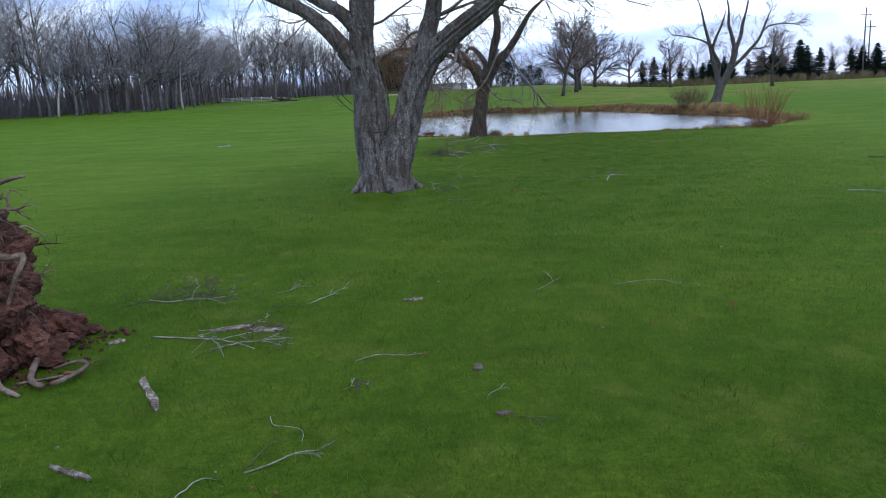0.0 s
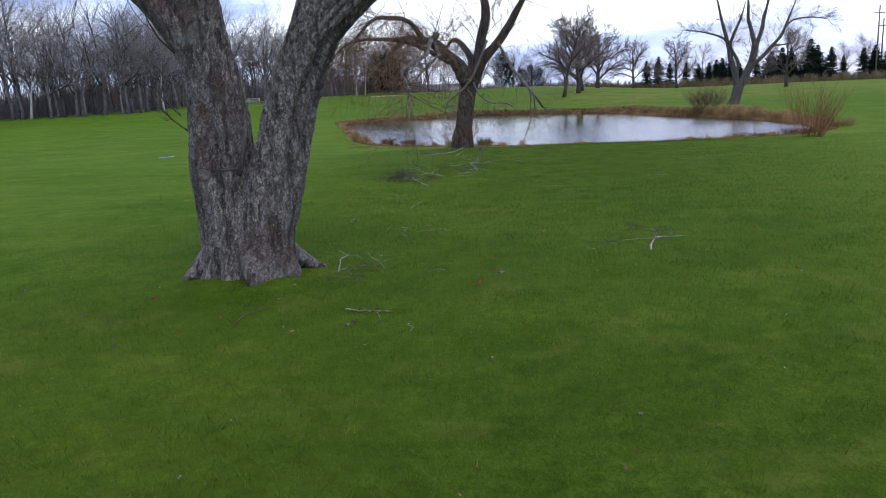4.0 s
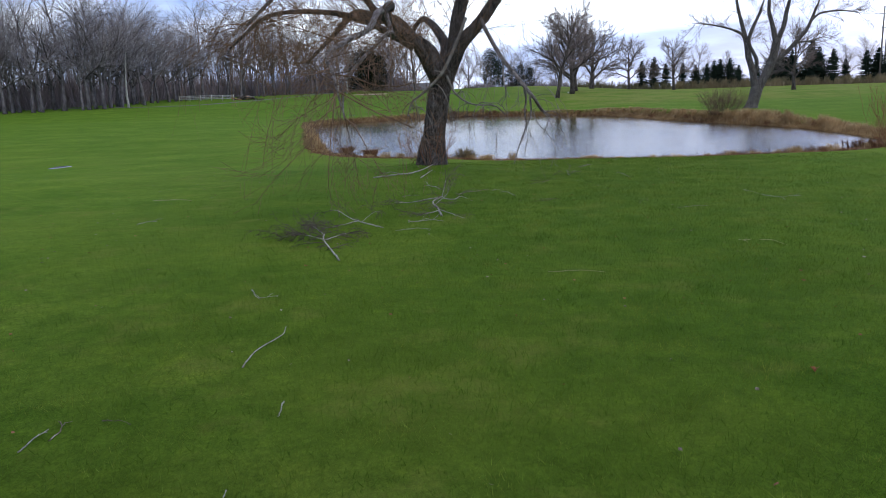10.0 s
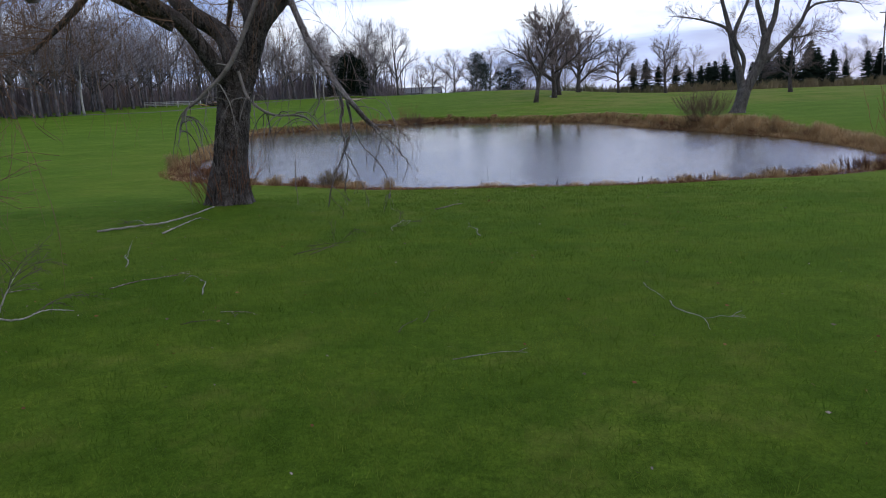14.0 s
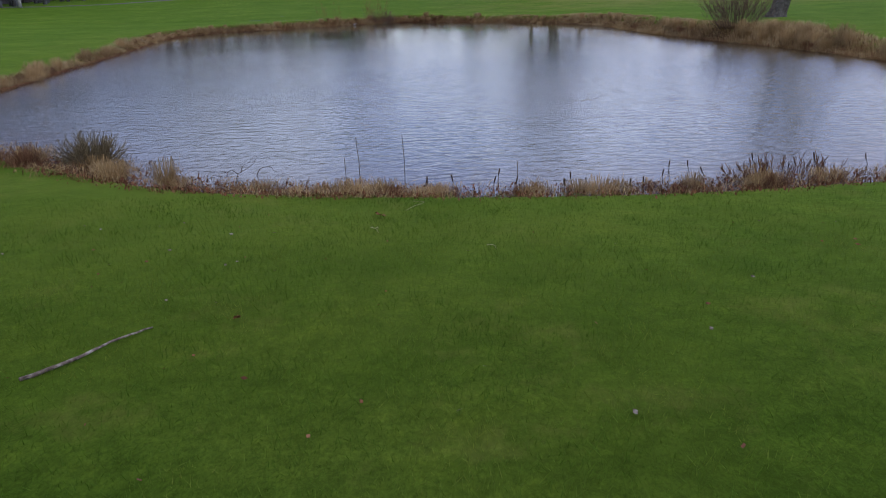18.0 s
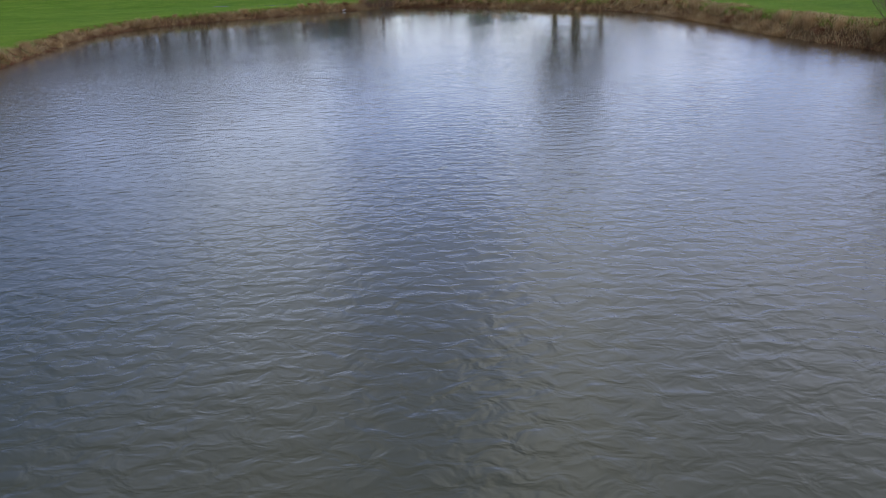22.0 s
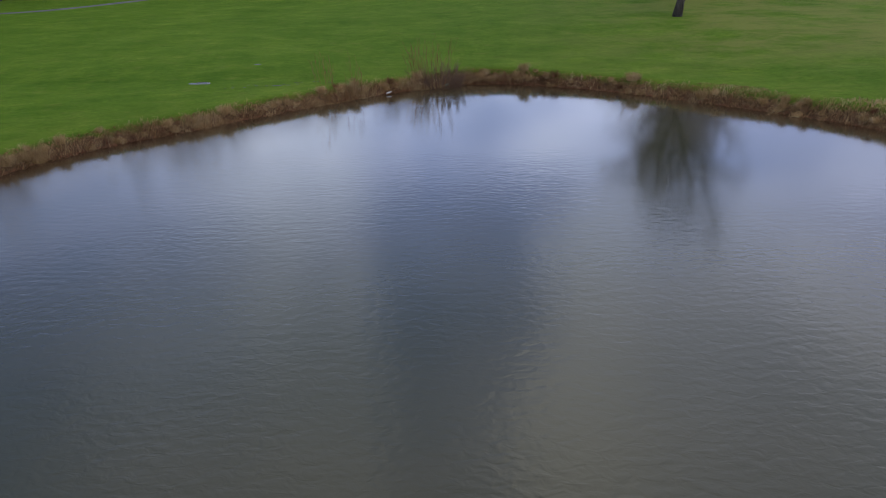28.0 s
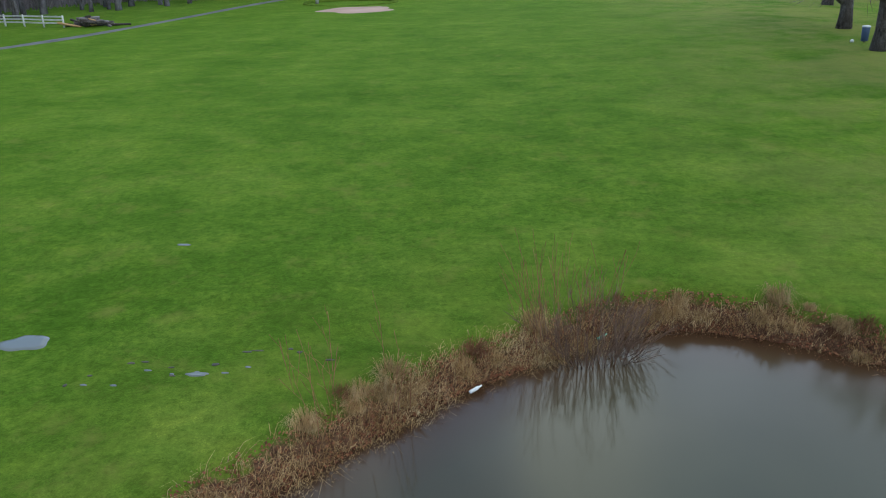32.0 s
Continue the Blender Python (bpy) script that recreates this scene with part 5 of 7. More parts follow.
def willow_pond():
    at = (1.12, 33.2, gz(1.12, 33.2) - 0.05)
    w = thing("weeping_willow", at, "bare weeping willow with a dark trunk beside the pond", "tree")
    w.matrix_basis = w.matrix_basis @ Matrix.Diagonal((1.06, 1.06, 1.06, 1))
    rng = np.random.default_rng(37)
    trunk = [(-0.03, 0, -0.15), (0.0, 0, 0.3), (0.05, 0, 0.7), (0.13, 0, 1.3), (0.24, 0, 1.8), (0.36, 0, 2.15), (0.42, 0, 2.4)]
    part("trunk", stem(trunk, [0.38, 0.33, 0.265, 0.245, 0.25, 0.26, 0.20], 120, 80, 0.02, (0.5, 0.16, 6), 3.0), M["bark_dark"], w)
    arms = {
        "low": ([(0.2, -0.05, 1.95), (0.0, -0.3, 2.3), (-0.30, -0.9, 2.8), (-0.55, -1.8, 3.2), (-0.62, -2.9, 3.35), (-0.58, -4.0, 3.2)], [0.15, 0.125, 0.11, 0.095, 0.08, 0.06]),
        "reaching": ([(-0.60, -3.6, 3.26), (-0.55, -4.6, 3.1), (-0.66, -5.6, 2.8), (-1.13, -6.3, 2.38), (-0.98, -6.9, 1.95), (-0.80, -7.4, 1.5)], [0.06, 0.05, 0.042, 0.03, 0.018, 0.007]),
        "claw": ([(-0.60, -3.3, 3.3), (-0.42, -4.2, 2.85), (-0.45, -4.8, 2.6), (-1.0, -5.15, 2.0), (-1.15, -5.4, 1.65), (-1.1, -5.6, 1.3)], [0.042, 0.036, 0.030, 0.023, 0.014, 0.006]),
        "bent": ([(0.28, 0.05, 2.15), (0.0, 0.15, 2.6), (-0.40, 0.2, 3.02), (-0.85, 0.2, 3.36), (-1.25, 0.15, 3.62), (-1.7, 0.0, 3.55), (-2.2, -0.1, 3.1), (-2.9, -0.2, 2.5)], [0.17, 0.15, 0.14, 0.13, 0.12, 0.085, 0.05, 0.02]),
        "upright": ([(0.38, 0, 2.2), (0.55, 0.05, 2.8), (0.70, 0.1, 3.4), (0.85, 0.1, 4.2), (0.8, 0.1, 5.2), (1.0, 0.2, 6.4)], [0.20, 0.175, 0.16, 0.14, 0.10, 0.04]),
        "right": ([(0.45, 0, 2.2), (0.80, -0.05, 2.75), (1.15, -0.1, 3.25), (1.55, -0.2, 3.85), (2.1, -0.35, 4.6), (2.7, -0.4, 5.2)], [0.19, 0.15, 0.135, 0.12, 0.08, 0.03]),
        "back": ([(0.3, 0.1, 2.3), (0.2, 0.7, 2.9), (0.0, 1.4, 3.5), (-0.4, 2.2, 3.6), (-0.8, 3.0, 3.0)], [0.14, 0.12, 0.09, 0.06, 0.02]),
        "over": ([(-1.20, 0.15, 3.6), (-1.6, -0.9, 4.0), (-2.0, -2.4, 4.1), (-2.3, -4.0, 3.7), (-2.7, -5.4, 2.9)], [0.08, 0.066, 0.052, 0.036, 0.014]),
        "long": ([(-0.3, -0.9, 2.75), (-1.1, -1.4, 3.2), (-2.0, -2.0, 3.45), (-3.0, -2.6, 3.3), (-3.8, -3.0, 2.7)], [0.075, 0.062, 0.05, 0.035, 0.014]),
    }
    for key, (ctrl, rad) in arms.items():
        ctrl = [np.asarray(c, float) + (rng.normal(0, 0.07, 3) if 0 < k < len(ctrl) - 1 else 0) for k, c in enumerate(ctrl)]
        limb = part("limb", stem(ctrl, rad, 60, 24, 0.009, None, len(key)), M["bark_old"] if key in ("reaching", "claw") else M["bark_dark"], w)
        n = {"claw": 9, "reaching": 16, "right": 14, "over": 26, "long": 26, "bent": 26, "low": 12}.get(key, 22)
        part("twig", twigs_on(rng, ctrl, n, 1.5, 0.011, (7, 5), hang=0.2, up=0.14, bend=0.13, start=0.25, thin=0.0022), M["willow_shoot"], limb)
        part("weeping_shoot", droops(rng, ctrl, {"low": 12, "bent": 50, "over": 84, "long": 86, "right": 34, "back": 18, "upright": 18, "reaching": 20, "claw": 12}[key], *({"right": (0.9, 2.1), "upright": (0.7, 1.5)}.get(key, (1.0, 2.7))), 0.0045, start=0.3, thin=0.0017, kids=3), M["willow_shoot"], limb)
    # a long broken branch that hangs on the open side, and a pale one against the trunk
    hang = [(1.2, -0.12, 3.45), (1.35, -0.49, 3.09), (1.52, -0.72, 2.75), (1.71, -1.0, 2.41), (1.98, -1.28, 2.05), (2.19, -1.47, 1.76), (2.36, -1.50, 1.55), (2.53, -1.30, 1.30), (2.64, -1.23, 1.22)]
    hb = part("hanging_branch", stem(hang, [0.046, 0.044, 0.042, 0.041, 0.040, 0.038, 0.032, 0.028, 0.020], 70, 14, 0.007, None, 5), M["bark_old"], w, "broken grey branch hanging towards the grass")
    for run, r in (([(2.15, -1.44, 1.74), (2.20, -1.40, 1.49), (2.15, -1.46, 1.27), (2.21, -1.40, 1.02), (2.12, -1.45, 0.77), (1.97, -1.5, 0.36), (1.92, -1.45, 0.12)], 0.024),
                   ([(2.28, -1.48, 1.60), (2.31, -1.40, 1.27), (2.26, -1.46, 1.07), (2.20, -1.40, 0.90), (2.23, -1.43, 0.69), (2.15, -1.40, 0.33)], 0.020),
                   ([(2.33, -1.46, 1.25), (2.49, -1.51, 0.95), (2.71, -1.55, 0.70), (2.82, -1.51, 0.44), (2.80, -1.5, 0.21)], 0.013),
                   ([(2.23, -1.43, 0.86), (2.35, -1.5, 0.63), (2.47, -1.55, 0.37)], 0.012),
                   ([(2.60, -1.25, 1.24), (2.79, -1.23, 0.91), (2.81, -1.2, 0.81)], 0.014),
                   ([(2.71, -1.23, 1.06), (2.62, -1.2, 0.81), (2.59, -1.23, 0.65)], 0.010),
                   ([(2.62, -1.24, 1.23), (2.97, -1.3, 0.85), (3.06, -1.23, 0.70), (2.98, -1.23, 0.41)], 0.013),
                   ([(2.66, -1.23, 1.19), (2.94, -1.2, 1.10)], 0.009),
                   ([(2.62, -1.23, 1.25), (2.82, -1.25, 1.23), (3.0, -1.2, 1.12), (3.12, -1.23, 0.95)], 0.012),
                   ([(1.71, -0.98, 2.38), (1.72, -0.94, 2.03), (1.77, -0.9, 1.70), (1.73, -0.94, 1.51), (1.61, -0.94, 1.33)], 0.017)):
        sh = Shape()
        p = curve_points(run, 16) + rng.normal(0, 0.007, (16, 3))
        sh.tube(p, np.linspace(r, max(r * 0.3, 0.004), 16), 7, lump=0.12, rng=rng)
        for k in range(2 + int(len(run) > 3) * 2):
            i = rng.integers(5, 15)
            sprout(rng, (sh,), p[i], unit(p[i] - p[i - 1]) + rng.normal(0, 0.5, 3), rng.uniform(0.12, 0.4), 0.005, 0, 1, 0.16, -0.05, (2,), (0.3, 0.7), (0.4, 0.6), (4, 3), 0.2, 0.3, (5, 4), 0.0025)
        part("side_branch", sh, M["bark_old"], hb)
    part("weeping_shoot", droops(rng, hang, 16, 0.7, 1.5, 0.004, start=0.2, out=0.6, kids=3), M["twig"], hb)
    pale = [(0.9, -0.35, 3.4), (0.62, -0.42, 2.75), (0.3, -0.5, 2.15), (-0.15, -0.55, 1.72), (-0.42, -0.55, 1.5), (-0.55, -0.55, 1.05)]
    pb = part("hanging_branch", stem(pale, [0.034, 0.034, 0.030, 0.024, 0.016, 0.006], 50, 14, 0.006, None, 6), M["twig_pale"], w, "pale barkless branch hanging by the trunk")
    part("weeping_shoot", droops(rng, pale, 14, 0.7, 1.5, 0.012, start=0.3), M["twig_pale"], pb)
    pale2 = [(0.42, -0.35, 2.1), (0.62, -0.6, 1.7), (1.0, -0.8, 1.45), (1.5, -0.9, 1.4), (1.75, -1.0, 1.2)]
    pb = part("hanging_branch", stem(pale2, [0.022, 0.020, 0.017, 0.012, 0.006], 40, 12, 0.005, None, 8), M["twig_pale"], w, "pale barkless branch hanging by the trunk")
    part("weeping_shoot", droops(rng, pale2, 16, 0.6, 1.3, 0.009, start=0.2), M["twig_pale"], pb)
    sh = Shape()
    for k in range(60):
        a = rng.uniform(0, 2 * math.pi)
        q = np.array([math.cos(a) * 0.4 - 0.1, math.sin(a) * 0.4, rng.uniform(0.02, 0.3)])
        sprout(rng, (sh,), q, (math.cos(a) * 0.5 - 0.15, math.sin(a) * 0.5, 1), rng.uniform(0.3, 0.8), 0.005, 0, 1, 0.1, 0.1, (2,), (0.3, 0.5), (0.4, 0.6), (3, 3), 0, 0.3, (4, 3), 0.0025)
    part("sucker_shoot", sh, M["red_twig"], w, "thin suckers round the trunk's foot", kind="stuff")


willow_pond()


def forked_tree():
    at = (20.7, 66.8, gz(20.7, 66.8) - 0.05)
    w = thing("forked_tree", at, "bare grey forked tree standing on the far bank", "tree")
    rng = np.random.default_rng(41)
    part("trunk", stem([(0.0, 0, -0.1), (0.10, 0, 0.35), (0.24, 0, 0.85), (0.36, 0, 1.3), (0.44, 0, 1.65)], [0.46, 0.38, 0.36, 0.37, 0.30], 50, 40, 0.02, (0.5, 0.2, 5), 1.0), M["bark_grey"], w)
    arms = [([(0.30, 0, 1.2), (0.02, 0.05, 2.5), (-0.27, 0.1, 3.5), (-0.48, 0.1, 4.5), (-0.73, 0.15, 5.4), (-1.02, 0.2, 6.4), (-1.3, 0.2, 7.6), (-1.7, 0.3, 8.8)], [0.27, 0.23, 0.21, 0.17, 0.13, 0.11, 0.07, 0.02]),
            ([(0.22, 0.05, 2.2), (0.25, 0, 3.2), (-0.27, -0.1, 4.1), (-0.36, -0.1, 4.6), (-0.1, 0, 5.35), (0.31, 0, 6.3), (0.7, 0.1, 7.6)], [0.11, 0.13, 0.13, 0.13, 0.12, 0.09, 0.02]),
            ([(0.42, 0, 1.3), (0.93, 0, 2.35), (1.23, 0, 3.1), (1.41, 0, 3.85), (1.52, 0, 4.6)], [0.33, 0.31, 0.29, 0.28, 0.26]),
            ([(1.47, 0, 4.2), (1.28, 0.05, 5.1), (1.08, 0.1, 5.85), (0.93, 0.1, 6.4), (0.9, 0.2, 7.8), (0.6, 0.3, 9.0)], [0.19, 0.17, 0.15, 0.13, 0.08, 0.02]),
            ([(1.50, 0, 4.3), (1.78, -0.1, 5.1), (1.93, -0.1, 5.7), (1.98, -0.15, 6.3), (2.3, -0.2, 7.8), (2.4, -0.2, 9.0)], [0.20, 0.17, 0.15, 0.13, 0.08, 0.02]),
            ([(1.12, 0, 2.75), (1.88, -0.1, 3.4), (2.70, -0.15, 4.3), (3.28, -0.2, 5.0), (3.60, -0.2, 5.7), (3.85, -0.2, 6.4), (4.3, -0.2, 7.6)], [0.15, 0.16, 0.14, 0.12, 0.11, 0.08, 0.02]),
            ([(-0.48, 0.1, 4.6), (-0.90, 0, 5.0), (-1.66, -0.1, 5.3), (-2.93, -0.2, 5.6), (-4.2, -0.2, 5.75)], [0.10, 0.085, 0.07, 0.045, 0.012]),
            ([(3.62, -0.2, 5.7), (4.19, -0.3, 6.1), (5.47, -0.3, 6.2), (6.6, -0.4, 6.0)], [0.08, 0.065, 0.045, 0.012]),
            ([(2.70, -0.15, 4.3), (3.63, -0.2, 4.35), (4.6, -0.3, 4.65)], [0.07, 0.05, 0.012])]
    for ctrl, rad in arms:
        limb = part("limb", stem(ctrl, [0.9 * q for q in rad], 36, 16, 0.012, None, rad[1] * 50), M["bark_grey"], w)
        part("twig", twigs_on(rng, ctrl, 15, 1.3, 0.016, (6, 4), hang=0.05, up=0.06, start=0.35, thin=0.005), M["twig"], limb)


forked_tree()

# ---- the pond's banks ----
def tussock(seed, height, spread, blades, mat):
    """One clump of dead grass, arching out and over."""
    rng = np.random.default_rng(seed)
    sh = Shape()
    for k in range(blades):
        a, r = rng.uniform(0, 2 * math.pi), spread * 0.35 * math.sqrt(rng.uniform())
        base = np.array([math.cos(a) * r, math.sin(a) * r, -0.04])
        a2 = a + rng.normal(0, 0.7)
        h, o = height * rng.uniform(0.35, 1.15), spread * rng.uniform(0.15, 1.1)
        mid = base + (math.cos(a2) * o * 0.45, math.sin(a2) * o * 0.45, h)
        tip = base + (math.cos(a2) * o, math.sin(a2) * o, h * rng.uniform(-0.5, 0.8))
        sh.blade(base, mid, tip, rng.uniform(0.004, 0.009))
    return sh.mesh("tussock", mat, True)


rng = np.random.default_rng(71)
LAND = np.array([unit(q) for q in (SHORE - np.roll(SHORE, 1, 0)) @ np.array([[0, -1], [1, 0]])])
LAND = np.array([n if shore_distance(*(p + n * 0.3))[0] > 0 else -n for p, n in zip(SHORE, LAND)])
straw_clumps = [tussock(s, 0.28, 0.40, 260, M["reed"]) for s in (1, 2, 3)]
rust_clumps = [tussock(s, 0.26, 0.40, 240, M["reed_rust"]) for s in (4, 5, 6)]
tall_clumps = [tussock(s, 0.5, 0.38, 260, M["reed"]) for s in (7, 8)] + [tussock(9, 0.45, 0.36, 220, M["reed_rust"])]
count = 0
for k in range(520):
    i = int(rng.uniform(0, len(SHORE)))
    p, n = SHORE[i], LAND[i]
    near_bank = p[1] < 43
    s = rng.uniform(0.0, 0.55) if near_bank else rng.uniform(0.12, 0.5)
    if near_bank and (3.0 < p[0] < 9.3 or rng.uniform() < 0.25 or p[0] < 0.5 and rng.uniform() < 0.6):
        continue
    x, y = p[0] + n[0] * s + rng.uniform(-0.4, 0.4) * -n[1], p[1] + n[1] * s + rng.uniform(-0.4, 0.4) * n[0]
    east = p[0] > 8 and 43 < p[1] < 80
    west = p[0] < -1 and p[1] < 58 and p[1] >= 43
    pool = tall_clumps[:2] if (east and rng.uniform() < 0.65) or (west and rng.uniform() < 0.5) else (rust_clumps if rng.uniform() < (0.3 if near_bank else (0.12 if p[1] > 66 else 0.38)) else straw_clumps)
    size = rng.uniform(0.6, 1.15) * (0.85 if near_bank else (rng.choice([0.6, 0.75, 1.0]) if p[1] > 66 else 1.0))
    ob = new("grass_tussock", pool[int(rng.integers(0, len(pool)))])
    ob.matrix_basis = pose(x, y, max(gz(x, y), WATER - 0.05), rng.uniform(-12, 12), rng.uniform(-12, 12), rng.uniform(0, 360)) @ Matrix.Scale(size, 4)
    where = "on the near bank" if near_bank else ("on the far bank" if p[1] > 70 else "at the pond's side")
    colour = "rusty brown" if pool is rust_clumps else ("tall golden straw-coloured" if east and pool is not straw_clumps else "straw-coloured")
    tagged(ob, f"{colour} clump of dead grass {where}", "grass tussock", "tussocks round the pond")
    count += 1
    if count >= 265:
        break

# the clumps of the near bank, one by one
for x, size, pool, words in ((3.35, 0.95, tall_clumps[:2], "pale straw-coloured"), (3.55, 0.8, straw_clumps, "straw-coloured"), (4.30, 0.55, straw_clumps, "low straw-coloured"), (4.55, 0.8, straw_clumps, "straw-coloured"), (4.75, 0.6, rust_clumps, "brown"),
                             (5.0, 0.6, straw_clumps, "low straw-coloured"), (5.25, 0.7, straw_clumps, "straw-coloured"), (5.5, 0.95, straw_clumps, "bushy straw-coloured"), (5.7, 1.1, straw_clumps, "bushy straw-coloured"), (5.9, 1.0, straw_clumps, "bushy straw-coloured"),
                             (6.05, 0.8, rust_clumps, "brown"), (6.3, 0.7, straw_clumps, "straw-coloured"), (6.5, 0.85, straw_clumps, "straw-coloured"), (6.65, 0.6, rust_clumps, "brown"), (7.38, 0.8, rust_clumps, "brown"), (7.5, 0.85, straw_clumps, "straw-coloured"),
                             (7.62, 0.6, rust_clumps, "brown"), (7.98, 0.85, straw_clumps, "bushy straw-coloured"), (8.2, 1.0, straw_clumps, "bushy straw-coloured"), (8.42, 0.8, straw_clumps, "straw-coloured"), (8.75, 0.6, rust_clumps, "dark brown"), (9.0, 0.6, rust_clumps, "dark brown"), (9.2, 0.9, straw_clumps, "straw-coloured")):
    i = int(np.argmin(np.abs(SHORE[:, 0] - x) + 10 * (SHORE[:, 1] > 40)))
    y = SHORE[i][1] - rng.uniform(0.05, 0.3)
    ob = new("grass_tussock", pool[int(rng.integers(0, len(pool)))])
    ob.matrix_basis = pose(x, y, max(gz(x, y), WATER - 0.05), rng.uniform(-10, 10), rng.uniform(-10, 10), rng.uniform(0, 360)) @ Matrix.Scale(size * 0.70, 4)
    tagged(ob, f"{words} clump of dead grass on the near bank", "grass tussock", "tussocks round the pond")


def bank_growth():
    """The matted dead growth between the clumps, too dense to count."""
    rng = np.random.default_rng(73)
    straw, rust, litter = Shape(), Shape(), Shape()
    for k in range(110000):
        i = int(rng.uniform(0, len(SHORE)))
        p, n = SHORE[i], LAND[i]
        near_bank = p[1] < 43
        u = noise.noise(Vector((p[0] * 0.7, p[1] * 0.7, 0.0)))
        if near_bank and (u < -0.12 and rng.uniform() < 0.6 or 6.7 < p[0] < 8.2 and rng.uniform() < 0.8 or 2.8 < p[0] < 4.2 and rng.uniform() < 0.6):
            continue
        s = rng.uniform(-0.2, 0.65 + 0.25 * u) if near_bank else rng.uniform(-0.15, (0.30 if p[1] > 66 else 0.6) + 0.25 * u)
        x, y = p[0] + n[0] * s + rng.uniform(-0.4, 0.4) * -n[1], p[1] + n[1] * s + rng.uniform(-0.4, 0.4) * n[0]
        east = p[0] > 8 and 43 < p[1] < 80
        h = rng.uniform(0.05, 0.24) * (0.6 if near_bank else 1.0) * (1.25 if east else 1.0)
        top = s > 0.12 + 0.25 * noise.noise(Vector((p[0] * 0.9, p[1] * 0.9, 9.0)))
        if not near_bank and not east:
            h *= 1.15 if top else 0.5
        d = np.array([rng.normal(0, 0.9) - n[0] * 0.4, rng.normal(0, 0.9) - n[1] * 0.4, 1.0]) * h
        sh = rust if rng.uniform() < (0.15 if east else (0.42 if near_bank else (0.12 if top else 0.75))) + 0.6 * noise.noise(Vector((p[0] * 0.35, p[1] * 0.35, 5.0))) else straw
        g = gz(x, y) - 0.03
        g = max(g, WATER - 0.05)
        sh.blade((x, y, g), (x + d[0] * 0.4, y + d[1] * 0.4, g + h * 0.7), (x + d[0], y + d[1], g + h * rng.uniform(0.15, 1.0)), rng.uniform(0.004, 0.010))
    east_side = [i for i in range(len(SHORE)) if SHORE[i][0] > 8 and 43 < SHORE[i][1] < 88]
    for k in range(34000):
        i = east_side[int(rng.uniform(0, len(east_side)))]
        p, n = SHORE[i], LAND[i]
        u = noise.noise(Vector((p[0] * 0.45, p[1] * 0.45, 2.0)))
        s, j = rng.uniform(0.0, 1.2 + 0.5 * u), rng.uniform(-0.5, 0.5)
        x, y = p[0] + n[0] * s - n[1] * j, p[1] + n[1] * s + n[0] * j
        if u < -0.22 and rng.uniform() < 0.7:
            continue
        h = rng.uniform(0.10, 0.34) * (1 + 1.1 * u) * (1 if p[1] < 62 else 0.38)
        g, d = max(gz(x, y), WATER) - 0.04, rng.normal(0, 0.42, 2) * h
        sh = rust if rng.uniform() < 0.30 - 0.5 * u else straw
        sh.blade((x, y, g), (x + d[0] * 0.4, y + d[1] * 0.4, g + h * 0.65), (x + d[0], y + d[1], g + h * rng.uniform(0.6, 1.0)), rng.uniform(0.008, 0.018))
    for k in range(40000):
        i = int(rng.uniform(0, len(SHORE)))
        p, n = SHORE[i], LAND[i]
        if p[1] < 43 and rng.uniform() < 0.3:
            continue
        s = rng.uniform(-0.1, 0.55 if p[1] > 43 else 0.85)
        j = rng.uniform(-0.6, 0.6)
        x, y = p[0] + n[0] * s - n[1] * j, p[1] + n[1] * s + n[0] * j
        g = max(gz(x, y), WATER) + rng.uniform(0.005, 0.05)
        a, r = rng.uniform(0, 6.3), rng.uniform(0.007, 0.016) if p[1] < 43 else rng.uniform(0.014, 0.032)
        c, s2 = math.cos(a) * r, math.sin(a) * r
        t = rng.uniform(-0.02, 0.03)
        litter.add([(x - c, y - s2, g), (x + s2 * 0.6, y - c * 0.6, g + t), (x + c, y + s2, g + 0.012), (x - s2 * 0.6, y + c * 0.6, g - t * 0.5)], [(0, 1, 2, 3)])
    tagged(part("bank_grass", straw, M["reed"], None, kind="stuff", flat=True), "matted straw-coloured dead grass round the pond", "dead grass")
    tagged(part("bank_weed", rust, M["reed_rust"], None, kind="stuff", flat=True), "matted rusty brown dead weeds round the pond", "dead weeds")
    tagged(part("leaf_litter", litter, M["leaf"], None, kind="stuff", flat=True), "reddish dead leaves on the pond's rim", "leaf litter")


bank_growth()


def shrub(name, x, y, seed, stems, height, fan, mat, label, base=0.25, thick=0.012, kids=3):
    """A leafless shrub of many whippy stems from one stool."""
    rng = np.random.default_rng(seed)
    z = max(gz(x, y), WATER)
    root = thing(name, (x, y, z), label, "shrub")
    stool, whips = Shape(), Shape()
    for k in range(stems):
        a = rng.uniform(0, 2 * math.pi)
        r = base * math.sqrt(rng.uniform())
        q = np.array([math.cos(a) * r, math.sin(a) * r, -0.08])
        t = rng.uniform(0.05, fan)
        d = np.array([math.cos(a) * math.sin(t), math.sin(a) * math.sin(t), math.cos(t)])
        sh = stool if k % 4 == 0 else whips
        sprout(rng, (sh,), q, d, height * rng.uniform(0.55, 1.05), thick * rng.uniform(0.6, 1.2), 0, 1, 0.06, 0.06, (kids,), (0.2, 0.5), (0.3, 0.5), (4, 3), 0, 0.3, (5, 3), 0.0035)
    part("stem", stool, mat, root, kind="stuff")
    part("whip", whips, mat, root, kind="stuff")
    return root


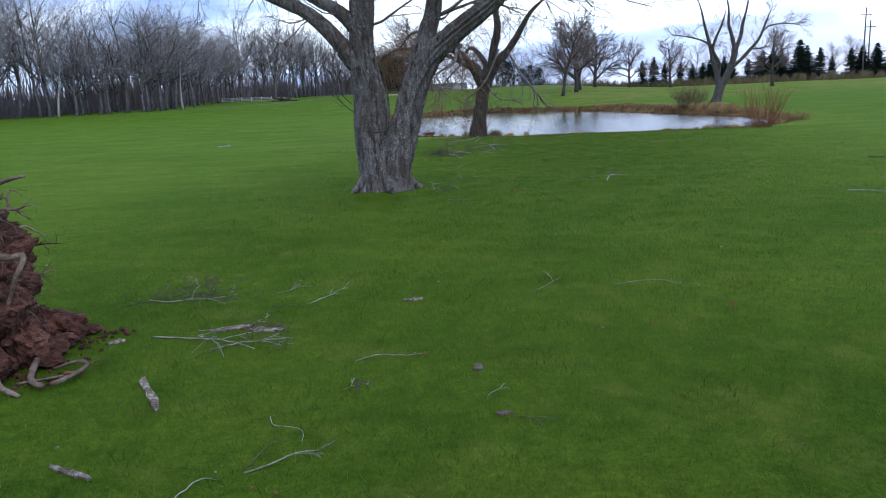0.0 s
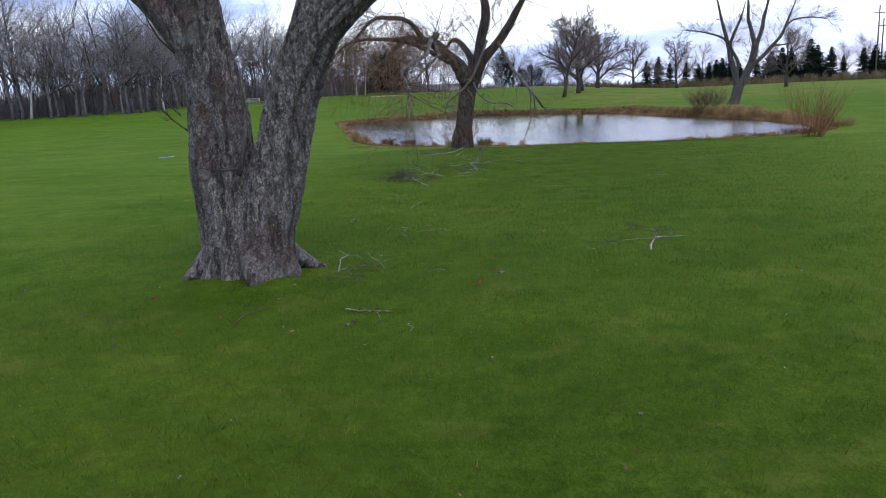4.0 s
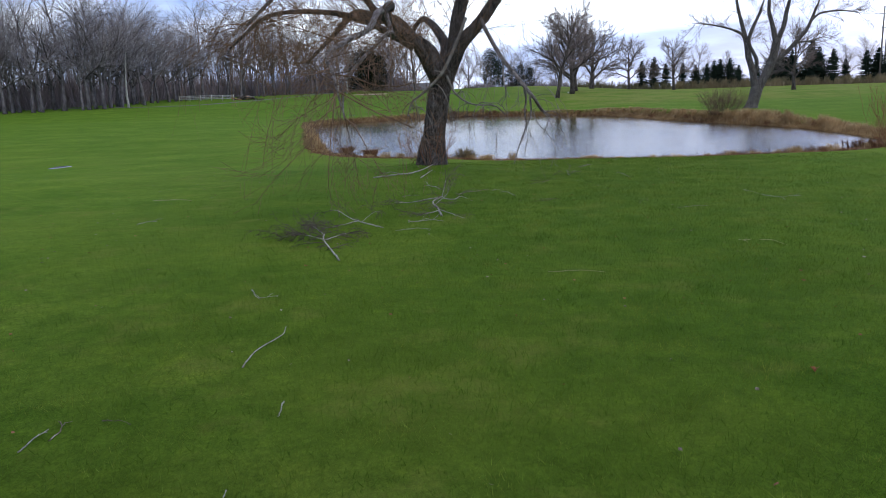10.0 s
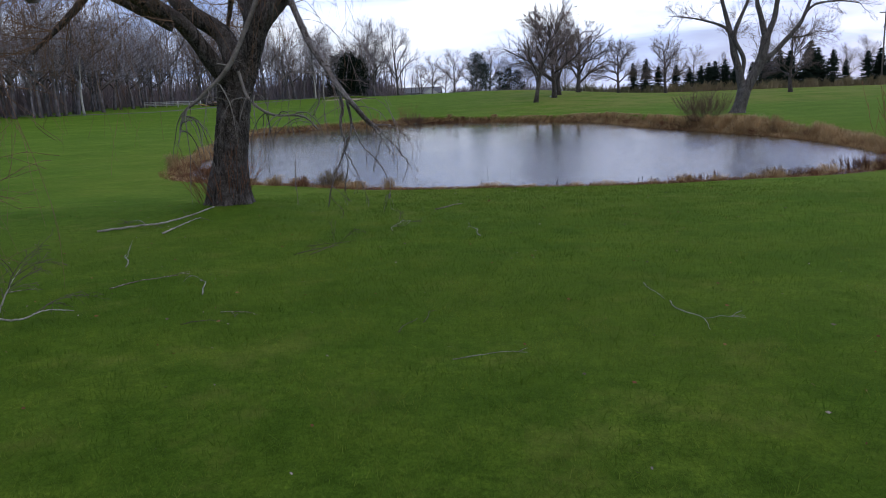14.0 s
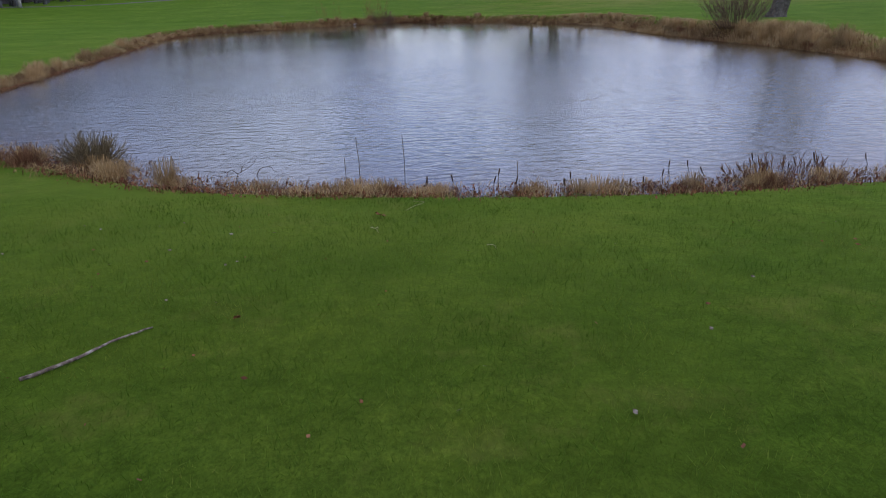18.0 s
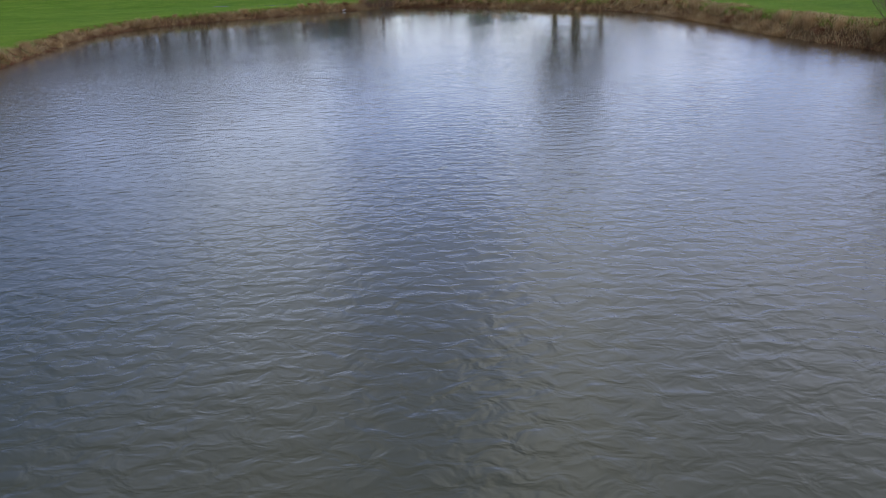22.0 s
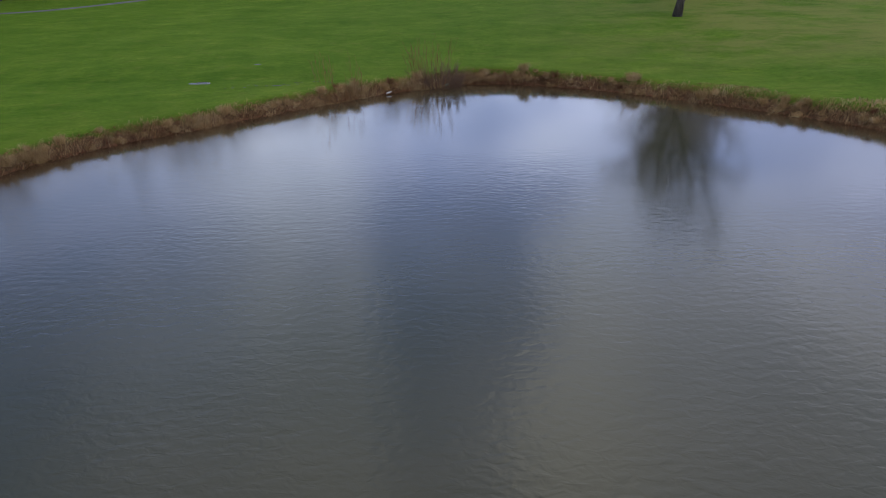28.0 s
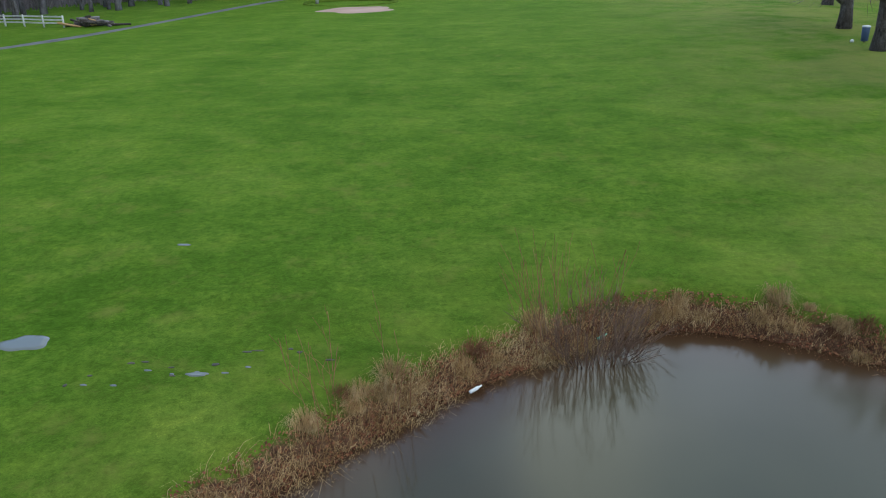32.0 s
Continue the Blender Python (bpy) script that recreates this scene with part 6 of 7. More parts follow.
shrub("willow_shrub", 13.2, 33.6, 81, 90, 1.75, 0.75, M["red_twig"], "fan-shaped leafless brown shrub at the pond's near corner", 0.3, 0.0065)
shrub("willow_shrub", 17.0, 60.8, 82, 190, 1.55, 1.0, M["brown_twig"], "upright leafless brown shrub among the bank's reeds", 0.75, 0.006, 5)
shrub("red_shrub", -1.35, 90.35, 83, 34, 2.0, 0.36, M["red_twig"], "reddish leafless shrub leaning over the far water's edge", 0.7, 0.0045, 2)
shrub("red_shrub", -0.9, 90.55, 90, 150, 1.0, 1.25, M["brown_twig"], "low spreading brown thicket hanging over the far water's edge", 0.8, 0.008, 5)
shrub("red_shrub", -4.6, 87.9, 84, 14, 1.3, 0.2, M["red_twig"], "a few thin reddish whips on the far bank", 0.9, 0.006)
shrub("willow_shrub", 17.9, 43.0, 85, 150, 0.6, 0.9, M["reed"], "low straw-coloured shrub at the pond's corner", 0.9, 0.012)
shrub("willow_shrub", 1.8, 38.75, 89, 170, 0.42, 1.45, M["scrub"], "round tan twiggy bush on the near bank", 0.12, 0.0035, 6)
shrub("willow_shrub", 10.3, 37.35, 88, 110, 0.24, 1.25, M["reed_rust"], "low dark brushy weeds on the near bank", 0.6, 0.004, 4)
shrub("willow_shrub", 12.4, 37.95, 86, 130, 0.27, 1.25, M["brown_twig"], "low dark brushy weeds on the near bank", 0.5, 0.004, 4)
shrub("willow_shrub", 14.9, 39.3, 87, 170, 0.34, 1.25, M["reed_rust"], "low dark brushy weeds on the near bank", 0.7, 0.005, 4)


def tuft(x, y, seed, h, label):
    rng = np.random.default_rng(seed)
    root = thing("reed_tuft", (x, y, WATER), label, "reeds", "reed tufts in the water")
    sh = Shape()
    for k in range(420):
        a, r = rng.uniform(0, 6.3), 0.22 * math.sqrt(rng.uniform())
        b = np.array([math.cos(a) * r, math.sin(a) * r, -0.1])
        o = rng.uniform(0.05, 0.5)
        sh.blade(b, b + (math.cos(a) * o * 0.4, math.sin(a) * o * 0.4, h * 0.6), b + (math.cos(a) * o, math.sin(a) * o, h * rng.uniform(0.1, 1.0)), 0.010)
    part("reed_blade", sh, M["reed_rust"], root, kind="stuff", flat=True)


tuft(-1.7, 41.3, 92, 0.5, "brown tuft of reeds standing in the shallow water")
tuft(-2.9, 43.0, 93, 0.5, "brown tuft of reeds standing in the shallow water")


def cattail(x, y, h, lean, seed, head=True):
    rng = np.random.default_rng(seed)
    root = thing("cattail", (x, y, max(gz(x, y), WATER - 0.05)), "dead cattail with a dark brown head at the water's edge" if head else "thin dead reed stalk standing in the water", "cattail", "cattails on the near bank")
    sh = Shape()
    top = np.array([lean * h, rng.normal(0, 0.04), h])
    sh.tube([(0, 0, -0.1), top * 0.5 + (0.01, 0, 0), top], [0.005, 0.004, 0.003], 5)
    part("stalk", sh, M["stick_dark"], root)
    if head:
        hd = Shape()
        ax = unit(top)
        hd.tube([top - ax * 0.02, top, top + ax * 0.035, top + ax * 0.06, top + ax * 0.07], [0.003, 0.007, 0.008, 0.007, 0.002], 8)
        part("seed_head", hd, M["cattail"], root)


for k in range(15):
    cattail(6.3 + 1.9 * rng.uniform() + (1.6 * rng.uniform() if k % 3 == 0 else 0), 36.95 + 0.4 * rng.uniform(), rng.uniform(0.07, 0.15), rng.normal(0, 0.16), 200 + k)
for k in range(7):
    cattail(8.9 + 3.2 * rng.uniform(), 37.45 + 0.5 * rng.uniform(), rng.uniform(0.08, 0.16), rng.normal(0, 0.25), 240 + k)
for x, y, h, l in ((5.62, 37.3, 0.58, -0.04), (5.45, 37.3, 0.36, 0.02), (6.12, 37.3, 0.60, -0.02), (7.35, 37.25, 0.30, 0.05)):
    cattail(x, y, h, l, 270, False)


def sunken_branch():
    at = (4.1, 37.7, WATER)
    w = thing("drowned_branch", at, "dark dead branch sticking out of the shallow water", "branch")
    rng = np.random.default_rng(95)
    sh = Shape()
    for c in ([(0, -0.3, -0.15), (0.05, -0.1, 0.12), (0.2, 0.1, 0.2), (0.42, 0.2, 0.34)], [(0.05, -0.1, 0.12), (-0.2, 0.1, 0.2), (-0.35, 0.2, 0.12)], [(0.5, 0.1, -0.1), (0.62, 0.2, 0.2), (0.9, 0.3, 0.24), (1.0, 0.35, 0.1)], [(0.1, 0, 0.14), (0.15, 0.1, 0.32), (0.3, 0.12, 0.4)]):
        sh.tube(curve_points(c, 10), np.linspace(0.013, 0.004, 10), 6)
        sprout(rng, (sh,), c[-1], np.subtract(c[-1], c[-2]), 0.3, 0.006, 0, 1, 0.25, 0.0, (3,), (0.4, 0.8), (0.4, 0.6), (4, 3), 0, 0.2, (4, 3), 0.003)
    w.matrix_basis = w.matrix_basis @ Matrix.Scale(0.40, 4)
    part("branch", sh, M["cattail"], w)


sunken_branch()

# ---- fallen wood and small things on the lawn ----
seed_no = 300


def stick(x0, y0, x1, y1, r=0.012, forks=1, tone="stick", brush=0, bow=0.06, lift=0.0):
    """A fallen stick or branch on the grass."""
    global seed_no
    seed_no += 1
    r *= 0.52
    rng = np.random.default_rng(seed_no)
    L = math.hypot(x1 - x0, y1 - y0)
    z = gz(x0, y0)
    words = {"stick": "pale grey", "stick_dark": "brown", "straw": "straw-coloured", "chip": "pale barkless"}[tone]
    kind = "small twiggy branch" if brush else ("forked stick" if forks > 1 else "thin stick")
    root = thing("fallen_branch" if brush or forks > 1 else "fallen_stick", (x0, y0, z), f"{words} {kind} lying on the grass", "stick", "storm-fallen sticks")
    end = np.array([x1 - x0, y1 - y0, gz(x1, y1) - z + lift])
    side = np.array([-end[1], end[0], 0])
    ctrl = [np.array([0, 0, r * 0.7]), end * 0.35 + side * np.clip(rng.normal(0, bow), -2 * bow, 2 * bow) + (0, 0, r + 0.01), end * 0.7 + side * np.clip(rng.normal(0, bow), -2 * bow, 2 * bow) + (0, 0, r + 0.015 + lift * 0.3), end + (0, 0, r * 0.7)]
    p = curve_points(ctrl, 14)
    p[1:-1] += rng.normal(0, 0.1 * r + 0.0015, (12, 3))
    sh = Shape()
    sh.tube(p, np.linspace(r, r * 0.45, 14), 7, lump=0.1, rng=rng)
    part("wood", sh, M[tone], root)
    for k in range(forks):
        sh = Shape()
        i = int(rng.uniform(4, 12))
        t = unit(p[i] - p[i - 1])
        d = unit(t + side / (L + 1e-6) * rng.choice([-1, 1]) * rng.uniform(0.5, 1.0) + (0, 0, rng.uniform(0.0, 0.25)))
        sprout(rng, (sh,), p[i], d, L * rng.uniform(0.25, 0.5), r * 0.55, 0, 1, 0.16, -0.03, (2,), (0.3, 0.7), (0.4, 0.6), (5, 4), 0.02, 0.3, (5, 4), 0.002)
        part("side_shoot", sh, M[tone], root)
    if brush:
        sh = Shape()
        for k in range(brush):
            i = int(rng.uniform(3, 13))
            d = unit(np.array([rng.normal(0, 1), rng.normal(0, 1), rng.uniform(0.05, 0.5)]))
            sprout(rng, (sh,), p[i], d, min(rng.uniform(0.15, 0.42), 0.45 * L), r * 0.22, 0, 2, 0.15, -0.05, (4, 3), (0.3, 0.7), (0.4, 0.6), (4, 3, 3), 0.04, 0.2, (4, 3, 3), 0.0018)
        part("twig", sh, M["stick_dark"], root, kind="stuff")


def bough(label, tone, limbs, brush=0, group="storm-fallen sticks"):
    """A fallen branch with bends and side limbs; limbs: (thickness, [(x, y, height over the grass), ...])."""
    global seed_no
    seed_no += 1
    rng = np.random.default_rng(seed_no)
    x0, y0, _ = limbs[0][1][0]
    z0 = gz(x0, y0)
    root = thing("fallen_branch", (x0, y0, z0), label, "branch", group)
    lines_ = []
    for k, (r, pts) in enumerate(limbs):
        r *= 0.58
        p = curve_points([(x - x0, y - y0, gz(x, y) - z0 + h + r * 0.6) for x, y, h in pts], 6 * len(pts))
        p[1:-1] += rng.normal(0, r * 0.16 + 0.001, (len(p) - 2, 3))
        sh = Shape()
        sh.tube(p, np.linspace(r, r * (0.55 if k == 0 else 0.3), len(p)), 7, lump=0.12, rng=rng)
        part("stem" if k == 0 else "side_limb", sh, M[tone], root)
        lines_.append(p)
    if brush:
        sh = Shape()
        for k in range(brush):
            p = lines_[int(rng.integers(0, len(lines_)))]
            i = int(rng.uniform(0.3, 1.0) * (len(p) - 1))
            d = unit(unit(p[i] - p[i - 1]) + np.array([rng.normal(0, 0.7), rng.normal(0, 0.7), rng.uniform(-0.05, 0.5)]))
            sprout(rng, (sh,), p[i], d, rng.uniform(0.12, 0.45), 0.0045, 0, 2, 0.15, -0.06, (4, 3), (0.3, 0.7), (0.4, 0.65), (4, 3, 3), 0.06, 0.2, (4, 3, 3), 0.0016)
        part("twig", sh, M["stick_dark"], root, kind="stuff")


bough("crooked grey branch heaped with twigs on the lawn", "stick", [
    (0.028, [(1.80, 24.55, 0.0), (1.72, 25.0, 0.04), (1.62, 25.4, 0.10), (1.74, 25.85, 0.12)]), (0.018, [(1.70, 25.80, 0.12), (1.42, 25.80, 0.08), (1.15, 25.95, 0.03), (0.95, 25.9, 0.05)]),
    (0.016, [(1.72, 25.75, 0.12), (1.92, 25.80, 0.08), (2.04, 26.0, 0.10), (2.14, 26.2, 0.04)]), (0.014, [(1.74, 25.85, 0.12), (1.78, 25.95, 0.30), (1.80, 26.1, 0.42)]),
    (0.010, [(1.66, 25.2, 0.08), (1.84, 25.4, 0.22), (1.86, 25.5, 0.34)]), (0.012, [(1.72, 25.0, 0.04), (1.95, 24.6, 0.02), (2.14, 24.28, 0.0)]), (0.010, [(1.72, 24.9, 0.03), (1.55, 24.7, 0.02), (1.42, 24.72, 0.0)])], 40)
bough("long grey branch with a spray of dark twigs on the lawn", "stick", [
    (0.020, [(0.86, 21.5, 0.0), (0.68, 22.0, 0.02), (0.48, 22.55, 0.05), (0.42, 22.9, 0.07)]), (0.012, [(0.48, 22.5, 0.05), (0.62, 22.9, 0.05), (0.72, 23.2, 0.03)]),
    (0.011, [(0.42, 22.85, 0.07), (0.20, 23.3, 0.10), (0.05, 23.8, 0.06)]), (0.010, [(0.46, 22.6, 0.05), (0.15, 22.8, 0.08), (-0.2, 22.9, 0.03)])], 70)
bough("thin forked grey branch lying on the lawn", "stick", [
    (0.013, [(1.05, 23.70, 0.0), (0.80, 23.85, 0.04), (0.55, 24.1, 0.08), (0.28, 24.6, 0.12), (0.1, 24.9, 0.10)]), (0.009, [(0.66, 23.98, 0.06), (0.45, 23.85, 0.03), (0.22, 23.75, 0.0)]), (0.008, [(0.72, 23.9, 0.05), (0.85, 24.2, 0.14), (0.92, 24.4, 0.12)])], 18)
bough("pale fallen limb at the foot of the weeping willow", "stick", [
    (0.030, [(-0.1, 30.9, 0.0), (0.35, 31.1, 0.03), (0.83, 31.38, 0.05), (1.18, 32.2, 0.10)]), (0.024, [(1.0, 30.6, 0.0), (1.12, 31.0, 0.05), (1.22, 31.5, 0.08)]), (0.014, [(0.5, 31.2, 0.04), (0.25, 31.5, 0.06), (0.0, 31.6, 0.02)])], 8)
bough("crooked little grey branch lying on the grass", "stick", [
    (0.014, [(0.64, 13.60, 0.0), (0.61, 13.85, 0.02), (0.57, 14.10, 0.03), (0.62, 14.26, 0.05)]), (0.008, [(0.61, 14.24, 0.05), (0.50, 14.40, 0.07), (0.40, 14.60, 0.05)]),
    (0.007, [(0.62, 14.24, 0.05), (0.70, 14.26, 0.05), (0.76, 14.24, 0.03)]), (0.006, [(0.63, 13.66, 0.01), (0.72, 13.62, 0.02), (0.80, 13.50, 0.0)]), (0.006, [(0.63, 13.66, 0.01), (0.74, 13.70, 0.03), (0.80, 13.74, 0.0)])], 5)
bough("forked grey twig lying on the grass", "stick", [
    (0.007, [(1.07, 13.80, 0.0), (0.98, 14.05, 0.02), (0.84, 14.35, 0.02), (0.74, 14.72, 0.0)]), (0.005, [(0.99, 14.0, 0.02), (1.04, 14.15, 0.03), (1.08, 14.36, 0.0)])])
bough("grey forked branch with fine twigs on the lawn", "stick", [
    (0.019, [(3.76, 14.40, 0.0), (3.80, 14.58, 0.04), (3.90, 14.78, 0.08), (4.02, 14.86, 0.06)]), (0.009, [(3.90, 14.78, 0.08), (4.10, 14.92, 0.06), (4.30, 15.15, 0.02)]),
    (0.007, [(3.88, 14.74, 0.08), (3.60, 14.80, 0.06), (3.36, 14.86, 0.02)]), (0.007, [(3.88, 14.76, 0.08), (3.92, 15.05, 0.12), (3.90, 15.40, 0.08)])], 7)
bough("barkless forked stick lying on the grass", "chip", [
    (0.016, [(0.93, 12.44, 0.0), (1.05, 12.34, 0.01), (1.14, 12.31, 0.02), (1.34, 12.34, 0.0)]), (0.009, [(1.20, 12.32, 0.01), (1.22, 12.24, 0.02), (1.28, 12.08, 0.0)])])
stick(-1.34, 6.63, -0.60, 6.45, 0.014, 3, "stick", 16)
stick(-0.98, 6.68, -1.08, 7.14, 0.008, 2, "stick", 6)
stick(-0.83, 5.56, 0.03, 5.24, 0.014, 3, "stick")
stick(-0.27, 5.24, 0.24, 5.47, 0.012, 3, "stick", 5)
stick(-0.55, 5.70, 0.10, 5.62, 0.010, 2, "chip", 4)
stick(0.13, 6.36, 0.32, 6.67, 0.010, 2, "stick")
stick(-0.17, 6.32, 0.22, 6.27, 0.006, 0, "stick_dark")
stick(-0.25, 6.75, 0.0, 6.95, 0.007, 1, "stick")
stick(1.97, 6.50, 2.26, 6.95, 0.007, 1, "stick")
stick(2.66, 6.64, 3.12, 6.76, 0.007, 1, "stick")
stick(0.77, 4.95, 1.19, 5.07, 0.007, 0, "stick")
stick(0.78, 4.45, 0.95, 4.52, 0.004, 2, "stick", 4)
stick(0.53, 3.48, 0.82, 3.70, 0.010, 2, "stick")
stick(0.30, 3.25, 0.40, 3.44, 0.008, 1, "stick")
stick(0.53, 3.54, 0.63, 3.81, 0.006, 1, "stick_dark")
stick(0.47, 4.10, 0.72, 3.78, 0.005, 0, "stick")
stick(1.77, 4.07, 1.98, 4.00, 0.006, 1, "stick_dark")
stick(1.61, 4.34, 1.74, 4.45, 0.005, 1, "stick")
stick(6.96, 12.02, 7.40, 11.58, 0.020, 1, "stick")
stick(9.84, 17.45, 10.27, 16.59, 0.022, 1, "stick_dark")
stick(0.57, 13.38, 0.97, 13.25, 0.012, 2, "stick_dark")
stick(0.13, 12.08, 0.30, 12.53, 0.009, 1, "stick_dark")
stick(1.51, 13.70, 1.66, 13.76, 0.008, 1, "stick")
stick(0.97, 15.96, 1.11, 15.61, 0.008, 0, "chip")
stick(1.50, 12.01, 1.52, 11.78, 0.006, 0, "stick")
stick(1.24, 23.44, 1.71, 23.47, 0.009, 1, "stick")
stick(0.95, 27.13, 1.25, 27.24, 0.011, 0, "chip")
stick(0.30, 20.24, 0.48, 19.89, 0.010, 2, "stick")
stick(0.85, 18.23, 0.91, 19.09, 0.010, 0, "stick", 0, 0.10)
stick(1.26, 17.68, 1.28, 17.47, 0.009, 0, "stick")
stick(0.11, 17.05, 0.11, 17.27, 0.008, 1, "stick")
stick(0.74, 16.31, 0.81, 16.55, 0.008, 0, "chip")
stick(0.91, 16.51, 1.06, 16.04, 0.008, 0, "stick")
stick(1.15, 16.16, 1.59, 16.15, 0.007, 1, "stick", 0, 0.2)
stick(1.26, 16.70, 1.30, 16.37, 0.006, 1, "stick")
stick(0.34, 17.43, 0.52, 17.38, 0.006, 0, "stick_dark")
stick(3.01, 20.87, 3.55, 20.82, 0.007, 0, "straw", 0, 0.03)
stick(-0.77, 16.58, -0.58, 16.70, 0.006, 0, "stick_dark")
stick(-3.78, 27.50, -2.96, 27.28, 0.010, 0, "straw", 0, 0.03)
stick(-2.70, 24.46, -2.53, 24.75, 0.010, 1, "stick")
stick(0.19, 17.18, 0.18, 17.42, 0.007, 1, "chip")
stick(1.35, 24.10, 1.84, 24.10, 0.014, 2, "stick")
stick(3.15, 25.89, 3.47, 25.97, 0.008, 0, "stick_dark")
stick(3.34, 28.71, 3.76, 29.20, 0.010, 1, "stick_dark")
stick(4.29, 30.17, 4.31, 31.04, 0.010, 2, "stick", 3)
stick(4.74, 32.30, 5.14, 32.92, 0.021, 0, "chip", 0, 0.03)
stick(6.91, 26.97, 6.96, 26.41, 0.008, 0, "stick")
stick(6.99, 26.35, 7.07, 25.54, 0.009, 1, "stick", 0, 0.2)
stick(5.28, 22.29, 5.31, 22.06, 0.006, 1, "straw")
stick(5.50, 22.27, 5.67, 21.90, 0.005, 0, "straw")
stick(4.87, 25.64, 4.98, 26.01, 0.006, 0, "stick_dark")
stick(1.94, 27.19, 2.38, 27.75, 0.012, 1, "chip")
stick(5.29, 25.01, 5.78, 25.13, 0.007, 1, "stick")
stick(5.03, 25.89, 5.11, 26.24, 0.006, 0, "stick_dark")
stick(1.58, 28.28, 1.20, 29.08, 0.016, 1, "stick")
stick(2.96, 26.87, 2.71, 27.48, 0.012, 1, "stick")
stick(3.34, 26.26, 3.68, 26.15, 0.008, 1, "chip")
stick(3.53, 28.67, 3.92, 29.47, 0.009, 2, "stick_dark", 3)
stick(5.46, 29.63, 5.39, 30.22, 0.014, 1, "stick")
stick(6.29, 35.70, 6.32, 36.10, 0.005, 0, "straw", 0, 0.2)
stick(6.06, 35.07, 6.15, 34.90, 0.006, 1, "straw")
stick(7.02, 34.54, 7.09, 34.42, 0.007, 0, "straw")


def slab(x, y, length, width, turn, mat="chip", label="pale slab of fallen bark lying on the grass", name="bark_slab"):
    """A curled piece of bark."""
    global seed_no
    seed_no += 1
    rng = np.random.default_rng(seed_no)
    sh = Shape()
    n, m = 9, 5
    top, bot = [], []
    for i in range(n):
        for j in range(m):
            u, v = i / (n - 1) - 0.5, j / (m - 1) - 0.5
            taper = 1 - 0.45 * abs(2 * u) ** 3 + rng.uniform(-0.32, 0.25)
            q = (u * length + rng.uniform(-0.05, 0.05) * length * (1 if i in (0, n - 1) else 0.2), v * width * taper + 0.25 * width * math.sin(5 * u), 0.01 + width * 0.25 * (0.25 - v * v) + rng.uniform(0, 0.006))
            top.append(q)
            bot.append((q[0], q[1], q[2] - 0.012))
    f = []
    for i in range(n - 1):
        for j in range(m - 1):
            a = i * m + j
            f.append((a, a + m, a + m + 1, a + 1))
            f.append((n * m + a + 1, n * m + a + m + 1, n * m + a + m, n * m + a))
    rim = [i * m for i in range(n)] + [(n - 1) * m + j for j in range(1, m)] + [i * m + m - 1 for i in range(n - 2, -1, -1)] + [j for j in range(m - 2, 0, -1)]
    for a, b in zip(rim, rim[1:] + rim[:1]):
        f.append((a, b, n * m + b, n * m + a))
    sh.add(top + bot, f)
    ob = part(name, sh, M[mat], None, flat=True)
    ob.matrix_basis = pose(x, y, gz(x, y), rng.uniform(-6, 6), rng.uniform(-4, 4), turn)
    tagged(ob, label, "bark", "fallen bark")


slab(-0.35, 4.46, 0.62, 0.05, -60)
slab(-0.28, 3.50, 0.30, 0.032, -30)
slab(1.00, 6.37, 0.16, 0.06, 5)
slab(-0.30, 5.72, 0.30, 0.08, 10)
slab(-0.02, 5.66, 0.26, 0.07, -12)
slab(-1.05, 5.45, 0.12, 0.06, 20)
slab(2.20, 13.60, 0.07, 0.03, 15)
slab(2.75, 15.9, 0.09, 0.05, 40)
slab(1.55, 4.78, 0.10, 0.06, 60, "stick_dark", "small brown piece of bark on the grass")
slab(1.70, 4.10, 0.09, 0.04, 10, "stick_dark", "small brown wood chip on the grass", "wood_chip")
for k in range(18):
    x, y = 0.2 + 1.6 * rng.normal(), 13.0 + 0.8 * rng.normal()
    if math.hypot(x + 0.1, y - 13.5) > 0.75:
        slab(x, y, rng.uniform(0.02, 0.07), rng.uniform(0.008, 0.02), rng.uniform(0, 180), "chip" if k % 3 else "leaf", "small flake of fallen bark by the willow")


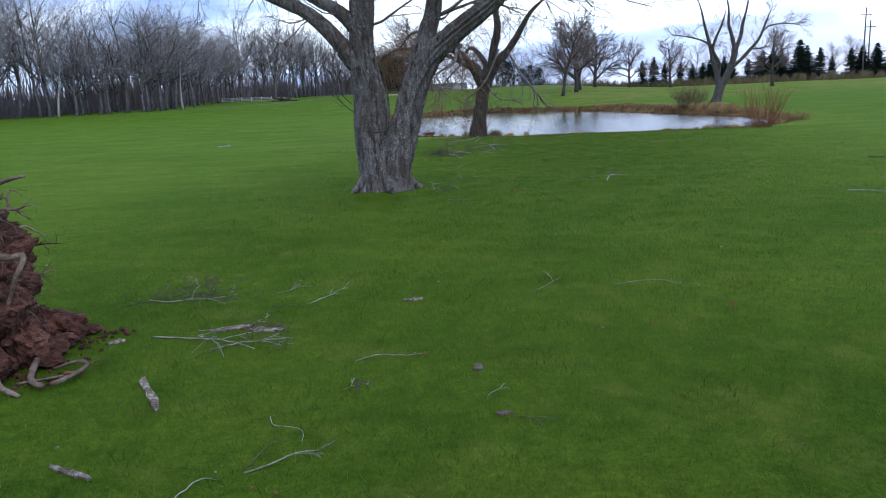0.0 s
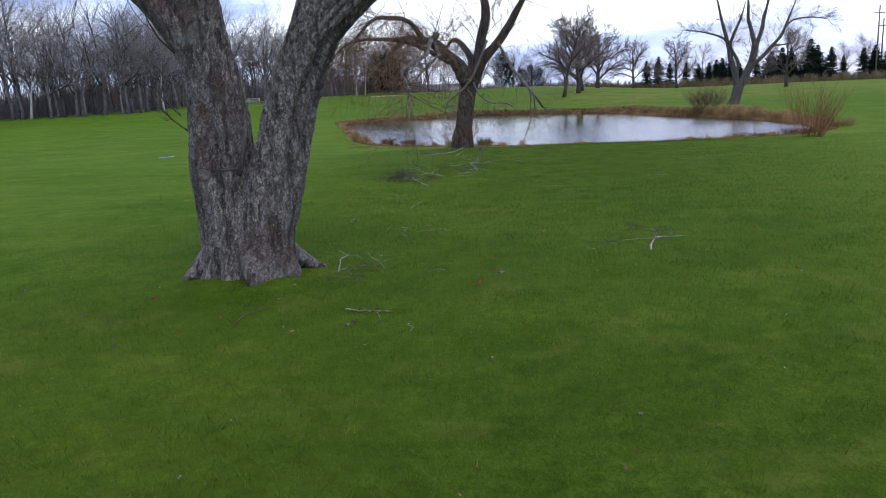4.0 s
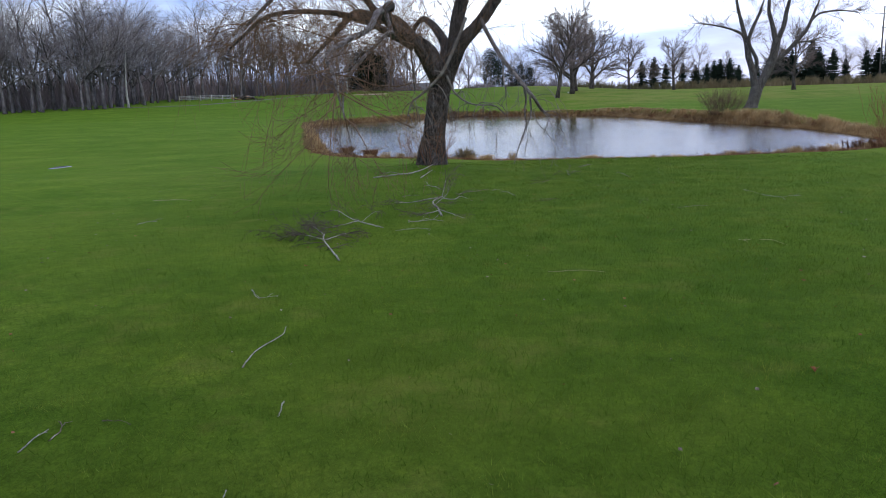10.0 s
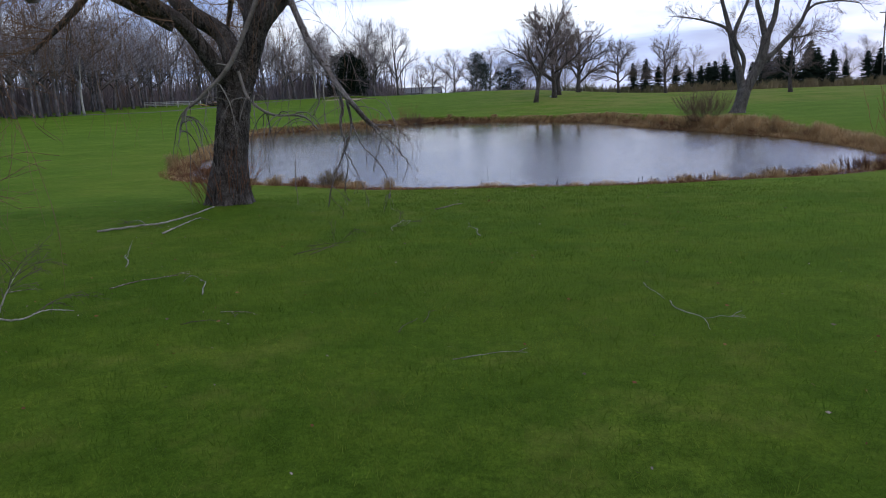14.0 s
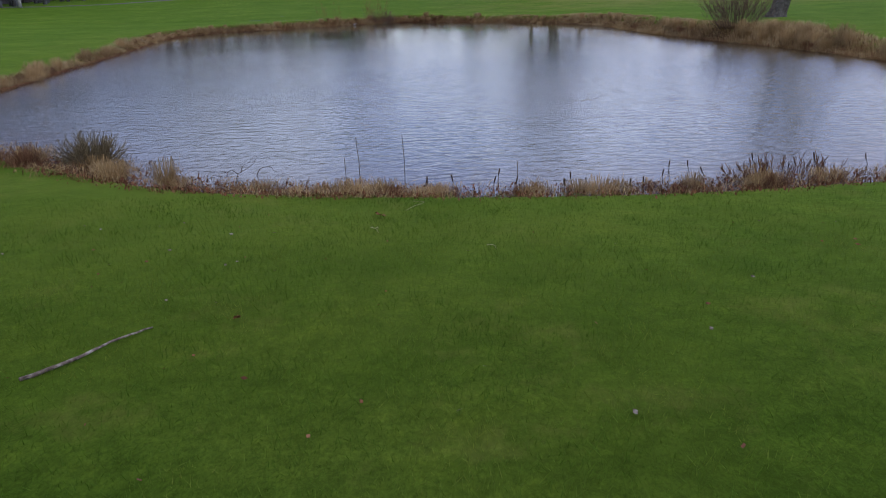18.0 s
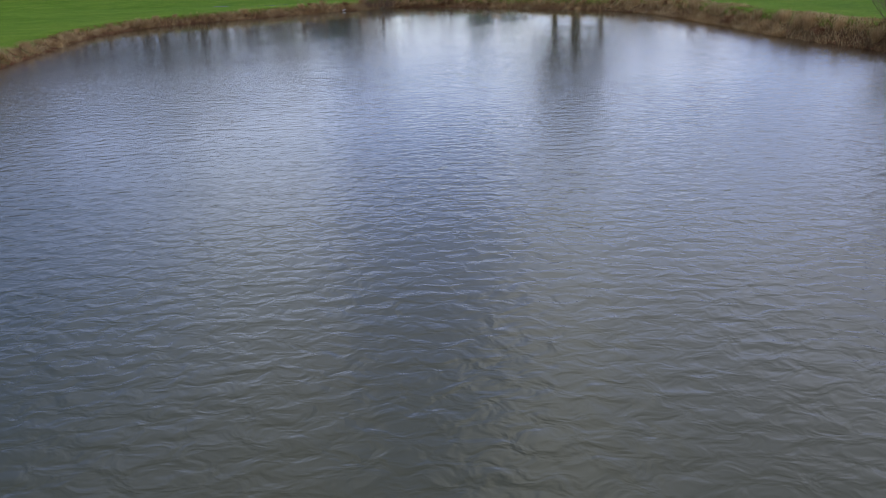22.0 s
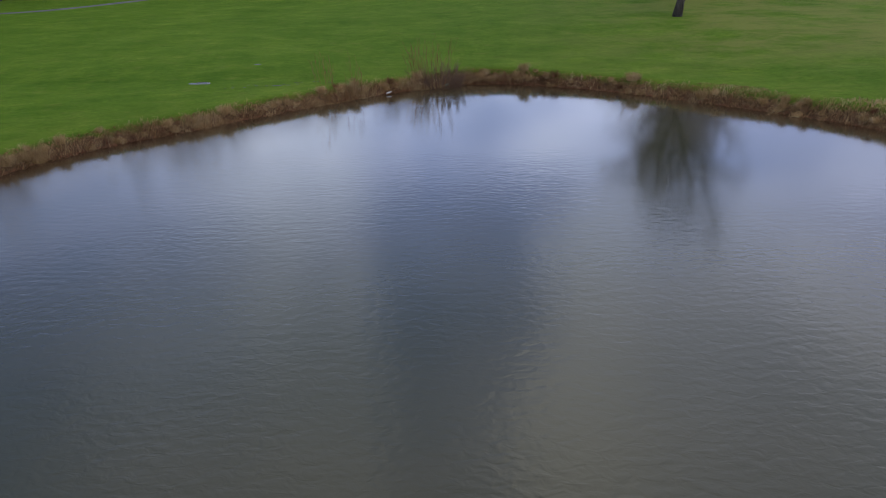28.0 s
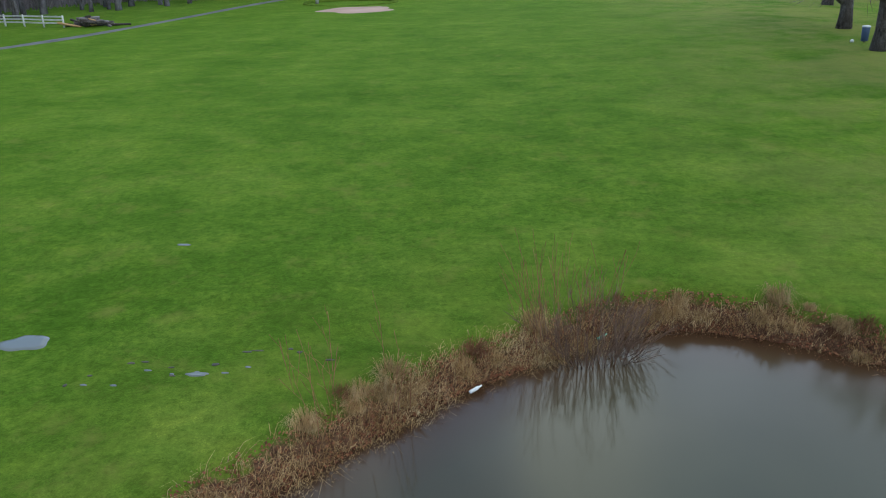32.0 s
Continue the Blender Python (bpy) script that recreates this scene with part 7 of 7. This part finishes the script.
def fallen_tree():
    """The upturned root plate of a fallen tree."""
    at = (-1.84, 4.95, gz(-1.84, 4.95))
    w = thing("fallen_tree", at, "uprooted tree with red-brown soil clinging to its torn roots", "tree")
    rng = np.random.default_rng(97)

    def ragged(mid, size, n, m, seed, squash=1.0):
        """A torn lump of soil: folds, ledges and crumbs pushed out of an egg."""
        verts = []
        for i in range(m):
            v = i / (m - 1)
            for j in range(n):
                a = 2 * math.pi * j / n
                rad = math.sin(math.pi * v) ** 0.6
                d = np.array([(v - 0.5) * 2, math.cos(a) * rad, math.sin(a) * rad * squash])
                k = Vector(d * np.asarray(size)) + Vector((seed, 0, 0))
                fold = 1 - abs(noise.noise(k * 5.0)) * 2
                h = 0.16 * noise.noise(k * 2.6) + 0.10 * fold * abs(noise.noise(k * 9 + Vector((0, 4, 0)))) * 2 + 0.06 * noise.noise(k * 22) + 0.03 * noise.noise(k * 55)
                q = np.asarray(mid) + d * np.asarray(size) + unit(d) * h * min(1.0, size[1] / 0.3)
                q[2] = max(q[2], -0.05)
                verts.append(q)
        sh = Shape()
        sh.add(verts, [(i * n + j, i * n + (j + 1) % n, (i + 1) * n + (j + 1) % n, (i + 1) * n + j) for i in range(m - 1) for j in range(n)])
        return sh

    part("root_plate", ragged((0, 0, 0.55), (0.26, 0.60, 0.68), 150, 80, 0.0), M["soil"], w, "lumpy red-brown soil with torn folds", flat=True)
    for k, (x, y, z, a, b2, c) in enumerate(((0.36, 0.10, 0.16, 0.17, 0.22, 0.20), (0.34, -0.30, 0.10, 0.16, 0.20, 0.16), (0.52, 0.16, 0.05, 0.10, 0.10, 0.07), (0.46, 0.42, 0.05, 0.13, 0.09, 0.06), (0.44, 0.72, 0.03, 0.16, 0.07, 0.05), (0.28, 0.60, 0.10, 0.20, 0.16, 0.12), (0.60, 0.0, 0.03, 0.10, 0.12, 0.04), (0.32, 0.0, 0.42, 0.16, 0.18, 0.12), (0.26, -0.1, 0.75, 0.15, 0.16, 0.14))):
        part("soil_lump", ragged((x, y, z), (a, b2, c), 44, 28, 3.0 + k), M["soil"], w, flat=True)
    for k in range(34):
        a = rng.uniform(-0.5, 3.6)
        s = np.array([rng.uniform(0.05, 0.30), math.cos(a) * 0.45, 0.55 + math.sin(a) * 0.55])
        d = unit(np.array([rng.uniform(0.0, 0.7), math.cos(a) * 0.7, math.sin(a) * 0.8 + rng.uniform(-0.5, 0.3)]))
        one = Shape()
        sprout(rng, (one,), s, d, rng.uniform(0.12, 0.30), rng.uniform(0.006, 0.018), 0, 1, 0.26, -0.05, (3,), (0.4, 0.9), (0.35, 0.6), (7, 4), 0.12, 0.3, (8, 5), 0.002)
        part("root", one, M["root"] if k % 3 else M["soil"], w)
    for c, r in (([(0.25, -0.1, 0.28), (0.42, -0.30, 0.14), (0.56, -0.45, 0.05), (0.72, -0.52, 0.01)], 0.032), ([(0.22, -0.05, 1.10), (0.40, -0.05, 1.17), (0.52, -0.05, 1.22), (0.66, -0.05, 1.25)], 0.022),
                 ([(0.30, -0.1, 0.80), (0.46, -0.05, 0.74), (0.57, -0.05, 0.75), (0.52, -0.1, 0.60), (0.44, -0.1, 0.42)], 0.026),
                 ([(0.50, 0.05, 0.05), (0.66, -0.3, 0.03), (0.84, -0.40, 0.03), (0.95, -0.18, 0.06), (0.86, -0.10, 0.07), (0.70, -0.12, 0.03)], 0.022), ([(0.60, -0.35, 0.02), (0.86, -0.22, 0.03), (1.0, -0.10, 0.08)], 0.010)):
        one = Shape()
        one.tube(curve_points(c, 18), np.linspace(r, r * 0.4, 18), 9, lump=0.14, rng=rng)
        part("root", one, M["root"], w)
    log = Shape()
    log.tube(curve_points([(-0.15, 0, 0.5), (-1.4, -0.1, 0.5), (-3.5, -0.3, 0.45), (-6, -0.4, 0.4)], 24), np.linspace(0.3, 0.12, 24), 18, lump=0.06, rng=rng)
    part("trunk", log, M["bark_dark"], w)
    hair = Shape()
    for k in range(500):
        a = rng.uniform(0, 6.3)
        q = np.array([rng.uniform(0.05, 0.3), math.cos(a) * rng.uniform(0.1, 0.62), 0.48 + math.sin(a) * rng.uniform(0.1, 0.55)])
        d = np.array([rng.uniform(0, 0.14), rng.normal(0, 0.07), rng.normal(-0.04, 0.07)])
        hair.tube([q, q + d * 0.5 + rng.normal(0, 0.015, 3), q + d], [0.003, 0.002, 0.0015], 3, cap=False)
    part("fine_root", hair, M["root"], w, kind="stuff")
    clods = Shape()
    for k in range(130):
        q = np.array([rng.uniform(0.2, 0.8), rng.uniform(-0.4, 0.8), 0.0])
        r = rng.uniform(0.006, 0.026)
        clods.tube([q + (0, 0, -r * 0.4), q + (0, 0, 0), q + (0, 0, r * 0.5), q + (0, 0, r * 0.8)], [r * 0.7, r, r * 0.75, r * 0.2], 9, lump=0.38, rng=rng)
    part("soil_clod", clods, M["soil"], w, kind="stuff", flat=True)


fallen_tree()


def leaves():
    rng = np.random.default_rng(99)
    for x, y, s in ((6.1, 35.4, 0.06), (-0.95, 4.75, 0.07), (5.6, 33.0, 0.03), (2.0, 13.1, 0.03), (3.4, 5.9, 0.025), (4.3, 18.0, 0.025)):
        sh = Shape()
        pts = [(0, 0, 0.02)]
        for j in range(11):
            a = 2 * math.pi * j / 11
            r = s * (0.55 if j % 2 else 1.0) * rng.uniform(0.8, 1.1)
            pts.append((math.cos(a) * r, math.sin(a) * r, 0.02 + rng.uniform(-0.01, 0.025)))
        low = [(q[0], q[1], q[2] - 0.002) for q in pts]
        sh.add(pts + low, [(0, j, j % 11 + 1) for j in range(1, 12)] + [(12, 12 + j % 11 + 1, 12 + j) for j in range(1, 12)])
        ob = part("dead_leaf", sh, M["leaf"], None, flat=True)
        ob.matrix_basis = pose(x, y, gz(x, y) + 0.01, 8, -6, rng.uniform(0, 360))
        tagged(ob, "curled reddish dead leaf lying on the grass", "leaf", "fallen leaves")


leaves()


def specks():
    """Bits of bark, straw and leaf scattered in the turf."""
    rng = np.random.default_rng(101)
    pale, brown = Shape(), Shape()
    for k in range(1500):
        x, y = rng.uniform(-5, 11), rng.uniform(2.4, 35.5)
        g, a, r = gz(x, y) + 0.022, rng.uniform(0, 6.3), rng.uniform(0.006, 0.022)
        c, s = math.cos(a) * r, math.sin(a) * r
        sh = pale if rng.uniform() < 0.45 else brown
        sh.add([(x - c, y - s, g), (x + s * 0.5, y - c * 0.5, g + 0.006), (x + c, y + s, g + 0.003), (x - s * 0.5, y + c * 0.5, g - 0.004)], [(0, 1, 2, 3)])
    tagged(part("wood_flake", pale, M["chip"], None, kind="stuff", flat=True), "tiny pale flakes of bark scattered in the grass", "litter")
    tagged(part("leaf_flake", brown, M["leaf"], None, kind="stuff", flat=True), "tiny brown bits of leaf scattered in the grass", "litter")


specks()

# ---- the far side: fence, logs, path, bunker, bin, puddles ----
def fence():
    w = thing("rail_fence", (0, 0, 0), "white three-rail timber fence at the wood's edge", "fence")
    a, b = np.array([-37.3, 135.3]), np.array([-47.5, 138.5])
    n = 6
    for k in range(n):
        q = a + (b - a) * k / (n - 1)
        z = gz(*q)
        sh = Shape()
        sh.tube([(q[0], q[1], z - 0.3), (q[0], q[1], z + 0.88), (q[0], q[1], z + 0.92)], [0.075, 0.07, 0.03], 8)
        part("post", sh, M["fence_paint"], w)
        if k < n - 1:
            q2 = a + (b - a) * (k + 1) / (n - 1)
            z2 = gz(*q2)
            for h in (0.26, 0.50, 0.74):
                sh = Shape()
                d = unit(np.append(q2 - q, 0)) * 0.02
                s = np.array([-d[1], d[0], 0]) * 1.4
                p, r = np.array([q[0], q[1], z + h]) - s * 3, np.array([q2[0], q2[1], z2 + h]) - s * 3
                v = [p - s, p + s, p + s + (0, 0, 0.11), p - s + (0, 0, 0.11), r - s, r + s, r + s + (0, 0, 0.11), r - s + (0, 0, 0.11)]
                sh.add(v, [(0, 1, 2, 3), (7, 6, 5, 4), (0, 4, 5, 1), (1, 5, 6, 2), (2, 6, 7, 3), (3, 7, 4, 0)])
                part("rail", sh, M["fence_paint"], w, flat=True)


fence()


def log_pile():
    w = thing("log_pile", (-35.6, 136.2, gz(-35.6, 136.2)), "heap of cut logs and split wood beside the fence", "logs")
    rng = np.random.default_rng(103)
    for k in range(30):
        a = rng.uniform(-0.7, 0.7)
        L = rng.uniform(0.6, 1.9)
        q = np.array([rng.normal(0, 0.9), rng.normal(0, 0.5), 0.1])
        q[2] = max(0.1, 0.75 - 0.45 * abs(q[0])) * rng.uniform(0.15, 1.0) + 0.05
        d = np.array([math.cos(a), math.sin(a), rng.uniform(-0.25, 0.25)]) * L / 2
        sh = Shape()
        r = rng.uniform(0.06, 0.15)
        sh.tube([q - d, q, q + d], [r, r * 0.95, r * 0.85], 9, lump=0.06, rng=rng)
        part("log", sh, M["split_wood"] if k % 6 == 0 else (M["bark_dark"] if k % 2 else M["wood_trunk"]), w)


log_pile()


def strip(name, ctrl, width, mat, label, category, lift=0.03):
    p = curve_points([(*c, 0) for c in ctrl], 90)
    t = np.gradient(p, axis=0)
    s = np.stack([-t[:, 1], t[:, 0]], 1)
    s /= np.linalg.norm(s, axis=1)[:, None]
    sh, v = Shape(), []
    for q, e in zip(p, s):
        for k in (-1, -0.5, 0, 0.5, 1):
            x, y = q[0] + e[0] * width / 2 * k, q[1] + e[1] * width / 2 * k
            v.append((x, y, gz(x, y) + (lift if abs(k) < 1 else -0.05)))
    sh.add(v, [(i * 5 + j, i * 5 + j + 1, (i + 1) * 5 + j + 1, (i + 1) * 5 + j) for i in range(89) for j in range(4)])
    tagged(part(name, sh, mat, None), label, category, kind="structure")


strip("cart_path", [(-110, 118), (-66, 122), (-48, 120), (-38.5, 121), (-33.6, 127), (-30.6, 140), (-26.8, 158), (-20, 180), (-8, 200)], 1.2, M["tarmac"], "narrow grey tarmac cart path along the wood", "path", 0.05)


def blob(name, x, y, rx, ry, mat, label, category, lift, seed, kind="structure", turn=0.0, wob=0.25):
    """A flat irregular patch that follows the ground."""
    rng = np.random.default_rng(seed)
    ph = rng.uniform(0, 6.3, 4)
    sh = Shape()
    v = [(x, y, gz(x, y) + lift)]
    n, m = 40, 5
    for i in range(1, m + 1):
        for j in range(n):
            a = 2 * math.pi * j / n
            r = i / m * (1 + wob * (0.5 * math.sin(2 * a + ph[0]) + 0.35 * math.sin(3 * a + ph[1]) + 0.3 * math.sin(5 * a + ph[2])))
            dx, dy = math.cos(a) * r * rx, math.sin(a) * r * ry
            qx, qy = x + dx * math.cos(turn) - dy * math.sin(turn), y + dx * math.sin(turn) + dy * math.cos(turn)
            v.append((qx, qy, gz(qx, qy) + (lift if i < m else -0.04)))
    f = [(0, 1 + j, 1 + (j + 1) % n) for j in range(n)]
    for i in range(m - 1):
        f += [(1 + i * n + j, 1 + (i + 1) * n + j, 1 + (i + 1) * n + (j + 1) % n, 1 + i * n + (j + 1) % n) for j in range(n)]
    sh.add(v, f)
    return tagged(part(name, sh, mat, None), label, category, kind=kind)


blob("bunker", -16.4, 144.8, 3.7, 3.0, M["sand"], "pinkish sand bunker with a low grassy lip", "bunker", 0.06, 7, turn=0.3)
lip = Shape()
arc = []
for j in range(37):
    a = radians(10 * j)
    x, y = -18.6 + math.cos(a) * 4.3, 152.0 + math.sin(a) * 3.0
    arc.append((x, y, gz(x, y) - 0.05))
lip.tube(arc, [0.10 + 0.17 * (1 + math.sin(radians(10 * j))) for j in range(37)], 12, cap=False)
tagged(part("bunker_lip", lip, M["rough_grass"], None), "grassy raised lip of the bunker", "mound", kind="structure")


def puddle_material():
    m = bpy.data.materials.new("puddle_water")
    m.use_nodes = True
    b = m.node_tree.nodes["Principled BSDF"]
    b.inputs["Base Color"].default_value, b.inputs["Roughness"].default_value, b.inputs["IOR"].default_value = (0.15, 0.16, 0.15, 1), 0.10, 1.333
    return m


M["puddle"] = puddle_material()
blob("puddle", -10.6, 89.3, 0.45, 0.36, M["puddle"], "shallow puddle on the waterlogged grass", "puddle", 0.02, 11)
blob("puddle", -9.6, 93.6, 0.16, 0.05, M["puddle"], "shallow puddle on the waterlogged grass", "puddle", 0.02, 12)
blob("puddle", -7.15, 88.45, 0.22, 0.06, M["puddle"], "shallow puddle on the waterlogged grass", "puddle", 0.02, 13)
for k in range(7):
    blob("puddle", -8.8 + 0.40 * k + rng.uniform(-0.1, 0.1), 88.2 + 0.10 * k + rng.uniform(-0.25, 0.25), rng.uniform(0.03, 0.08), rng.uniform(0.012, 0.03), M["puddle"], "small puddle in a wheel rut", "puddle", 0.015, 20 + k)


M["mud"] = material("wet_mud", [(0.035, 0.030, 0.016), (0.075, 0.062, 0.035)], 6, 0.5, 0.5, 40, vary=0.2)
for k in range(12):
    blob("mud_patch", -9.2 + 0.36 * k + rng.uniform(-0.15, 0.15), 88.25 + 0.09 * k + rng.uniform(-0.35, 0.35), rng.uniform(0.04, 0.13), rng.uniform(0.015, 0.05), M["mud"], "small dark patch of trodden mud in a wheel rut", "mud", 0.010, 40 + k)
blob("puddle", -12.4, 39.5, 0.30, 0.7, M["puddle"], "shallow puddle on the open lawn", "puddle", 0.02, 60)


def litter_bin():
    x, y = 15.0, 120.0
    w = thing("litter_bin", (x, y, gz(x, y)), "blue course bin with a white top on a short post", "bin")
    sh = Shape()
    sh.tube([(0, 0, -0.1), (0, 0, 0.12)], [0.05, 0.05], 10)
    part("post", sh, M["pole"], w)
    sh = Shape()
    sh.tube([(0, 0, 0.06), (0, 0, 0.08), (0, 0, 0.72), (0, 0, 0.74)], [0.15, 0.17, 0.19, 0.18], 14)
    part("body", sh, M["blue"], w)
    sh = Shape()
    sh.tube([(0, 0, 0.74), (0, 0, 0.79), (0, 0, 0.82)], [0.205, 0.205, 0.12], 14)
    part("lid", sh, M["white"], w, "white lid")
    ob = Shape()
    ob.tube([(0, 0, 0.0), (0, 0, 0.10), (0, 0, 0.14)], [0.09, 0.09, 0.03], 10)
    o = part("tee_marker", ob, M["white"], None)
    o.matrix_basis = pose(14.4, 120.0, gz(14.4, 120.0))
    tagged(o, "small white tee marker standing on the grass", "marker")


litter_bin()


def bottle(x, y, mat, label):
    sh = Shape()
    sh.tube([(0, 0, 0), (0.16, 0, 0), (0.2, 0, 0), (0.24, 0, 0)], [0.03, 0.03, 0.014, 0.014], 10)
    ob = part("plastic_bottle", sh, mat, None)
    ob.matrix_basis = pose(x, y, WATER + 0.06, 0, -10, 40)
    tagged(ob, label, "bottle")


bottle(-0.75, 90.75, M["mint"], "pale green plastic bottle caught in the bank weeds")
bottle(-2.9, 88.85, M["white"], "white plastic bottle washed against the far bank")


def pole(x, y, top):
    w = thing("utility_pole", (x, y, gz(x, y)), "tall timber utility pole with a crossarm behind the spruces", "utility pole", "utility poles")
    h = top - gz(x, y)
    sh = Shape()
    sh.tube([(0, 0, -0.3), (0, 0, h * 0.5), (0, 0, h)], [0.17, 0.14, 0.11], 9)
    part("shaft", sh, M["pole"], w)
    sh = Shape()
    sh.box((-1.1, -0.06, h - 1.5), (1.1, 0.06, h - 1.36))
    part("crossarm", sh, M["pole"], w, flat=True)
    for k in (-0.95, -0.4, 0.4, 0.95):
        sh = Shape()
        sh.tube([(k, 0, h - 1.36), (k, 0, h - 1.28), (k, 0, h - 1.18)], [0.03, 0.06, 0.03], 8)
        part("insulator", sh, M["white"], w)


pole(78.4, 165, 15.8)
pole(82.7, 172, 13.8)
pole(26.5, 215, 11.0)


def house(x, y, turn, width, depth, label):
    z = gz(x, y)
    w = thing("house", (x, y, z), label, "house", turn=turn)
    hw, hd, wall, ridge = width / 2, depth / 2, 2.3, 3.7
    sh = Shape()
    sh.box((-hw, -hd, -0.3), (hw, hd, wall))
    part("wall", sh, M["siding"], w, flat=True)
    sh = Shape()
    e = 0.45
    sh.add([(-hw - e, -hd - e, wall - 0.15), (hw + e, -hd - e, wall - 0.15), (hw + e, 0, ridge), (-hw - e, 0, ridge), (-hw - e, hd + e, wall - 0.15), (hw + e, hd + e, wall - 0.15),
            (-hw - e, -hd - e, wall + 0.02), (hw + e, -hd - e, wall + 0.02), (hw + e, 0, ridge + 0.2), (-hw - e, 0, ridge + 0.2), (-hw - e, hd + e, wall + 0.02), (hw + e, hd + e, wall + 0.02)],
           [(0, 3, 2, 1), (3, 4, 5, 2), (6, 7, 8, 9), (9, 8, 11, 10), (0, 1, 7, 6), (5, 4, 10, 11), (0, 6, 9, 3), (3, 9, 10, 4), (1, 2, 8, 7), (2, 5, 11, 8)])
    roof = part("roof", sh, M["shingle"], w, flat=True)
    sh = Shape()
    sh.box((0.8, 0.2, ridge - 0.6), (1.4, 0.8, ridge + 0.9))
    part("chimney", sh, M["siding"], roof, flat=True)
    sh = Shape()
    gx = hw - 2.2
    sh.add([(gx - 1.8, -hd - 1.2, 0), (gx + 1.8, -hd - 1.2, 0), (gx + 1.8, -hd - 1.2, wall), (gx, -hd - 1.2, wall + 1.1), (gx - 1.8, -hd - 1.2, wall),
            (gx - 1.8, -hd + 1, 0), (gx + 1.8, -hd + 1, 0), (gx + 1.8, -hd + 1, wall), (gx, -hd + 1, wall + 1.1), (gx - 1.8, -hd + 1, wall)],
           [(0, 1, 2, 3, 4), (1, 6, 7, 2), (0, 4, 9, 5), (2, 7, 8, 3), (3, 8, 9, 4)])
    part("gable", sh, M["siding"], w, "pale front gable", flat=True)
    for k in (-hw + 1.4, -hw + 3.6, -0.6, 1.6):
        sh = Shape()
        sh.box((k - 0.55, -hd - 0.06, 1.0), (k + 0.55, -hd - 0.01, 2.1))
        win = part("window", sh, M["white"], w, flat=True)
        sh = Shape()
        sh.box((k - 0.45, -hd - 0.075, 1.08), (k + 0.45, -hd - 0.055, 2.02))
        part("pane", sh, M["glass"], win, flat=True)


house(-11.6, 226, 0, 12.0, 8.0, "low pale bungalow with a grey roof beyond the crest")


def turf_blades():
    """Upright blades of mown grass along the strip that the lawn shows from close by."""
    rng = np.random.default_rng(107)
    n = 480000
    y = 2.2 + 34.2 * rng.uniform(size=n) ** 1.1
    x = 0.6 + y * 0.17 + rng.normal(0, 3.6, n)
    s = np.full(n, 9.0)
    m = y > 33
    s[m] = shore_distance(x[m], y[m])
    keep = s > 0.5
    x, y = x[keep], y[keep]
    n = len(x)
    z = ground_z(x, y)
    a, h, w = rng.uniform(0, 2 * np.pi, n), rng.uniform(0.018, 0.05, n), rng.uniform(0.0012, 0.0028, n)
    h *= 0.75 + 0.5 * (np.sin(x * 5.1 + 1.7 * np.sin(y * 2.3)) * np.sin(y * 4.3 + 1.9 * np.sin(x * 2.9)) > 0.1)
    tilt = rng.normal(0, 0.6, (n, 2)) * h[:, None]
    v = np.empty((n, 3, 3))
    v[:, 0] = np.stack([x - np.cos(a) * w, y - np.sin(a) * w, z - 0.004], 1)
    v[:, 1] = np.stack([x + np.cos(a) * w, y + np.sin(a) * w, z - 0.004], 1)
    v[:, 2] = np.stack([x + tilt[:, 0], y + tilt[:, 1], z + h], 1)
    me = bpy.data.meshes.new("grass")
    me.vertices.add(3 * n); me.vertices.foreach_set("co", v.ravel())
    me.loops.add(3 * n); me.loops.foreach_set("vertex_index", np.arange(3 * n))
    me.polygons.add(n); me.polygons.foreach_set("loop_start", np.arange(0, 3 * n, 3))
    me.update(calc_edges=True)
    me.materials.append(M["blade"])
    tagged(new("grass", me), "short mown grass blades of the lawn", "grass", kind="stuff")


turf_blades()
